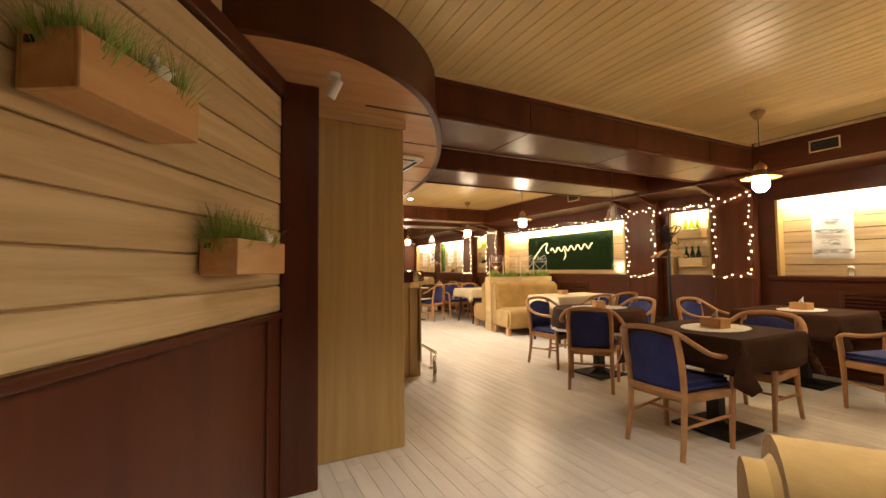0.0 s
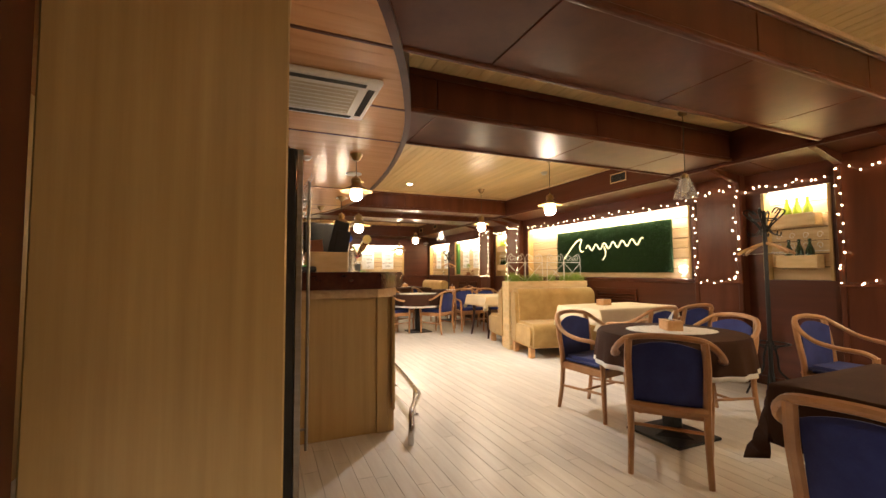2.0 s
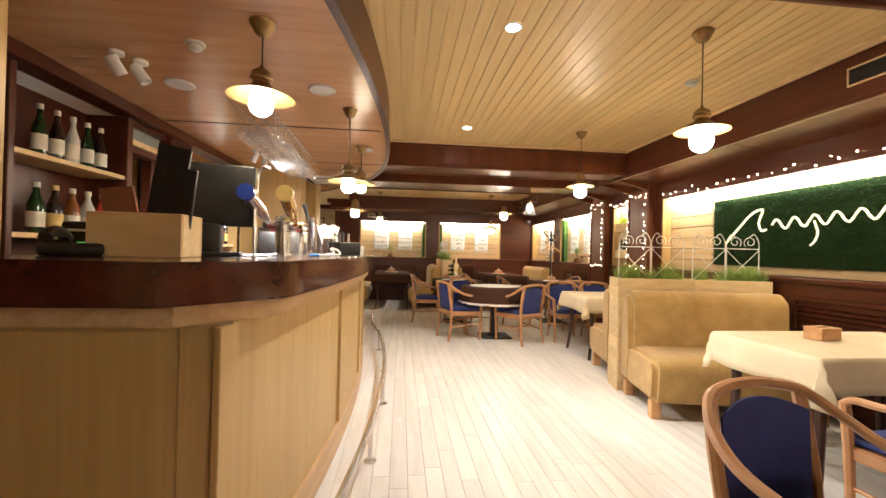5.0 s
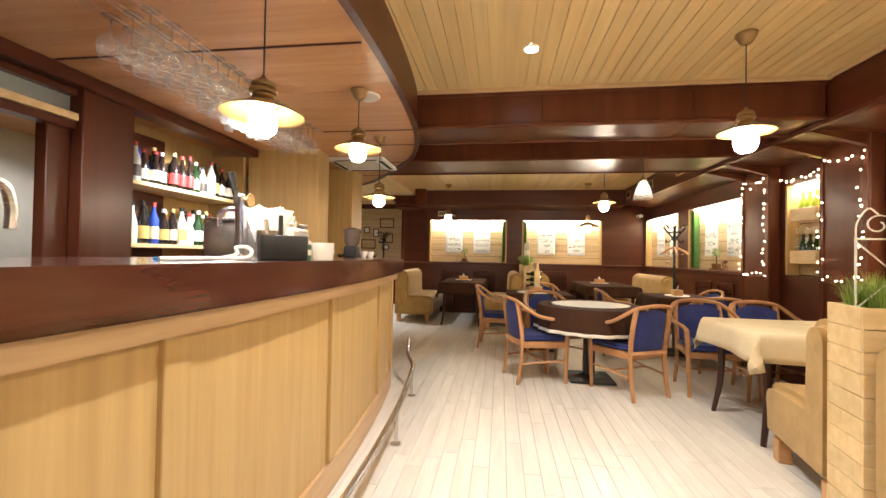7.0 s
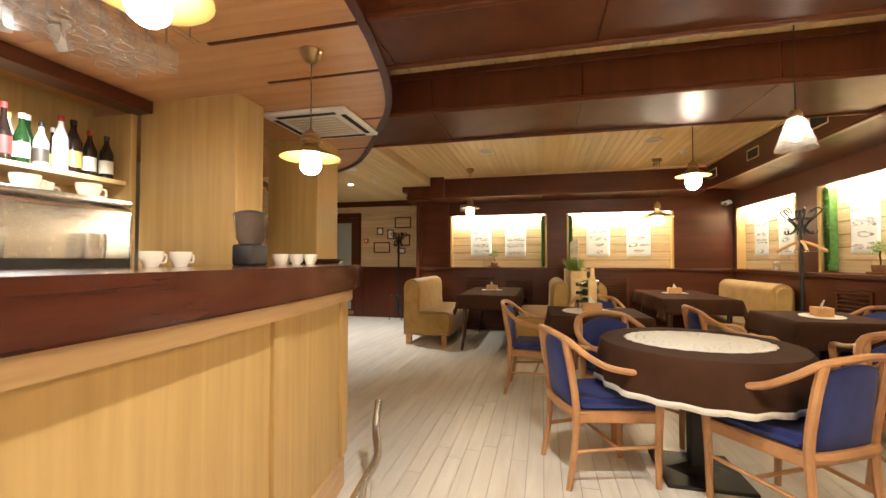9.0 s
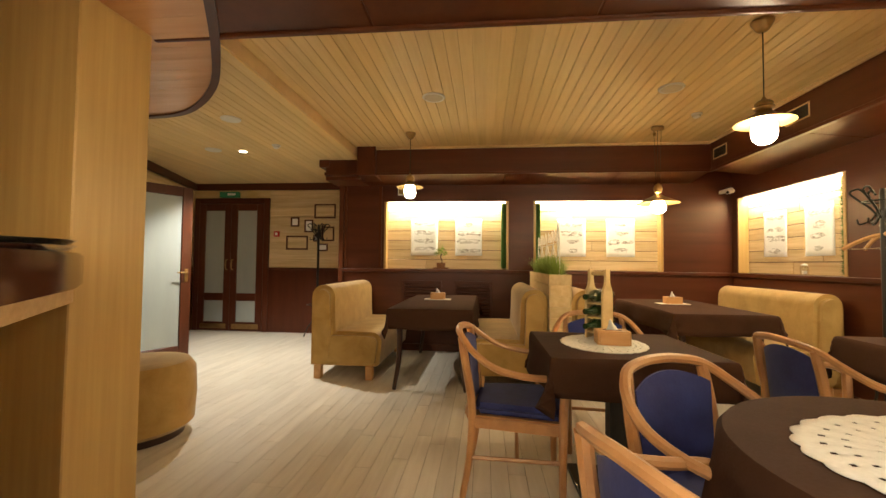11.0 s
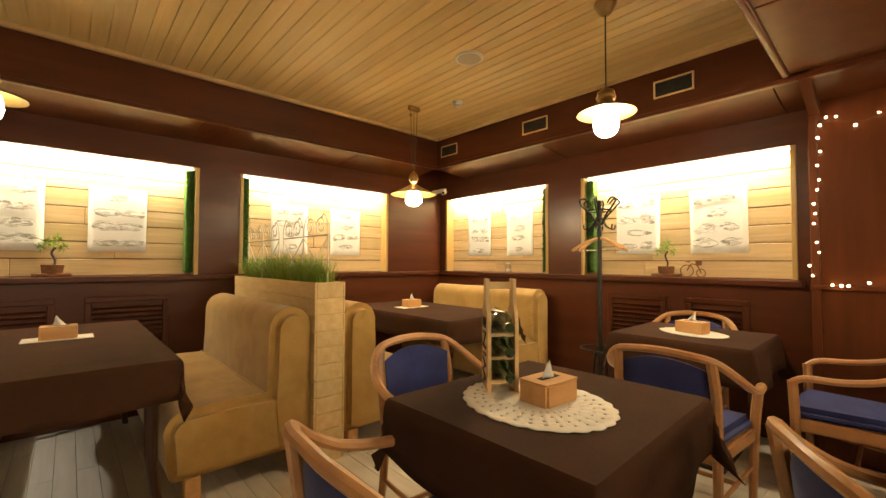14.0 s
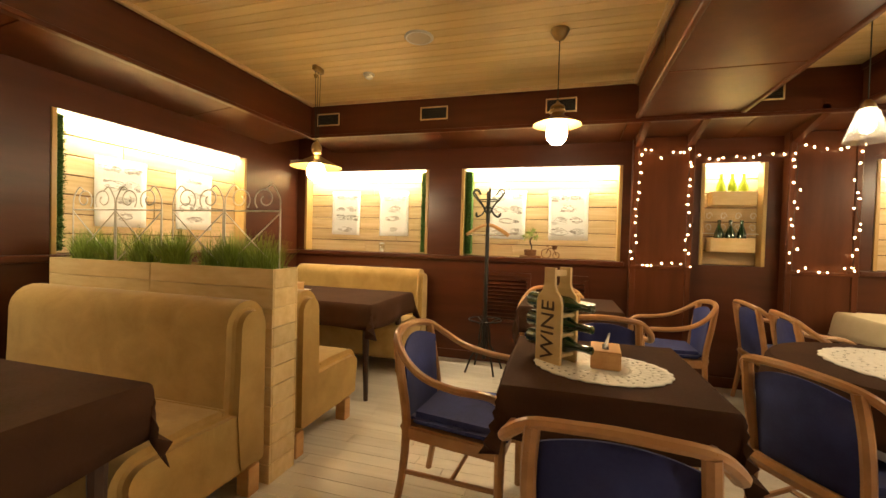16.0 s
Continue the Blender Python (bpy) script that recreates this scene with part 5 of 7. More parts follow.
def wine_rack(x, y, a):
    root = thing("wine_rack", pose(x, y, TZ + 0.0085, 0, 0, a), "bottle-shaped pale wooden wine rack holding three dark bottles", "wine rack")
    prof = [(-0.062, 0.0), (0.062, 0.0), (0.062, 0.235), (0.055, 0.262), (0.034, 0.285), (0.026, 0.31), (0.026, 0.375), (-0.026, 0.375), (-0.026, 0.31), (-0.034, 0.285), (-0.055, 0.262), (-0.062, 0.235)]
    for yy in (-0.052, 0.04):
        bm = extrude_poly(bmesh.new(), prof, 0, 0.012)
        bmesh.ops.rotate(bm, verts=bm.verts[:], cent=(0, 0, 0), matrix=Matrix.Rotation(radians(90), 3, "X"))
        bmesh.ops.translate(bm, verts=bm.verts[:], vec=(0, yy + 0.012, 0))
        side = part("side_panel", bm, PALE_WOOD, root, "pale wooden side panel shaped like a bottle", smooth=False)
        if yy < 0:
            me = text_mesh("WINE", 0.092)
            me.materials.append(DARK_LEG)
            ob = new("lettering", me)
            ob.parent = side
            ob.matrix_basis = Matrix.Translation((0.0, -0.0535, 0.128)) @ Euler((radians(90), radians(-90), 0)).to_matrix().to_4x4()
            tagged(ob, "dark stencilled word WINE")
    for i, z in enumerate((0.028, 0.105, 0.182)):
        part("crosspiece", B(-0.055, -0.0395, z, 0.055, 0.0395, z + 0.012, 0.002, 1), PALE_WOOD, root, smooth=False)
        bm = lathe(bmesh.new(), [(r * 0.93, zz) for r, zz in WINEPROF], 18)
        b = part("wine_bottle", bm, BOTTLE_GREEN, None, "dark green wine bottle lying in the rack", pose(x, y, TZ + 0.0085, 0, 0, a) @ pose(-0.14, 0, z + 0.048, 0, 90, 0) @ pose(0, 0, 0, 0, 0, 20 * i))
        tagged(b, category="bottle", group="rack bottles")
    part("handle", B(-0.012, -0.0395, 0.34, 0.012, 0.0395, 0.364, 0.003, 1), PALE_WOOD, root, smooth=False)


wine_rack(3.15, 9.872, 231)


# ---- coat stands ----
def hook_curve(a, r, z, dz, s=1):
    c, n = math.cos(a), math.sin(a)
    return smooth_path([(0.02 * c, 0.02 * n, z - 0.10), (0.06 * c, 0.06 * n, z - 0.03), (r * c, r * n, z + dz * 0.5), ((r + 0.03) * c, (r + 0.03) * n, z + dz), (r * 0.9 * c, r * 0.9 * n, z + dz + 0.02), ((r - 0.05) * c, (r - 0.05) * n, z + dz - 0.02)], 4)


def hanger(parent_m, z, a, label="light wooden coat hanger on a coat stand"):
    root = thing("coat_hanger", parent_m @ pose(0, 0, z, 0, 0, a), label, "coat hanger", "coat hangers")
    part("bar", tube(bmesh.new(), smooth_path([(-0.21, 0, -0.09), (-0.14, 0, -0.045), (-0.04, 0, 0.0), (0.04, 0, 0.0), (0.14, 0, -0.045), (0.21, 0, -0.09)], 4), 0.011, 6, flat=1.3), BOX_WOOD, root)
    part("rod", tube(bmesh.new(), [(-0.19, 0, -0.088), (0.19, 0, -0.088)], 0.004, 5), STEEL, root)
    part("hook", tube(bmesh.new(), smooth_path([(0, 0, 0.0), (0, 0, 0.04), (0.02, 0, 0.065), (0.0, 0, 0.085), (-0.02, 0, 0.07)], 4), 0.0025, 5), STEEL, root)


def coat_stand(x, y, h=1.66, hangers=True):
    m = pose(x, y, 0, 0, 0, 15)
    root = thing("coat_stand", m, "black bentwood-style iron coat stand with curled hooks", "coat stand", "coat stands")
    part("pole", lathe(bmesh.new(), [(0.018, 0.12), (0.018, h - 0.02), (0.012, h)], 12), BLACK, root)
    for i in range(6):
        a = i * math.pi / 3
        part("hook", tube(bmesh.new(), hook_curve(a, 0.13, h - 0.10, 0.09), 0.007, 6), BLACK, root)
        part("hook", tube(bmesh.new(), smooth_path([(0.02 * math.cos(a), 0.02 * math.sin(a), h - 0.14), (0.06 * math.cos(a), 0.06 * math.sin(a), h - 0.21), (0.115 * math.cos(a), 0.115 * math.sin(a), h - 0.235), (0.125 * math.cos(a), 0.125 * math.sin(a), h - 0.20)], 3), 0.006, 6), BLACK, root)
    part("ring", tube(bmesh.new(), [(0.10 * math.cos(t), 0.10 * math.sin(t), h - 0.085) for t in (6.283 * k / 24 for k in range(24))], 0.006, 6, closed=True), BLACK, root)
    part("umbrella_ring", tube(bmesh.new(), [(0.15 * math.cos(t), 0.15 * math.sin(t), 0.48) for t in (6.283 * k / 24 for k in range(24))], 0.006, 6, closed=True), BLACK, root)
    for i in range(4):
        a = i * math.pi / 2 + 0.4
        c, s = math.cos(a), math.sin(a)
        part("leg", tube(bmesh.new(), smooth_path([(0.018 * c, 0.018 * s, 0.5), (0.05 * c, 0.05 * s, 0.36), (0.06 * c, 0.06 * s, 0.24), (0.13 * c, 0.13 * s, 0.15), (0.19 * c, 0.19 * s, 0.008)], 4), 0.009, 6), BLACK, root)
        part("brace", tube(bmesh.new(), smooth_path([(0.018 * c, 0.018 * s, 0.42), (0.08 * c, 0.08 * s, 0.46), (0.15 * c, 0.15 * s, 0.48)], 3), 0.006, 6), BLACK, root)
    if hangers:
        hanger(m, h - 0.31, 60)
        hanger(m, h - 0.315, 110)
    return root


coat_stand(5.17, 10.53)
coat_stand(5.10, 3.20, 1.70)
coat_stand(-0.02, 13.58, 1.70, False)


# ---- little shelves in the narrow niches ----
def bottle(x, y, z, h, r, mat, label, cap=None, neck=0.35, foil=None, group="bar bottles"):
    prof = [(0.0, 0.0), (r * 0.94, 0.0), (r, h * 0.02), (r, h * (1 - neck) * 0.88), (r * 0.85, h * (1 - neck) * 0.96), (r * 0.38, h * (1 - neck * 0.55)), (r * 0.33, h * 0.93), (r * 0.4, h * 0.94), (r * 0.4, h), (0.0, h)]
    root = thing("bottle", pose(x, y, z), label, "bottle", group)
    part("glass", lathe(bmesh.new(), prof, 14), mat, root)
    if cap:
        part("label_band", lathe(bmesh.new(), [(r * 1.015, h * 0.12), (r * 1.015, h * 0.42)], 14, close=False), cap, root, "plain paper label")
        part("cap", lathe(bmesh.new(), [(r * 0.43, h * 0.90), (r * 0.43, h * 1.005), (0, h * 1.006)], 10, close=False), foil or cap, root, "foil cap")
    return root


LIME = material("lime_bottle_glass", (0.32, 0.42, 0.03), 0.1, colour2=(0.40, 0.50, 0.05), scale=(5, 5, 5), coat=0.4)
CLEARB = material("pale_bottle_glass", (0.55, 0.56, 0.52), 0.08, colour2=(0.68, 0.68, 0.64), scale=(6, 6, 3), coat=0.5)
AMBER = material("amber_bottle_glass", (0.16, 0.06, 0.012), 0.08, colour2=(0.24, 0.09, 0.02), scale=(6, 6, 3), coat=0.5)
BLUEB = material("blue_bottle_glass", (0.03, 0.06, 0.35), 0.08, colour2=(0.05, 0.09, 0.45), scale=(6, 6, 3), coat=0.5)
REDL = material("red_label", (0.35, 0.03, 0.03), 0.6, colour2=(0.45, 0.05, 0.04), scale=(20, 20, 20))
CREAML = material("cream_label", (0.70, 0.66, 0.52), 0.6, colour2=(0.78, 0.74, 0.62), scale=(20, 20, 20))
DARKL = material("dark_label", (0.05, 0.04, 0.035), 0.5, colour2=(0.09, 0.07, 0.05), scale=(20, 20, 20))
GOLDL = material("gold_label", (0.55, 0.40, 0.10), 0.5, colour2=(0.62, 0.48, 0.16), scale=(20, 20, 20))
for yc in (8.48, 3.155):
    for z0, mat, lab in ((1.565, LIME, "lime green glass bottle on a niche shelf"), (1.165, BOTTLE_GREEN, "dark green wine bottle on a niche shelf")):
        root = thing("wall_shelf", on_east(yc, z0), "small pale wooden box shelf in a wall niche", "shelf", "niche shelves")
        part("front", B(-0.165, -0.13, 0, 0.165, -0.118, 0.12, 0.003, 1), PALE_WOOD, root, smooth=False)
        part("bottom", B(-0.165, -0.1175, 0, 0.165, -0.002, 0.012, 0.002, 1), PALE_WOOD, root, smooth=False)
        for sx in (-0.165, 0.153):
            part("side", B(sx, -0.1175, 0.0125, sx + 0.012, -0.002, 0.12, 0.002, 1), PALE_WOOD, root, smooth=False)
        for i in (-1, 0, 1):
            bottle(XE + 0.05, yc + 0.085 * i, z0 + 0.0125, 0.265, 0.035, mat, lab, group="niche bottles")
    root = thing("wine_holder", on_east(yc, 1.325), "white wrought iron scroll rail in a niche", "scroll rail")
    for i in range(4):
        for s in (-1, 1):
            sp = [(-0.165 + 0.11 * i + s * 0.025 * math.cos(t) * (1 - t / 11), -0.06, 0.10 * (s > 0) + 0.05 + 0.035 * math.sin(t) * (1 - t / 11)) for t in (0.5 * k for k in range(14))]
            part("scroll", tube(bmesh.new(), sp, 0.003, 5), WHITE_IRON, root)
    part("rail", tube(bmesh.new(), [(-0.24, -0.06, 0.0), (0.24, -0.06, 0.0)], 0.004, 5), WHITE_IRON, root)


WICKER = material("brown_wicker", (0.15, 0.065, 0.025), 0.7, colour2=(0.25, 0.115, 0.045), scale=(50, 50, 90), bump=0.4, bump_scale=6)


def bonsai(m):
    root = thing("potted_plant", m, "small green pine-like plant in a woven pot on the niche ledge", "plant", "niche plants")
    part("pot", lathe(bmesh.new(), [(0.03, 0.0), (0.04, 0.02), (0.045, 0.06), (0.04, 0.062), (0.036, 0.05), (0.0, 0.048)], 16), WICKER, root, "brown woven pot")
    part("tray", B(-0.075, -0.035, 0.0, 0.075, 0.035, 0.018, 0.004, 1), WICKER, root, smooth=False)
    part("trunk", tube(bmesh.new(), smooth_path([(0, 0, 0.04), (0.01, 0, 0.08), (-0.005, 0.005, 0.12), (0.01, 0, 0.15)], 3), 0.005, 6), DARK_LEG, root)
    rnd = random.Random(5)
    verts, faces = [], []
    for c in ((0.0, 0.0, 0.16), (0.04, 0.01, 0.15), (-0.045, 0, 0.145), (0.015, -0.02, 0.19), (-0.02, 0.02, 0.175)):
        for _ in range(70):
            d = Vector((rnd.gauss(0, 1), rnd.gauss(0, 1), rnd.gauss(0.3, 0.8))).normalized()
            p = Vector(c) + d * 0.008
            q = p + d * rnd.uniform(0.02, 0.042)
            s = d.cross(Vector((rnd.random(), rnd.random(), 1))).normalized() * 0.0016
            n = len(verts)
            verts += [tuple(p - s), tuple(p + s), tuple(q)]
            faces.append((n, n + 1, n + 2))
    me = bpy.data.meshes.new("needles")
    me.from_pydata(verts, [], faces)
    me.materials.append(GRASS)
    ob = new("needles", me)
    ob.parent = root
    tagged(ob, "fine green needles", kind="stuff")


bonsai(on_north(1.95, SILL, 0.06) @ Matrix.Diagonal((1.35, 1.2, 1.35, 1)))
bonsai(on_east(10.17, SILL, 0.06) @ Matrix.Diagonal((1.35, 1.2, 1.35, 1)))
root = thing("bicycle_ornament", on_east(9.97, SILL, 0.06), "small brown wicker bicycle ornament on the ledge", "ornament")
for x, r in ((-0.05, 0.045), (0.045, 0.03)):
    part("wheel", tube(bmesh.new(), [(x + r * math.cos(t), 0, r + 0.004 + r * math.sin(t)) for t in (6.283 * k / 18 for k in range(18))], 0.004, 5, closed=True), WICKER, root)
part("frame", tube(bmesh.new(), smooth_path([(-0.05, 0, 0.05), (-0.02, 0, 0.10), (0.02, 0, 0.09), (0.045, 0, 0.035)], 4), 0.005, 5), WICKER, root)
part("handlebar", tube(bmesh.new(), smooth_path([(-0.06, -0.02, 0.125), (-0.03, 0, 0.115), (-0.06, 0.02, 0.125)], 4), 0.004, 5), WICKER, root)
part("basket", lathe(bmesh.new(), [(0.018, 0.09), (0.026, 0.13), (0.023, 0.13), (0.016, 0.094)], 12, 0.03, 0), WICKER, root)
for y in (11.76, 1.52):
    root = thing("glass_lantern", on_east(y, SILL, 0.06), "small clear glass candle lantern on the ledge", "lantern", "lanterns")
    part("jar", lathe(bmesh.new(), [(0.0, 0.0), (0.032, 0.0), (0.036, 0.01), (0.036, 0.075), (0.026, 0.09), (0.024, 0.09), (0.033, 0.074), (0.033, 0.012), (0.0, 0.008)], 18), GLASS, root)
    part("candle", lathe(bmesh.new(), [(0.0, 0.009), (0.02, 0.009), (0.02, 0.04), (0.0, 0.04)], 14), WHITE, root, "white candle")
    part("lid", lathe(bmesh.new(), [(0.027, 0.09), (0.027, 0.1), (0.008, 0.11), (0.0, 0.112)], 14), WHITE_IRON, root)


# ---- other lamps ----
def pulley_lamp(x, y):
    root = thing("pulley_lamp", pose(x, y, 0), "brass rise-and-fall pendant lamp with pulley, counterweight and cream shade", "pendant lamp", "pendant lamps")
    part("canopy", B(-0.055, -0.02, CZ - 0.045, 0.055, 0.02, CZ - 0.003, 0.01, 3), BRASS, root, "brass ceiling bracket")
    for dx in (-0.035, 0.0, 0.035):
        part("cord", tube(bmesh.new(), [(dx, 0, CZ - 0.04), (dx * 0.5, 0, 1.94)], 0.0022, 5), WIRE, root)
    part("pulley", lathe(bmesh.new(), [(0.0, CZ - 0.10), (0.012, CZ - 0.095), (0.015, CZ - 0.075), (0.0, CZ - 0.06)], 12, -0.03, 0), BRASS, root)
    part("weight", lathe(bmesh.new(), [(0.0, 1.83), (0.03, 1.84), (0.042, 1.875), (0.03, 1.91), (0.01, 1.93), (0.0, 1.945)], 18), BRASS, root, "brass counterweight")
    part("shade", lathe(bmesh.new(), [(0.03, 1.82), (0.06, 1.80), (0.12, 1.77), (0.195, 1.735), (0.192, 1.732), (0.115, 1.764), (0.05, 1.79)], 32, close=False), SHADE, root, "cream enamel shade")
    part("globe", lathe(bmesh.new(), [(0.0, 1.635), (0.04, 1.642), (0.068, 1.67), (0.068, 1.71), (0.05, 1.75), (0.03, 1.775)], 16, close=False), GLOBE_BAR, root, "glowing globe")


pulley_lamp(4.2, 11.70)


def cone_lamp(x, y, zc, zr, lit):
    root = thing("cone_lamp", pose(x, y, 0), "clear ribbed glass cone pendant lamp with a %s bulb" % ("glowing" if lit else "dark unlit"), "pendant lamp", "glass cone lamps")
    part("canopy", lathe(bmesh.new(), [(0.004, zc - 0.04), (0.03, zc - 0.03), (0.04, zc - 0.003)], 16), BRASS, root)
    part("cord", lathe(bmesh.new(), [(0.003, zr + 0.20), (0.003, zc - 0.035)], 6), WIRE, root)
    part("socket", lathe(bmesh.new(), [(0.03, zr + 0.165), (0.03, zr + 0.19), (0.012, zr + 0.21)], 14), BRASS, root)
    part("shade", lathe(bmesh.new(), [(0.03, zr + 0.175), (0.045, zr + 0.15), (0.095, zr), (0.092, zr), (0.042, zr + 0.15), (0.027, zr + 0.172)], 24, close=False), RIBBED if lit else STEMWARE, root, "ribbed glass cone")
    part("bulb", lathe(bmesh.new(), [(0.0, zr + 0.04), (0.022, zr + 0.05), (0.032, zr + 0.08), (0.024, zr + 0.12), (0.014, zr + 0.165)], 12, close=False), GLOBE_DIM if lit else BULB_OFF, root, "glowing bulb" if lit else "unlit bulb")


cone_lamp(4.05, 8.40, CZ, 1.76, True)
cone_lamp(4.10, 3.24, CZ, 1.76, False)

# ceiling fittings
def disc(name, x, y, z, r, label, cat, mat=None):
    root = thing(name, pose(x, y, 0), label, cat, name + "s")
    part("rim", lathe(bmesh.new(), [(r * 0.98, z - 0.001), (r, z - 0.006), (r * 0.92, z - 0.014), (r * 0.8, z - 0.012)], 28, close=False), WHITE, root)
    part("grille", lathe(bmesh.new(), [(0.0, z - 0.011), (r * 0.81, z - 0.011)], 28, close=False), mat or WHITE, root)
    return root


SPEAK = material("speaker_mesh", (0.52, 0.45, 0.33), 0.7, colour2=(0.60, 0.53, 0.40), scale=(90, 90, 90), bump=0.3, bump_scale=200, fine=1)
for x, y in ((2.09, 10.83), (3.94, 10.79)):
    disc("ceiling_speaker", x, y, CZ, 0.095, "round flush ceiling loudspeaker with pale mesh", "loudspeaker", SPEAK)
for x, y, z in ((1.83, 6.75, SZ), (0.83, 5.30, SZ), (1.70, 5.25, SZ), (0.57, 8.54, SZ), (0.27, 10.90, CZ - 0.11), (-0.55, 11.84, CZ - 0.11)):
    disc("ceiling_speaker", x, y, z, 0.085, "round white ceiling loudspeaker", "loudspeaker")


def detector(x, y, z):
    root = thing("smoke_detector", pose(x, y, 0), "small round white smoke detector on the ceiling", "smoke detector", "smoke detectors")
    part("base", lathe(bmesh.new(), [(0.045, z - 0.001), (0.045, z - 0.012), (0.036, z - 0.016)], 20, close=False), WHITE, root)
    part("head", lathe(bmesh.new(), [(0.03, z - 0.014), (0.032, z - 0.03), (0.02, z - 0.04), (0.0, z - 0.042)], 20, close=False), WHITE, root)


for x, y, z in ((1.18, 4.75, SZ), (4.33, 5.45, CZ), (4.41, 11.38, CZ), (0.26, 11.72, CZ - 0.11)):
    detector(x, y, z)
root = thing("ceiling_spot", pose(-0.25, 11.93, 0), "small round recessed ceiling spotlight, lit", "spotlight", "ceiling spots")
part("ring", lathe(bmesh.new(), [(0.03, CZ - 0.116), (0.05, CZ - 0.12), (0.052, CZ - 0.112)], 20, close=False), WHITE, root)
part("lens", lathe(bmesh.new(), [(0.0, CZ - 0.118), (0.035, CZ - 0.118)], 20, close=False), SPOT_ON, root)
lamp("spot_light", "SPOT", pose(-0.25, 11.93, CZ - 0.14), 260, COOL, 0.03, cone=108)


def track_spot(x, y, z, a):
    root = thing("track_spot", pose(x, y, 0, 0, 0, a), "small white cylindrical spotlight head under the canopy", "spotlight", "spot heads")
    part("mount", lathe(bmesh.new(), [(0.035, z - 0.001), (0.035, z - 0.02), (0.01, z - 0.025), (0.01, z - 0.05)], 16, close=False), WHITE, root)
    bm = lathe(bmesh.new(), [(0.0, 0.055), (0.028, 0.05), (0.03, -0.05), (0.026, -0.05), (0.024, -0.03), (0.0, -0.03)], 16)
    part("head", bm, WHITE, root, m=pose(0.0, 0.0, z - 0.075, 35, 0, 0))


track_spot(0.34, 1.77, SZ, 40)
for eye, target, watts in (((0.72, 6.98, SZ - 0.15), (1.68, 5.95, 1.15), 450), ((0.72, 7.17, SZ - 0.15), (0.05, 7.3, 1.5), 150), ((0.75, 4.95, SZ - 0.14), (0.9, 6.2, 1.1), 90)):
    lamp("spot_light", "SPOT", look(eye, target), watts, COOL, 0.025, cone=58 if watts > 400 else 82)
track_spot(0.72, 4.9, SZ, -30)
track_spot(0.78, 5.0, SZ, -80)
track_spot(0.70, 7.00, SZ, 60)
track_spot(0.74, 7.17, SZ, 10)


def cassette(x0, y0, x1, y1):
    root = thing("air_conditioner", pose((x0 + x1) / 2, (y0 + y1) / 2, SZ), "white square ceiling cassette air conditioner with dark slots", "air conditioner", "air conditioners")
    w, d = (x1 - x0) / 2, (y1 - y0) / 2
    part("panel", B(-w, -d, -0.035, w, d, -0.002, 0.012, 3), WHITE, root)
    # the panel is closed; dark plates paint the shade of its slots
    for s in (-1, 1):
        part("slot", B(-w * 0.72, s * d * 0.84 - 0.02, -0.038, w * 0.72, s * d * 0.84 + 0.02, -0.0355, 0.001, 1), OPENING_SHADE, root, "dark plate painting the shade in an air slot", smooth=False)
        part("slot", B(s * w * 0.84 - 0.02, -d * 0.72, -0.038, s * w * 0.84 + 0.02, d * 0.72, -0.0355, 0.001, 1), OPENING_SHADE, root, "dark plate painting the shade in an air slot", smooth=False)
    part("intake", B(-w * 0.62, -d * 0.62, -0.040, w * 0.62, d * 0.62, -0.0355, 0.003, 1), SPEAK, root, "grey intake grille", smooth=False)
    for i in range(7):
        part("slat", B(-w * 0.58, -d * 0.55 + i * d * 0.18 - 0.004, -0.043, w * 0.58, -d * 0.55 + i * d * 0.18 + 0.004, -0.0402), WHITE, root, smooth=False)


cassette(0.83, 3.03, 1.43, 3.60)
cassette(0.86, 8.32, 1.48, 8.90)

root = thing("security_camera", pose(5.36, 12.58, 1.98), "small white security camera in the corner", "camera")
part("mount", B(-0.02, -0.02, 0.02, 0.02, 0.21, 0.06, 0.005, 2), WHITE, root)
part("housing", tube(bmesh.new(), [(-0.055, -0.04, 0.0), (0.04, 0.03, 0.03)], 0.024, 12), WHITE, root)
part("lens", tube(bmesh.new(), [(-0.058, -0.042, -0.001), (-0.05, -0.036, 0.001)], 0.016, 10), BLACK, root)
root = thing("emergency_light", on_north(1.47, 2.06, 0.118), "white emergency light box above a niche", "emergency light")
part("housing", B(-0.085, -0.03, -0.05, 0.085, 0.003, 0.05, 0.006, 2), WHITE, root)
part("diffuser", B(-0.075, -0.036, -0.04, 0.075, -0.0305, 0.04, 0.002, 1), SHADE, root, smooth=False)


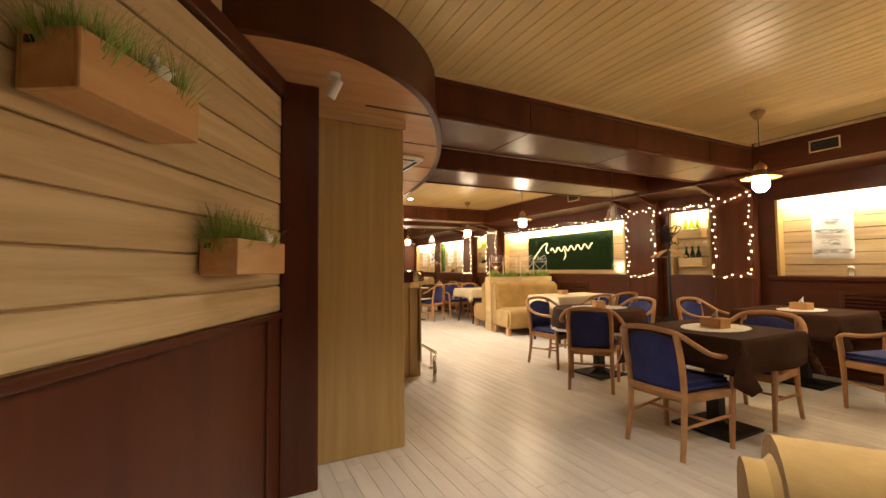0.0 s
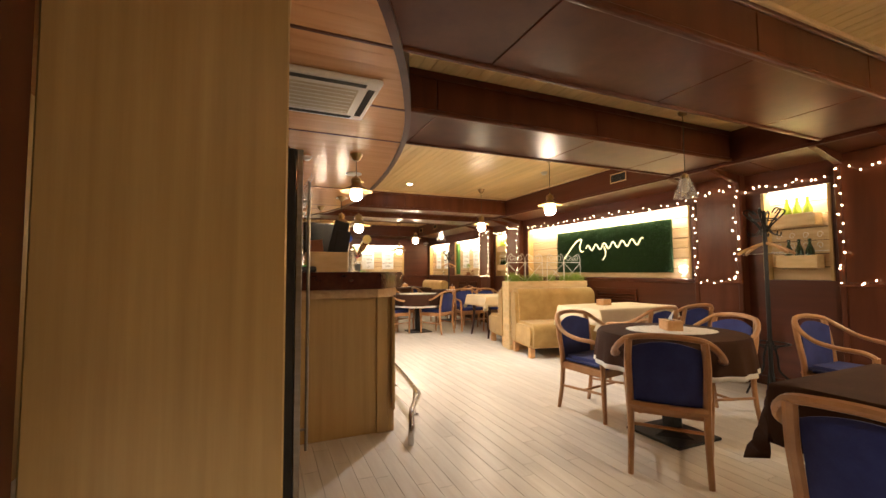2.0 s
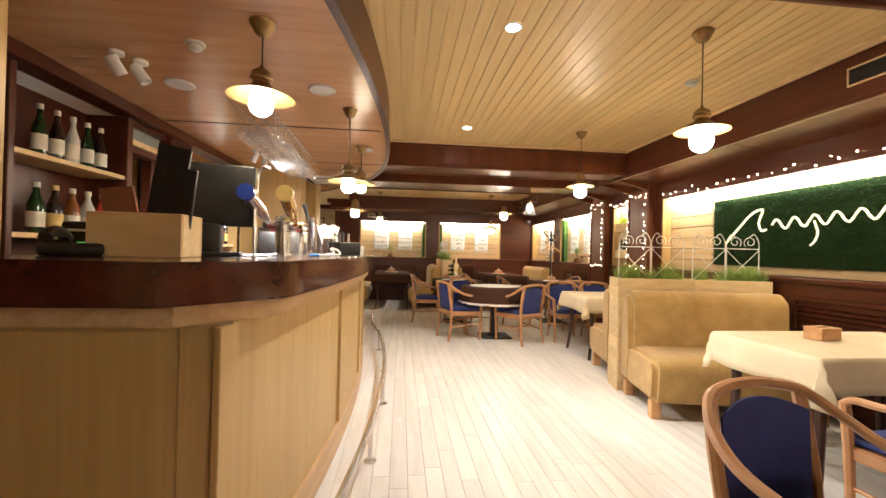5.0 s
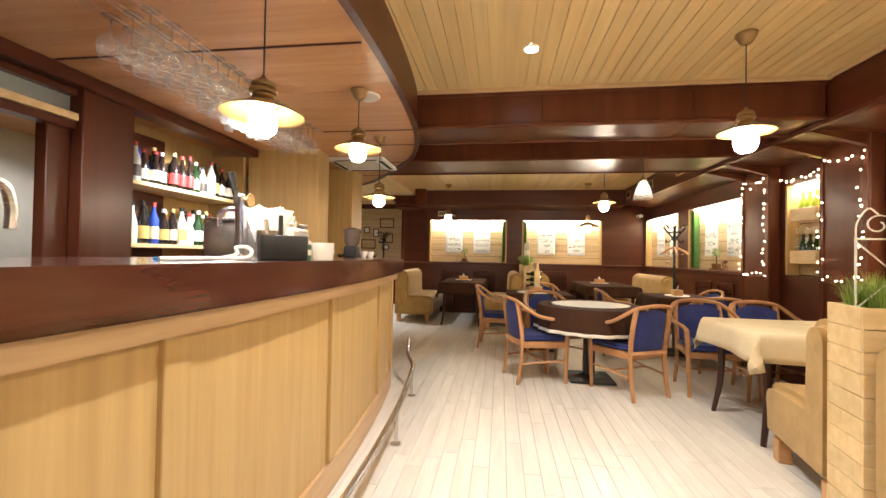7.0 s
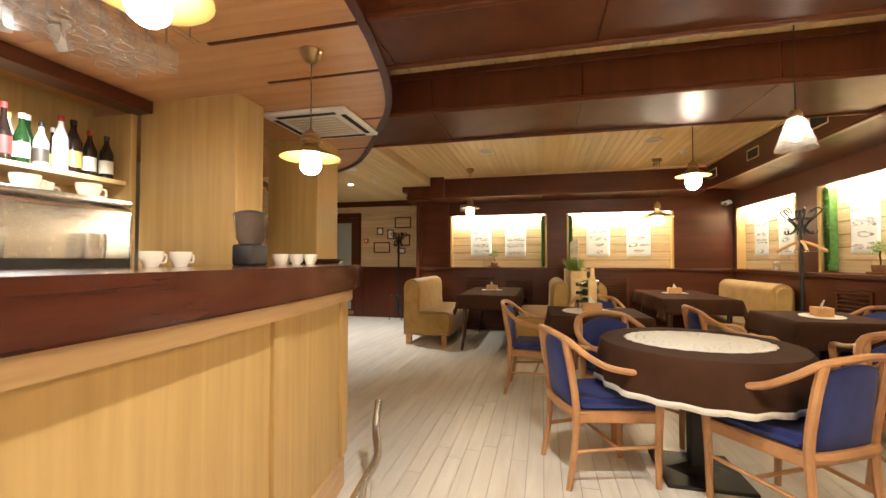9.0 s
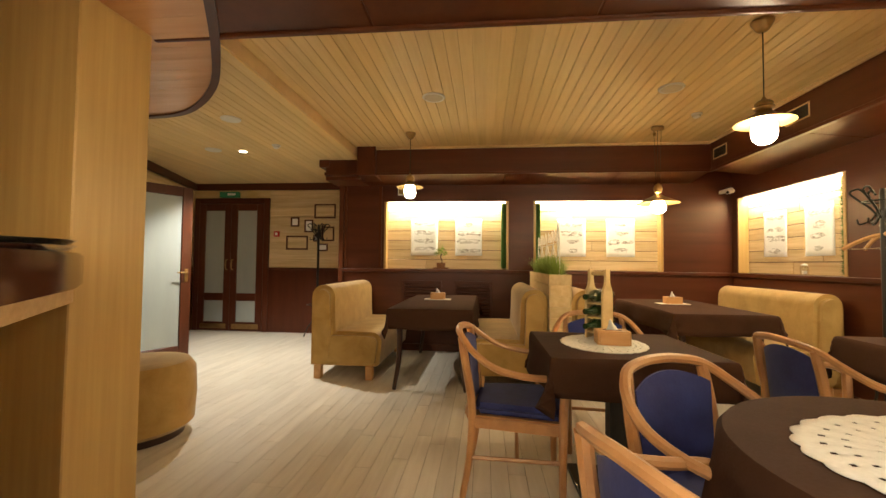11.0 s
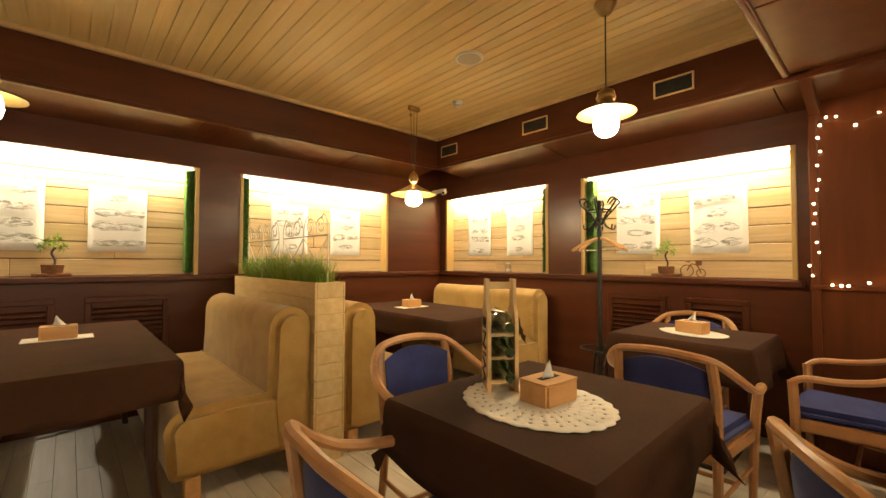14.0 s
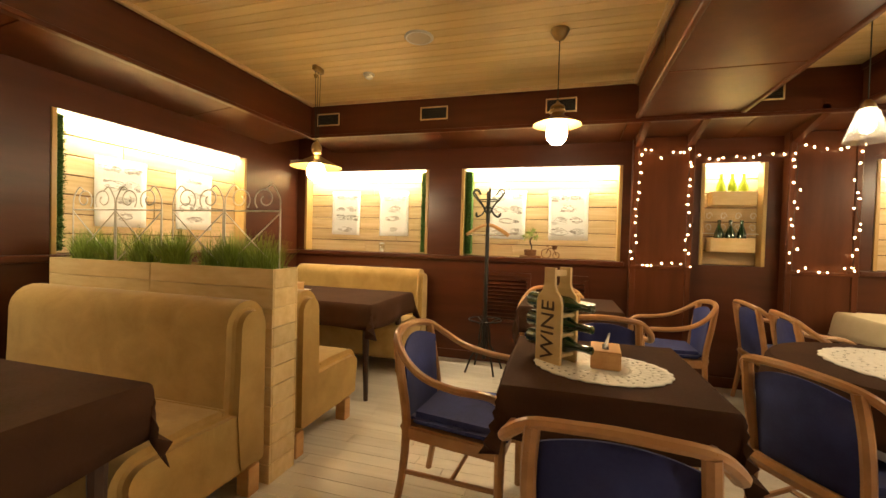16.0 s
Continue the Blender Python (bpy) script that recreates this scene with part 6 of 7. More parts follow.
# ---- slanted wall boxes ----
def wall_box(s, z, L, seed):
    root = thing("wall_planter", SLANT @ Matrix.Translation((s, -0.0045, z)), "pine wall box planted with long artificial grass and a bird ornament", "planter", "wall planters")
    part("front", B(0, -0.145, 0, L, -0.132, 0.135, 0.003, 1), BOX_WOOD, root, smooth=False)
    part("back", B(0, -0.013, 0, L, -0.001, 0.135, 0.003, 1), BOX_WOOD, root, smooth=False)
    part("bottom", B(0.0125, -0.1315, 0, L - 0.0125, -0.0135, 0.012, 0.002, 1), BOX_WOOD, root, smooth=False)
    for x in (0.0, L - 0.012):
        part("end_panel", B(x, -0.1315, 0, x + 0.012, -0.0135, 0.135, 0.002, 1), BOX_WOOD, root, smooth=False)
    # dark patch on the solid end panel, painted shade of a hole
    part("hole", B(-0.0015, -0.045, 0.10, -0.0005, -0.02, 0.118), OPENING_SHADE, root, smooth=False)
    ob = new("grass", grass(L - 0.03, 0.10, 0.22, 1500, seed))
    ob.parent = root
    ob.location = (L / 2, -0.072, 0.03)
    tagged(ob, "long green artificial grass", kind="stuff")
    bm = bmesh.new()
    bmesh.ops.create_uvsphere(bm, u_segments=14, v_segments=9, radius=0.022, matrix=Matrix.Translation((L * 0.62, -0.135, 0.15)) @ Matrix.Diagonal((1.5, 1, 1, 1)))
    bmesh.ops.create_uvsphere(bm, u_segments=12, v_segments=8, radius=0.014, matrix=Matrix.Translation((L * 0.62 - 0.03, -0.138, 0.172)))
    tube(bm, [(L * 0.62 + 0.025, -0.135, 0.155), (L * 0.62 + 0.06, -0.13, 0.175)], 0.006, 6)
    ob = part("bird_ornament", bm, WHITE_IRON, None, "small white bird ornament in a wall planter", root.matrix_basis.copy())
    tagged(ob, category="ornament", group="bird ornaments")


wall_box(-0.70, 1.165, 0.40, 11)
wall_box(-1.33, 1.575, 0.40, 12)


# ---- wine cooler ----
RED = material("cooler_glow", (1.0, 0.22, 0.05), 0.4, emit=1.6)
SMOKE = material("smoked_glass", (0.012, 0.008, 0.007), 0.05, colour2=(0.016, 0.010, 0.008), scale=(3, 3, 3), coat=0.6)
COOLER_STEEL = material("dull_cooler_steel", (0.26, 0.235, 0.20), 0.36, metal=1.0, colour2=(0.34, 0.31, 0.27), scale=(3, 3, 40))
cool = thing("wine_cooler", pose(0.03, 0, 0), "tall black wine cooler with steel frame and glass door", "wine cooler")
for x0, y0, z0, x1, y1, z1 in ((0.34, 2.94, 0.0, 0.95, 2.96, 1.74), (0.34, 3.64, 0.0, 0.95, 3.66, 1.74), (0.34, 2.961, 1.70, 0.95, 3.639, 1.74), (0.34, 2.961, 0.0, 0.95, 3.639, 0.10), (0.34, 2.961, 0.101, 0.36, 3.639, 1.699)):
    part("body", B(x0, y0, z0, x1, y1, z1, 0.003, 1), BLACK, cool, "black cabinet panel", smooth=False)
door = part("door", B(0.951, 2.94, 0.06, 0.982, 2.985, 1.74, 0.004, 1), COOLER_STEEL, cool, "steel framed glass door", smooth=False)
for y0, y1, z0, z1 in ((3.615, 3.66, 0.06, 1.74), (2.9855, 3.6145, 1.69, 1.74), (2.9855, 3.6145, 0.06, 0.12)):
    part("door_frame", B(0.951, y0, z0, 0.982, y1, z1, 0.004, 1), COOLER_STEEL, door, smooth=False)
pane = part("pane", B(0.962, 2.986, 0.121, 0.968, 3.614, 1.689), SMOKED, door, smooth=False)
part("handle", tube(bmesh.new(), [(1.015, 3.0, 0.30), (1.015, 3.0, 1.60)], 0.008, 10), COOLER_STEEL, door, "long steel handle")
for z in (0.4, 1.5):
    part("bracket", tube(bmesh.new(), [(0.98, 3.0, z), (1.015, 3.0, z)], 0.006, 8), COOLER_STEEL, door)
for i in range(11):
    z = 0.16 + i * 0.135
    part("shelf_board", B(0.40, 2.97, z, 0.905, 3.63, z + 0.014, 0.002, 1), BOX_WOOD, cool, "wooden bottle shelf", smooth=False)
    part("shelf_front", B(0.906, 2.97, z - 0.012, 0.928, 3.63, z + 0.026, 0.004, 2), BOX_WOOD, cool, "rounded wooden shelf front", smooth=False)
    for j in range(6):
        bm = lathe(bmesh.new(), WINEPROF, 12)
        b = part("wine_bottle", bm, BOTTLE_GREEN, None, "dark wine bottle lying in the cooler", pose(0.61, 3.03 + 0.108 * j, z + 0.0525, 0, 90, 0))
        tagged(b, category="bottle", group="cooler bottles")
part("glow_strip", B(0.45, 3.10, 1.685, 0.90, 3.60, 1.699), RED, cool, "red orange interior light", smooth=False)
lamp("cooler_light", "AREA", pose(0.73, 3.30, 1.67), 1.2, (1.0, 0.26, 0.07), 0.4)
lamp("cooler_light", "AREA", look((0.945, 3.3, 1.675), (0.82, 3.3, 0.9)), 3.0, (1.0, 0.26, 0.07), 0.5, 0.012)
for i in range(9):
    part("indicator", B(0.925, 3.05 + 0.06 * i, 1.63, 0.935, 3.08 + 0.06 * i, 1.645), material("orange_led", (1.0, 0.30, 0.04), 0.4, emit=8.0) if i == 0 else bpy.data.materials["orange_led"], cool, "glowing orange light", smooth=False)
for i in range(5):
    b = part("wine_bottle", lathe(bmesh.new(), WINEPROF, 12), (AMBER, BOTTLE_GREEN)[i % 2], None, "wine bottle lying on top of the cooler", pose(0.65, 3.10 + 0.12 * i, 1.778, 0, 90, 0))
    tagged(b, category="bottle", group="cooler top bottles")


# ---- bar things ----
BT = 1.1505
pos = thing("till_monitor", pose(1.33, 4.62, BT, 0, 0, 15), "black till monitor seen from behind on its stand", "monitor")
part("screen", B(-0.19, -0.03, 0.14, 0.19, 0.02, 0.43, 0.012, 3), BLACK, pos)
part("stand", B(-0.05, -0.05, 0.0, 0.05, 0.05, 0.15, 0.01, 2), BLACK, pos)
part("base", B(-0.13, -0.1, 0.0, 0.13, 0.1, 0.02, 0.006, 2), BLACK, pos)
part("side_reader", B(-0.215, -0.02, 0.2, -0.1905, 0.0, 0.28, 0.004, 1), BLACK, pos)
mb = thing("menu_box", pose(1.29, 4.22, BT, 0, 0, 4), "pine box holding menus and folders on the bar", "box")
for x0, y0, x1, y1 in ((-0.15, -0.09, 0.15, -0.078), (-0.15, 0.078, 0.15, 0.09), (-0.15, -0.0775, -0.138, 0.0775), (0.138, -0.0775, 0.15, 0.0775)):
    part("side", B(x0, y0, 0, x1, y1, 0.155, 0.003, 1), PALE_WOOD, mb, smooth=False)
part("bottom", B(-0.137, -0.077, 0, 0.137, 0.077, 0.01), PALE_WOOD, mb, smooth=False)
for dx, tz, h, mat in ((0.03, 12, 0.40, BLACK), (0.08, 9, 0.32, BLACK), (-0.06, -8, 0.24, material("brown_menu", (0.20, 0.07, 0.03), 0.6, colour2=(0.26, 0.10, 0.045), scale=(20, 20, 20)))):
    ob = part("menu_folder", B(-0.055, -0.008, 0.0, 0.055, 0.008, h, 0.003, 1), mat, None, "upright menu folder standing in a box", pose(1.29 + dx, 4.22, BT + 0.012, 8, tz, 4), smooth=False)
    tagged(ob, category="menu", group="menus")
pr = thing("receipt_printer", pose(0.98, 4.42, BT, 0, 0, 5), "black receipt printer on the bar", "printer")
part("body", B(-0.08, -0.08, 0, 0.08, 0.08, 0.13, 0.012, 3), BLACK, pr)
part("paper_slot", B(-0.06, -0.082, 0.09, 0.06, -0.0805, 0.1), PAPER, pr, smooth=False)
ph = thing("telephone", pose(1.10, 4.16, BT, 0, 0, 20), "black desk telephone on the bar", "telephone")
part("body", B(-0.09, -0.08, 0, 0.09, 0.08, 0.045, 0.015, 3), BLACK, ph)
part("handset", tube(bmesh.new(), smooth_path([(-0.06, 0.09, 0.06), (-0.06, 0.04, 0.08), (-0.06, -0.04, 0.08), (-0.06, -0.09, 0.06)], 4), 0.02, 8), BLACK, ph)
part("display", B(0.0, -0.02, 0.0455, 0.07, 0.05, 0.049), material("phone_display", (0.15, 0.6, 0.1), 0.4, emit=0.6), ph, "small green lit display", smooth=False)

tap = thing("beer_tap", pose(1.50, 5.98, BT), "chrome beer tap tower on the bar", "beer tap")
part("column", lathe(bmesh.new(), [(0.045, 0), (0.045, 0.012), (0.03, 0.02), (0.03, 0.24), (0.036, 0.25), (0.036, 0.29), (0.0, 0.30)], 20), STEEL, tap)
part("spout", tube(bmesh.new(), smooth_path([(0.02, 0, 0.22), (-0.06, 0, 0.23), (-0.11, 0, 0.21), (-0.115, 0, 0.15)], 4), 0.012, 8), STEEL, tap)
part("badge", tube(bmesh.new(), [(0.03, 0, 0.27), (0.045, 0, 0.27)], 0.032, 20), BRASS, tap, "round brass badge")
part("handle", tube(bmesh.new(), [(-0.03, 0, 0.28), (-0.06, 0.0, 0.40)], lambda t: 0.010 + 0.012 * t, 8), BLACK, tap)
tower = thing("beer_tower", pose(1.60, 4.84, BT), "chrome beer tower with two bottle-shaped tap handles on the bar", "beer tap")
part("column", lathe(bmesh.new(), [(0.06, 0), (0.06, 0.012), (0.035, 0.02), (0.035, 0.17), (0.045, 0.18), (0.045, 0.21), (0.0, 0.22)], 24), STEEL, tower)
part("crossbar", tube(bmesh.new(), [(-0.10, 0.0, 0.165), (0.10, 0.0, 0.165)], 0.022, 14), STEEL, tower)
GOLDM = material("gold_handle", (0.62, 0.45, 0.14), 0.25, metal=0.9, colour2=(0.72, 0.56, 0.22), scale=(9, 9, 9))
for s, badge, text in ((1, GOLDL, "round yellow badge"), (-1, BLUEB, "round blue badge")):
    x = 0.065 * s
    part("spout", tube(bmesh.new(), smooth_path([(x, 0.02, 0.165), (x, 0.09, 0.165), (x, 0.11, 0.12), (x, 0.11, 0.07)], 4), 0.011, 8), STEEL, tower)
    axis = [Vector((x, -0.02, 0.17)), Vector((x + 0.02 * s, -0.30, 0.29))]
    part("stopper", tube(bmesh.new(), [axis[0] + Vector((0, 0.06, -0.026)), axis[0]], 0.016, 10), REDL, tower, "red collar")
    hd = part("tap_handle", tube(bmesh.new(), [axis[0].lerp(axis[1], t) for t in (0.0, 0.12, 0.3, 0.45, 0.9, 1.0)], lambda t: (0.012, 0.015, 0.024, 0.031, 0.031, 0.022)[min(5, int(t * 5.01))], 16), GOLDM if s > 0 else STEEL, tower, "bottle-shaped handle")
    part("badge", tube(bmesh.new(), [axis[1] + Vector((0, 0.012, 0.0)), axis[1] + Vector((0, -0.012, 0.004))], 0.038, 24), badge, hd, text)
hk = thing("hook_stand", pose(1.53, 4.62, BT), "slim chrome stand with a curved hook on a round foot", "stand")
part("foot", lathe(bmesh.new(), [(0.075, 0.0), (0.075, 0.006), (0.012, 0.012)], 24), STEEL, hk)
part("hook", tube(bmesh.new(), smooth_path([(0, 0, 0.01), (0, 0, 0.2), (0.01, 0, 0.38), (0.03, 0, 0.42), (0.06, 0, 0.42)], 5), 0.009, 8), STEEL, hk)
cof = thing("coffee_machine", pose(1.12, 6.75, BT - 0.13), "chrome espresso machine with cups on top behind the bar", "coffee machine")
part("body", B(-0.2, -0.30, 0.0, 0.2, 0.30, 0.34, 0.03, 4), STEEL, cof)
part("front_panel", B(0.2005, -0.27, 0.05, 0.212, 0.27, 0.16, 0.004, 1), BLACK, cof, smooth=False)
part("top_tray", B(-0.19, -0.29, 0.3405, 0.19, 0.29, 0.365, 0.006, 2), STEEL, cof)
for yy in (-0.13, 0.13):
    part("group_head", lathe(bmesh.new(), [(0.035, 0.16), (0.04, 0.2), (0.04, 0.24)], 16, 0.22, yy), STEEL, cof)
CUP = material("cup_glaze", (0.78, 0.76, 0.72), 0.15, colour2=(0.84, 0.82, 0.78), scale=(9, 9, 9))


def cup(x, y, z, r=0.038, h=0.055):
    root = thing("cup", pose(x, y, z), "white glazed coffee cup", "cup", "coffee cups")
    part("bowl", lathe(bmesh.new(), [(0.0, 0.0), (r * 0.55, 0.0), (r * 0.6, 0.004), (r * 0.95, h * 0.6), (r, h), (r * 0.94, h), (r * 0.88, h * 0.6), (r * 0.5, 0.008), (0.0, 0.007)], 16), CUP, root)
    part("handle", tube(bmesh.new(), smooth_path([(0.0, r * 0.9, h * 0.8), (0.0, r * 1.5, h * 0.75), (0.0, r * 1.45, h * 0.3), (0.0, r * 0.75, h * 0.3)], 3), 0.004, 5), CUP, root)


for x, y in ((1.05, 6.55), (1.15, 6.62), (1.05, 6.72), (1.18, 6.8), (1.08, 6.9), (1.2, 6.97)):
    cup(x, y, BT - 0.13 + 0.3655)
for x, y in ((1.42, 7.02), (1.44, 7.12), (1.42, 7.74), (1.46, 7.83), (1.38, 7.84), (1.50, 7.90)):
    cup(x, y, BT)
pot = thing("white_pot", pose(1.86, 6.075, BT) @ Matrix.Diagonal((0.72, 0.72, 0.72, 1)), "white ceramic pot on the bar", "pot")
part("bowl", lathe(bmesh.new(), [(0.0, 0.0), (0.06, 0.0), (0.065, 0.01), (0.072, 0.11), (0.068, 0.11), (0.06, 0.012), (0.0, 0.01)], 20), CUP, pot)
gr = thing("coffee_grinder", pose(1.50, 7.42, BT) @ Matrix.Diagonal((0.84, 0.84, 0.84, 1)), "coffee grinder with a smoked bean hopper on the bar", "coffee grinder")
part("body", B(-0.06, -0.07, 0.0, 0.06, 0.07, 0.11, 0.015, 3), BLACK, gr)
part("hopper", lathe(bmesh.new(), [(0.05, 0.105), (0.07, 0.14), (0.085, 0.27), (0.078, 0.272), (0.0, 0.265)], 20), material("smoked_hopper", (0.10, 0.075, 0.06), 0.1, colour2=(0.13, 0.10, 0.08), scale=(9, 9, 9), coat=0.5), gr, "smoked plastic hopper")
part("lid", lathe(bmesh.new(), [(0.0, 0.29), (0.03, 0.288), (0.08, 0.273)], 20, close=False), BLACK, gr)
tray = thing("serving_tray", pose(1.19, 8.42, BT), "round steel serving trays stacked on the bar end", "tray")
for i in range(2):
    part("tray_disc", lathe(bmesh.new(), [(0.0, 0.001 + 0.016 * i), (0.20, 0.001 + 0.016 * i), (0.225, 0.015 + 0.016 * i), (0.222, 0.016 + 0.016 * i), (0.198, 0.004 + 0.016 * i), (0.0, 0.004 + 0.016 * i)], 36), STEEL, tray)
ob = part("cleaning_cloth", B(-0.06, -0.09, 0.0, 0.06, 0.09, 0.010, 0.004, 2), material("blue_cloth", (0.04, 0.22, 0.62), 0.9, colour2=(0.06, 0.30, 0.72), scale=(20, 20, 20), bump=0.3), None, "folded bright blue cleaning cloth on the bar", pose(1.66, 5.46, BT, 0, 0, 12))
tagged(ob, category="cloth")
ob = part("cable", tube(bmesh.new(), smooth_path([(1.70, 5.30, BT + 0.006), (1.76, 5.42, BT + 0.007), (1.72, 5.52, BT + 0.006), (1.78, 5.60, BT + 0.010), (1.76, 5.66, BT + 0.035), (1.72, 5.68, BT + 0.05), (1.71, 5.64, BT + 0.045), (1.74, 5.60, BT + 0.022), (1.69, 5.58, BT + 0.006)], 6), 0.007, 8), WHITE, None, "white coiled cable lying on the bar")
tagged(ob, category="cable")
bx = thing("utensil_caddy", pose(1.79, 5.83, BT, 0, 0, 38), "black box caddy on the bar with tools standing in it", "caddy")
part("body", B(-0.09, -0.075, 0.0, 0.09, 0.075, 0.10, 0.008, 2), BLACK, bx)
part("inset", B(0.091, -0.03, 0.02, 0.093, 0.03, 0.085, 0.001, 1), SPEAK, bx, "pale slotted panel", smooth=False)
for i in range(3):
    part("utensil", tube(bmesh.new(), [(-0.05 + 0.05 * i, 0.05, 0.09), (-0.06 + 0.06 * i, 0.06, 0.17 + 0.02 * (i % 2))], 0.010, 8), (STEEL, BLACK)[i % 2], bx)
nh = thing("napkin_holder", pose(1.63, 5.99, BT, 0, 0, 30), "steel holder with a fan of white paper napkins on the bar", "napkin holder")
part("cup", lathe(bmesh.new(), [(0.0, 0.0), (0.05, 0.0), (0.055, 0.01), (0.06, 0.13), (0.056, 0.13), (0.05, 0.012), (0.0, 0.01)], 20), STEEL, nh)
for i in range(7):
    t = -0.5 + i / 6
    bm = bmesh.new()
    lo = [bm.verts.new((u * 0.035 + t * 0.02, t * 0.03 + 0.004 * math.sin(9 * u), 0.05)) for u in (-1, -0.4, 0.3, 1)]
    hi = [bm.verts.new((u * 0.075 + t * 0.07, t * 0.06 + 0.012 * math.sin(7 * u + i), 0.23 + 0.02 * math.cos(5 * u + i))) for u in (-1, -0.4, 0.3, 1)]
    for k in range(3):
        bm.faces.new((lo[k], lo[k + 1], hi[k + 1], hi[k]))
    solid(part("napkin", bm, PAPER, nh, "white paper napkin"), 0.0015)
sh = thing("cocktail_shaker", pose(1.55, 6.16, BT), "steel cocktail shaker on the bar", "shaker")
part("body", lathe(bmesh.new(), [(0.0, 0.0), (0.034, 0.0), (0.045, 0.16), (0.046, 0.165), (0.04, 0.20), (0.024, 0.225), (0.024, 0.255), (0.0, 0.262)], 20), STEEL, sh)
gb = thing("tea_tin", pose(1.81, 5.975, BT, 0, 0, 20), "small dark green tin with a pale label on the bar", "tin")
part("body", lathe(bmesh.new(), [(0.0, 0.0), (0.034, 0.0), (0.035, 0.004), (0.035, 0.068), (0.0, 0.07)], 20), material("green_tin", (0.012, 0.09, 0.05), 0.35, colour2=(0.018, 0.12, 0.065), scale=(9, 9, 9)), gb)
part("label_band", lathe(bmesh.new(), [(0.0356, 0.02), (0.0356, 0.045)], 20, close=False), CREAML, gb, "pale label")
part("lid", lathe(bmesh.new(), [(0.036, 0.066), (0.036, 0.082), (0.033, 0.085), (0.0, 0.086)], 20, close=False), STEEL, gb, "steel lid")

# bottles on the back bar
rnd = random.Random(8)
DARKB = material("dark_bottle_glass", (0.014, 0.009, 0.007), 0.07, colour2=(0.02, 0.012, 0.009), scale=(5, 5, 5), coat=0.5)
REDB = material("red_bottle_glass", (0.45, 0.03, 0.015), 0.08, colour2=(0.55, 0.05, 0.02), scale=(5, 5, 5), coat=0.5)
kinds = ((BOTTLE_GREEN, CREAML, "green liqueur bottle with a pale label"), (CLEARB, CREAML, "clear spirit bottle with a pale label"), (AMBER, CREAML, "amber whisky bottle with a cream label"), (BOTTLE_GREEN, CREAML, "green liqueur bottle with a pale label"), (CLEARB, CREAML, "clear spirit bottle with a pale label"), (BLUEB, CREAML, "blue gin bottle with a pale label"), (DARKB, CREAML, "dark bottle with a pale label"),
         (AMBER, DARKL, "amber bottle with a dark label"), (CLEARB, DARKL, "clear spirit bottle with a dark label"), (DARKB, REDL, "dark bottle with a red label"), (DARKB, GOLDL, "dark bottle with a gold label"), (CLEARB, GOLDL, "clear bottle with a gold label"))
for k, (mat, lab, text) in enumerate(((REDB, GOLDL, "red aperitif bottle with an orange label"), (CLEARB, CREAML, "clear spirit bottle with a pale label"), (AMBER, CREAML, "amber whisky bottle with a cream label"), (DARKB, GOLDL, "dark bottle with a gold label"), (BOTTLE_GREEN, CREAML, "green liqueur bottle with a pale label"))):
    bottle(0.14, 5.69 - 0.13 * k, 1.2485, 0.29, 0.042, mat, text, lab, 0.35, group="side shelf bottles")
    bottle(0.14, 5.66 - 0.12 * k, 1.6885, 0.30, 0.037, (DARKB, BOTTLE_GREEN, CLEARB)[k % 3], "bottle standing on the upper side shelf", CREAML, 0.4, group="side shelf bottles")
for z in (1.6805, 1.2305):
    y = 6.72
    while y < 7.88:
        mat, lab, text = kinds[rnd.randrange(len(kinds))]
        r = rnd.uniform(0.032, 0.043)
        bottle(0.07 + rnd.uniform(-0.02, 0.02), y + r, z, rnd.uniform(0.25, 0.32), r, mat, text, lab, rnd.uniform(0.3, 0.45), (BLACK, GOLDL, BLACK, REDL, WHITE)[rnd.randrange(5)])
        y += 2 * r + rnd.uniform(0.008, 0.022)
    y = 6.74
    while y < 7.86:
        mat, lab, text = kinds[rnd.randrange(len(kinds))]
        r = rnd.uniform(0.032, 0.043)
        bottle(-0.07 + rnd.uniform(-0.02, 0.02), y + r, z, rnd.uniform(0.27, 0.33), r, mat, text, lab, rnd.uniform(0.3, 0.45), (BLACK, GOLDL, BLACK, REDL, WHITE)[rnd.randrange(5)])
        y += 2 * r + rnd.uniform(0.02, 0.05)

# hanging glasses
rack = thing("glass_rack", ID, "steel rail rack hanging from the canopy with stemmed glasses", "glass rack")
WIRE_RAIL = material("thin_rail_steel", (0.30, 0.28, 0.25), 0.35, metal=1.0, colour2=(0.38, 0.36, 0.32), scale=(9, 9, 9))
for i in range(3):
    for d in (-0.016, 0.016):
        part("rail", tube(bmesh.new(), [(1.075 + 0.105 * i + d, 5.36, SZ - 0.05), (1.03 + 0.105 * i + d, 7.38, SZ - 0.05)], 0.0016, 5), WIRE_RAIL, rack)
for x, y in ((1.07, 5.40), (1.285, 5.40), (1.03, 7.34), (1.24, 7.34)):
    part("hanger_rod", tube(bmesh.new(), [(x, y, SZ - 0.05), (x, y, SZ - 0.002)], 0.003, 5), WIRE_RAIL, rack)
rnd = random.Random(19)
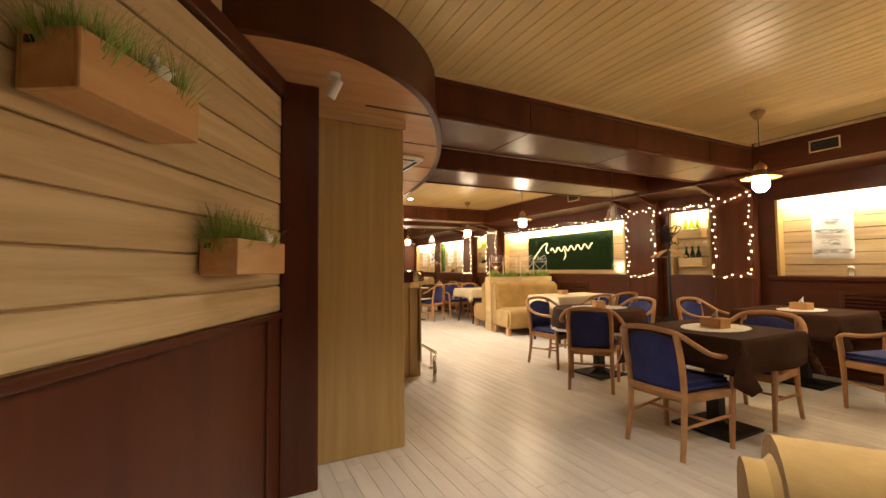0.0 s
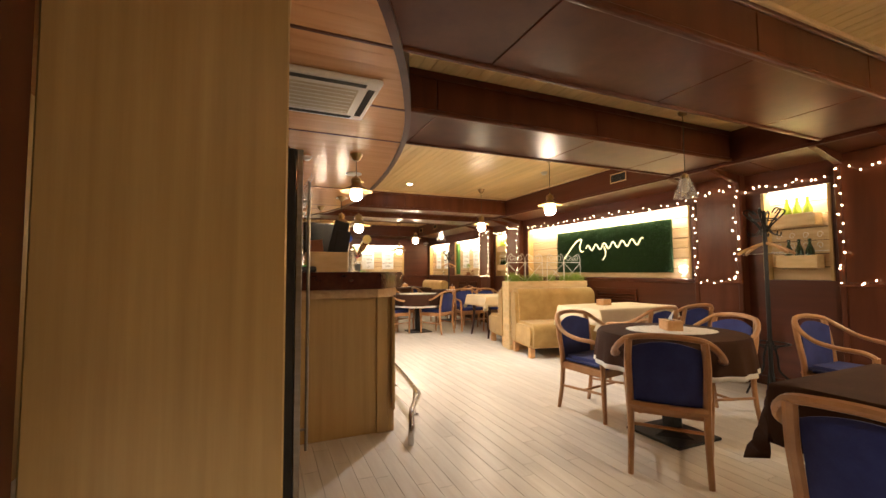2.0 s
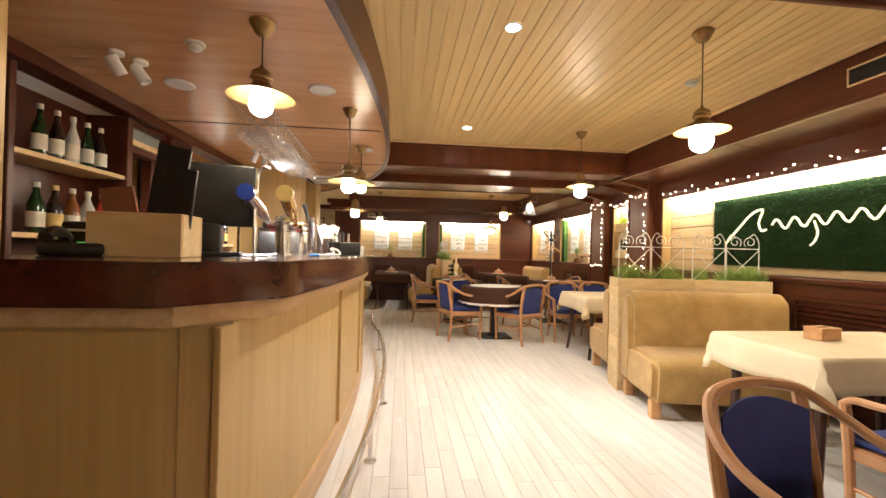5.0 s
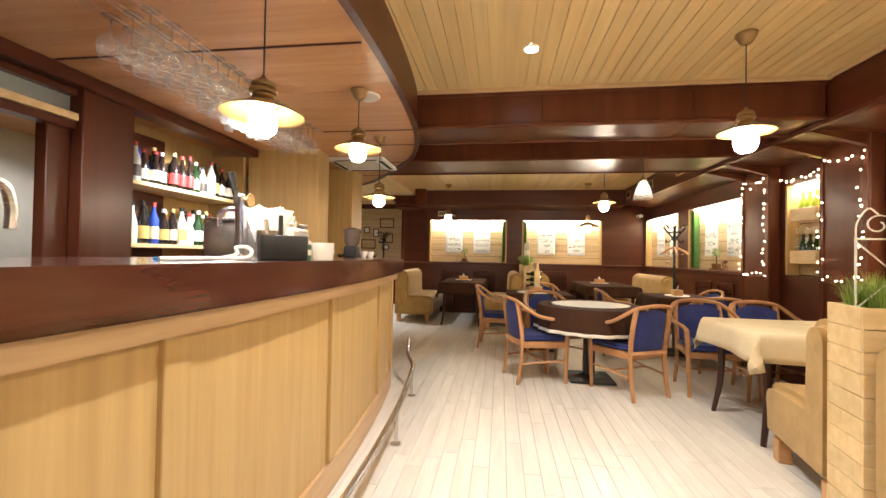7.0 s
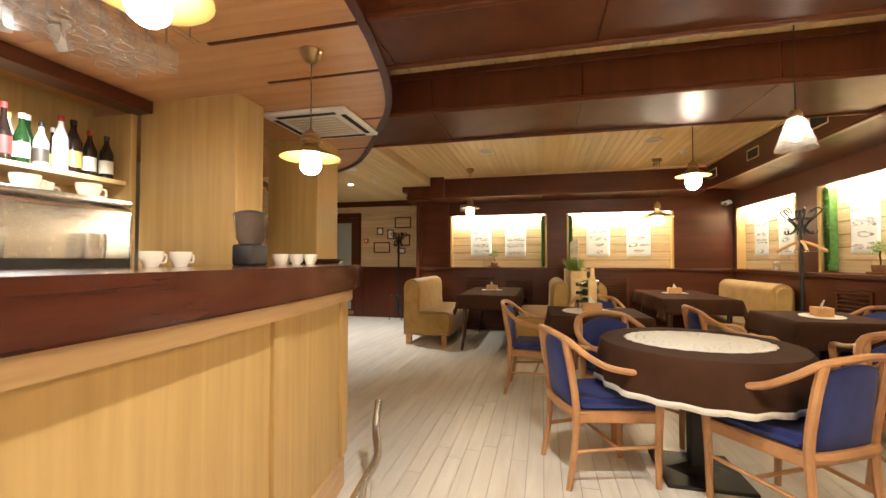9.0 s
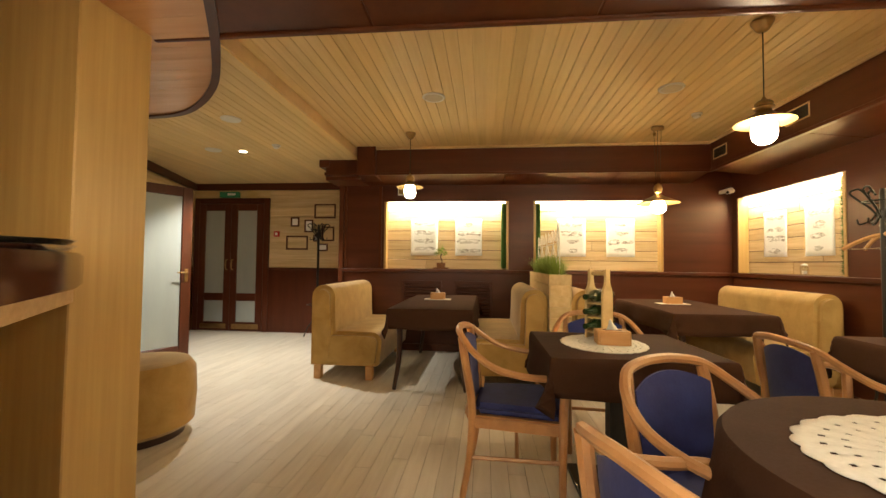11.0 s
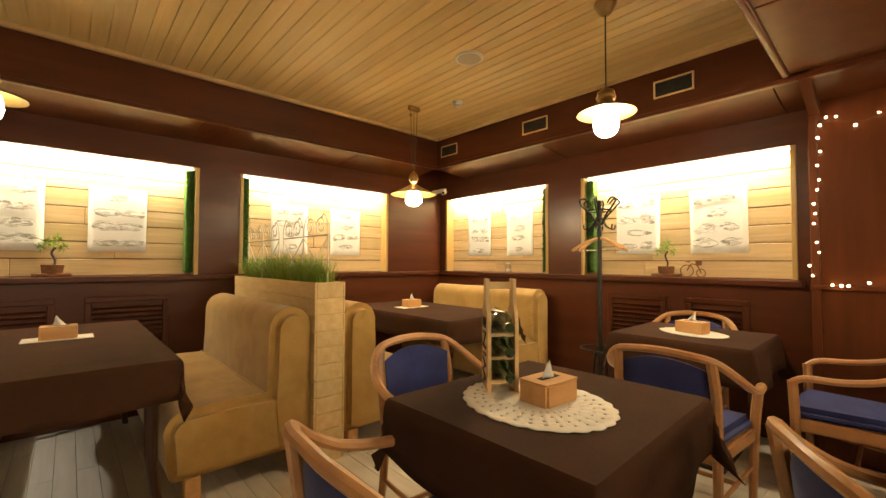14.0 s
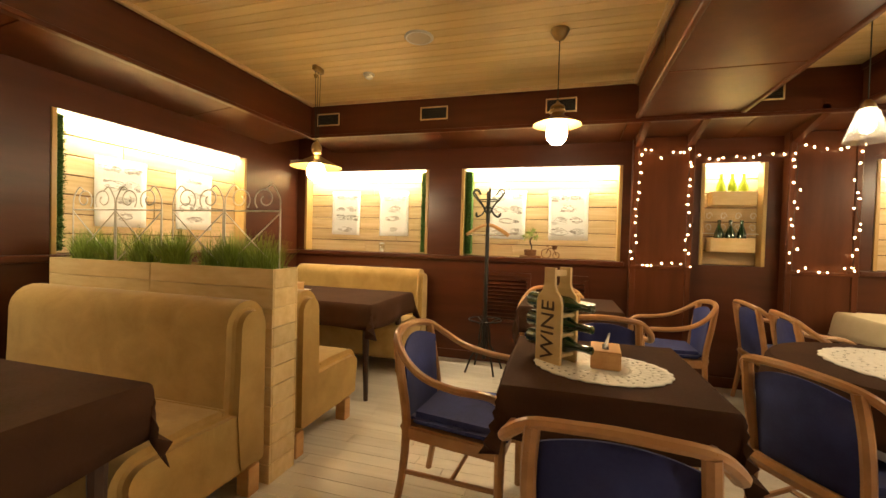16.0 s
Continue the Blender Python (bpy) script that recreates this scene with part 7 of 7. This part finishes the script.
STEMS = (("wine", [(0.034, -0.195), (0.0405, -0.165), (0.042, -0.14), (0.035, -0.112), (0.014, -0.094), (0.0045, -0.086), (0.0036, -0.012), (0.012, -0.004), (0.034, -0.001), (0.034, 0.0), (0.0, 0.0005)]),
         ("balloon", [(0.037, -0.175), (0.046, -0.148), (0.048, -0.122), (0.039, -0.094), (0.014, -0.078), (0.0045, -0.072), (0.0036, -0.012), (0.012, -0.004), (0.036, -0.001), (0.036, 0.0), (0.0, 0.0005)]))
masters = {}
for i in range(3):
    for j in range(17):
        kind, prof = STEMS[0 if j > 5 else 1]
        m = pose(1.067 + 0.105 * i - 0.0024 * j + rnd.uniform(-0.006, 0.006), 5.70 + 0.096 * j + rnd.uniform(-0.015, 0.015), SZ - 0.045, rnd.uniform(-4, 4), rnd.uniform(-4, 4), 0)
        if kind not in masters:
            masters[kind] = thing("wine_glass", m, "clear stemmed %s glass hanging upside down" % kind, "wine glass", "hanging glasses")
            part("bowl", lathe(bmesh.new(), prof, 18, close=False), STEMWARE, masters[kind])
            # whiter ring than the bowl, puts the rim's glint into the colour
            rim = [(prof[0][0] * math.cos(t), prof[0][0] * math.sin(t), prof[0][1]) for t in (6.283 * k / 20 for k in range(20))]
            part("rim", tube(bmesh.new(), rim, 0.0011, 5, closed=True), RIM_GLINT, masters[kind], "whitish ring painting the glint on the glass rim")
        else:
            copy_thing(masters[kind], m)

# open shelves at the end of the bar
ps = thing("open_shelf", ID, "oak open shelving with glasses behind the bar end", "shelf")
part("back_panel", B(0.06, 8.255, 0, 0.08, 8.935, SZ - 0.01), DARK_Z, ps, smooth=False)
for z in (0.45, 0.85, 1.32, 1.77):
    part("shelf_board", B(0.081, 8.256, z, 0.45, 8.934, z + 0.025, 0.002, 1), OAK_Y, ps, smooth=False)
    part("divider", B(0.081, 8.56, z + 0.026, 0.44, 8.585, z + (0.40 if z > 1.5 else 0.424 if z > 0.8 else 0.374), 0.002, 1), OAK_Z, ps, smooth=False)
wb = thing("shelf_planter", pose(0.36, 8.72, 1.7955, 0, 0, 90), "pine box with a dark green plant on a shelf", "planter")
part("box", B(-0.09, -0.05, 0, 0.09, 0.05, 0.11, 0.003, 1), BOX_WOOD, wb, smooth=False)
ob = new("grass", grass(0.16, 0.08, 0.14, 260, 21))
ob.parent = wb
ob.location.z = 0.08
tagged(ob, "dark green leaves", kind="stuff")
for i in range(5):
    root = thing("tumbler", pose(0.38, 8.63 + 0.06 * i, 1.3455), "clear glass tumbler standing on a shelf", "tumbler", "shelf tumblers")
    part("glass", lathe(bmesh.new(), [(0.0, 0.0), (0.022, 0.0), (0.026, 0.10), (0.024, 0.10), (0.020, 0.006), (0.0, 0.005)], 14), GLASS, root)
for i in range(3):
    bottle(0.36, 8.31 + 0.08 * i, 1.3455, 0.26, 0.034, BOTTLE_GREEN, "green bottle on the end shelf", CREAML, group="shelf bottles")

# beige tub seat and bench near the entrance
tub = thing("tub_seat", pose(0.28, 9.98, 0), "round beige velour tub seat", "pouf")
part("seat", lathe(bmesh.new(), [(0.30, 0.05), (0.335, 0.08), (0.345, 0.25), (0.335, 0.42), (0.30, 0.47), (0.2, 0.485), (0.0, 0.488)], 36), BEIGE, tub)
part("plinth", lathe(bmesh.new(), [(0.28, 0.0), (0.28, 0.05)], 36), DARK_LEG, tub)
bench(0.89, -0.52, -55, 1.2)


# ---- lobby ----
def door_leaf(name, m, w, h, label, kick=True):
    root = tagged(new(name), label, kind="structure")
    root.matrix_basis = m
    s = 0.11
    for x0, z0, x1, z1 in ((0, 0, s, h), (w - s, 0, w, h), (s + 0.0005, h - s, w - s - 0.0005, h), (s + 0.0005, 0, w - s - 0.0005, 0.14)) + (((s + 0.0005, 0.48, w - s - 0.0005, 0.60),) if kick else ()):
        part("rail", B(x0, -0.02, z0, x1, 0.02, z1, 0.005, 1), DARK_Z, root, "dark mahogany stile", smooth=False)
    part("pane", B(s + 0.001, -0.006, 0.141, w - s - 0.001, 0.006, h - s - 0.001), FROST, root, "frosted glass pane", smooth=False)
    return root


bm = bmesh.new()
box(bm, -2.22, 13.79, 0, -2.13, 13.838, 2.15, 0.005, 1)
box(bm, -1.03, 13.79, 0, -0.94, 13.838, 2.15, 0.005, 1)
box(bm, -2.129, 13.79, 2.06, -1.031, 13.838, 2.15, 0.005, 1)
structure("door_frame_2", bm, DARK_Z, "dark mahogany door frame")
for i, x in enumerate((-2.128, -1.579)):
    d = door_leaf("door_%d" % (2 + i), pose(x, 13.805, 0.01), 0.547, 2.045, "dark mahogany lobby door with frosted glass panes, closed")
    part("kick_plate", B(0.05, -0.026, 0.03, 0.50, -0.0205, 0.11, 0.002, 1), BRASS, d, "brass kick plate", smooth=False)
    hx = 0.50 if i == 0 else 0.047
    part("handle", tube(bmesh.new(), smooth_path([(hx, -0.02, 0.98), (hx, -0.06, 1.0), (hx, -0.06, 1.12), (hx, -0.02, 1.14)], 3), 0.01, 8), BRASS, d, "brass handle")
ang = math.degrees(math.atan2(0.72, 0.38))
d = door_leaf("door_1", pose(-1.247, 11.43, 0.01, 0, 0, ang), 0.68, 1.97, "dark mahogany door with a large frosted pane, standing open", False)
part("handle", tube(bmesh.new(), smooth_path([(0.625, -0.02, 0.98), (0.625, -0.06, 0.98), (0.52, -0.06, 0.98)], 3), 0.009, 8), BRASS, d, "brass lever handle")
part("escutcheon", B(0.605, -0.028, 0.87, 0.645, -0.0205, 1.02, 0.003, 1), BRASS, d, smooth=False)

WL = Vector((-2.24 + 1.42, 13.80 - 11.25, 0)).normalized()
WM = Matrix(((WL.x, -WL.y, 0, -1.42), (WL.y, WL.x, 0, 11.25), (0, 0, 1, 0), (0, 0, 0, 1)))
wbm = B(-0.08, 0.022, 0, 2.70, 0.14, 2.62)
box(wbm, -2.4, 0.022, 0, -0.95, 0.14, 2.62)
box(wbm, -0.95, 0.022, 2.0, -0.08, 0.14, 2.62)
wlob = structure("wall_lobby_west", wbm, PALE_WOOD, "pale plank side wall of the lobby over a dark dado")
wlob.matrix_basis = WM
for i in range(9):
    z0 = 1.03 + i * 0.138
    part("plank", B(0.001, 0.004 * (i % 2), z0 + 0.003, 2.69, 0.0215, z0 + 0.135, 0.003, 1), PLANK_X, wlob, smooth=False)
bm = bmesh.new()
box(bm, -0.09, -0.015, 0, 0.0, 0.12, 2.07, 0.005, 1)
box(bm, -1.03, -0.015, 0, -0.94, 0.12, 2.07, 0.005, 1)
box(bm, -0.939, -0.015, 1.98, -0.091, 0.12, 2.07, 0.005, 1)
part("door_frame", bm, DARK_Z, wlob, "dark mahogany door frame", smooth=False)
for i in range(9):
    z0 = 1.03 + i * 0.138
    part("plank", B(-2.4, 0.004 * (i % 2), z0 + 0.003, -1.031, 0.0215, z0 + 0.135, 0.003, 1), PLANK_X, wlob, smooth=False)
part("dado", B(-2.4, 0.0, 0, -1.031, 0.0215, 1.03), DARK_Z, wlob, "dark mahogany dado", smooth=False)
part("cornice", B(-2.4, -0.04, CZ - 0.22, -0.001, 0.0215, CZ - 0.11, 0.01, 2), DARK_X, wlob, "dark cornice", smooth=False)
part("dado", B(0.001, 0.0, 0, 2.69, 0.0215, 1.03), DARK_Z, wlob, "dark mahogany dado", smooth=False)
part("cornice", B(0, -0.04, CZ - 0.22, 2.69, 0.0215, CZ - 0.11, 0.01, 2), DARK_X, wlob, "dark cornice", smooth=False)
structure("wall_corridor", B(-3.8, 10.29, 0, -1.52, 10.40, 2.62), PALE_WOOD)
root = thing("wall_planter", WM @ Matrix.Translation((-1.28, -0.002, 1.12)), "pine wall box planted with bright artificial grass", "planter", "wall planters")
part("box", B(-0.2, -0.14, 0, 0.2, -0.002, 0.13, 0.003, 1), BOX_WOOD, root, smooth=False)
ob = new("grass", grass(0.36, 0.10, 0.2, 1100, 31))
ob.parent = root
ob.location = (0, -0.07, 0.10)
tagged(ob, "bright green artificial grass", kind="stuff")


def picture(x0, x1, z0, z1, mat=None, t=0.022):
    root = thing("picture_frame", pose((x0 + x1) / 2, 13.820, (z0 + z1) / 2), "small dark wooden picture frame on the plank wall", "picture frame", "lobby frames")
    w, h = (x1 - x0) / 2, (z1 - z0) / 2
    bm = bmesh.new()
    for a, b, c, d in ((-w, -h, w, -h + t), (-w, h - t, w, h), (-w, -h + t, -w + t, h - t), (w - t, -h + t, w, h - t)):
        box(bm, a, -0.02, b, c, -0.002, d, 0.003, 1)
    part("frame", bm, mat or DARK_Z, root, smooth=False)
    if h < 0.1 and w < 0.1:
        part("picture", B(-w + t, -0.008, -h + t, w - t, -0.003, h - t), PAPER, root, "pale paper insert", smooth=False)


for f4 in ((-0.65, -0.29, 1.32, 1.54), (-0.58, -0.44, 1.69, 1.84), (-0.19, 0.16, 1.82, 2.05), (-0.35, -0.21, 1.60, 1.80), (-0.06, 0.14, 1.46, 1.69), (-0.13, 0.04, 1.30, 1.42), (-0.20, -0.10, 1.45, 1.56)):
    picture(*f4)
root = thing("fire_button", pose(-0.81, 13.820, 1.57), "small red fire alarm call point on the wall", "alarm button")
part("housing", B(-0.045, -0.03, -0.045, 0.045, -0.002, 0.045, 0.006, 2), material("alarm_red", (0.45, 0.02, 0.02), 0.4, colour2=(0.52, 0.03, 0.03), scale=(9, 9, 9)), root)
part("button", B(-0.022, -0.033, -0.022, 0.022, -0.0305, 0.022, 0.002, 1), WHITE, root, smooth=False)
root = thing("exit_sign", pose(-1.62, 13.79, 2.20), "green and white emergency exit sign above the door", "sign")
part("plate", B(-0.16, -0.03, -0.04, 0.16, 0.04, 0.05, 0.004, 1), material("exit_green", (0.03, 0.22, 0.10), 0.5, colour2=(0.04, 0.27, 0.13), scale=(9, 9, 9)), root, smooth=False)
part("white_bar", B(-0.02, -0.033, -0.01, 0.12, -0.0305, 0.025), WHITE, root, smooth=False)

# ---- floor planks ----
PW = 0.0935
def plank_rows():
    out = []
    n = int((6.0 + 3.8) / PW)
    rnd2 = random.Random(77)
    for i in range(n):
        x = -3.8 + i * PW
        y = -3.3 - rnd2.uniform(0, 0.9)
        while y < 14.0:
            out.append((x, y))
            y += 0.9
    return out


rows = plank_rows()
me = bpy.data.meshes.new("plank")
bmp = B(0.0012, 0.0012, -0.006, PW - 0.0012, 0.8988, 0.0, 0.0008, 1)
bmp.to_mesh(me)
bmp.free()
me.materials.append(FLOOR)
near = [q for q in rows if 1.95 < q[0] < 3.45 and 2.0 < q[1] < 14][:298]
nearset = set(near)
for x, y in near:
    ob = new("plank", me)
    ob.parent = floor_ob
    ob.location = (x, y, 0)
verts, faces = [], []
for x, y in rows:
    if (x, y) in nearset:
        continue
    n = len(verts)
    x0, x1, y0, y1 = x + 0.0012, x + PW - 0.0012, max(-3.34, y + 0.0012), min(13.83, y + 0.8988)
    verts += [(x0, y0, -0.006), (x1, y0, -0.006), (x1, y1, -0.006), (x0, y1, -0.006), (x0, y0, 0), (x1, y0, 0), (x1, y1, 0), (x0, y1, 0)]
    faces += [(n + 4, n + 5, n + 6, n + 7), (n, n + 1, n + 5, n + 4), (n + 1, n + 2, n + 6, n + 5), (n + 2, n + 3, n + 7, n + 6), (n + 3, n, n + 4, n + 7)]
me = bpy.data.meshes.new("planks")
me.from_pydata(verts, [], faces)
me.materials.append(FLOOR)
ob = new("planks", me)
ob.parent = floor_ob
tagged(ob, "whitewashed floor planks", kind="stuff")
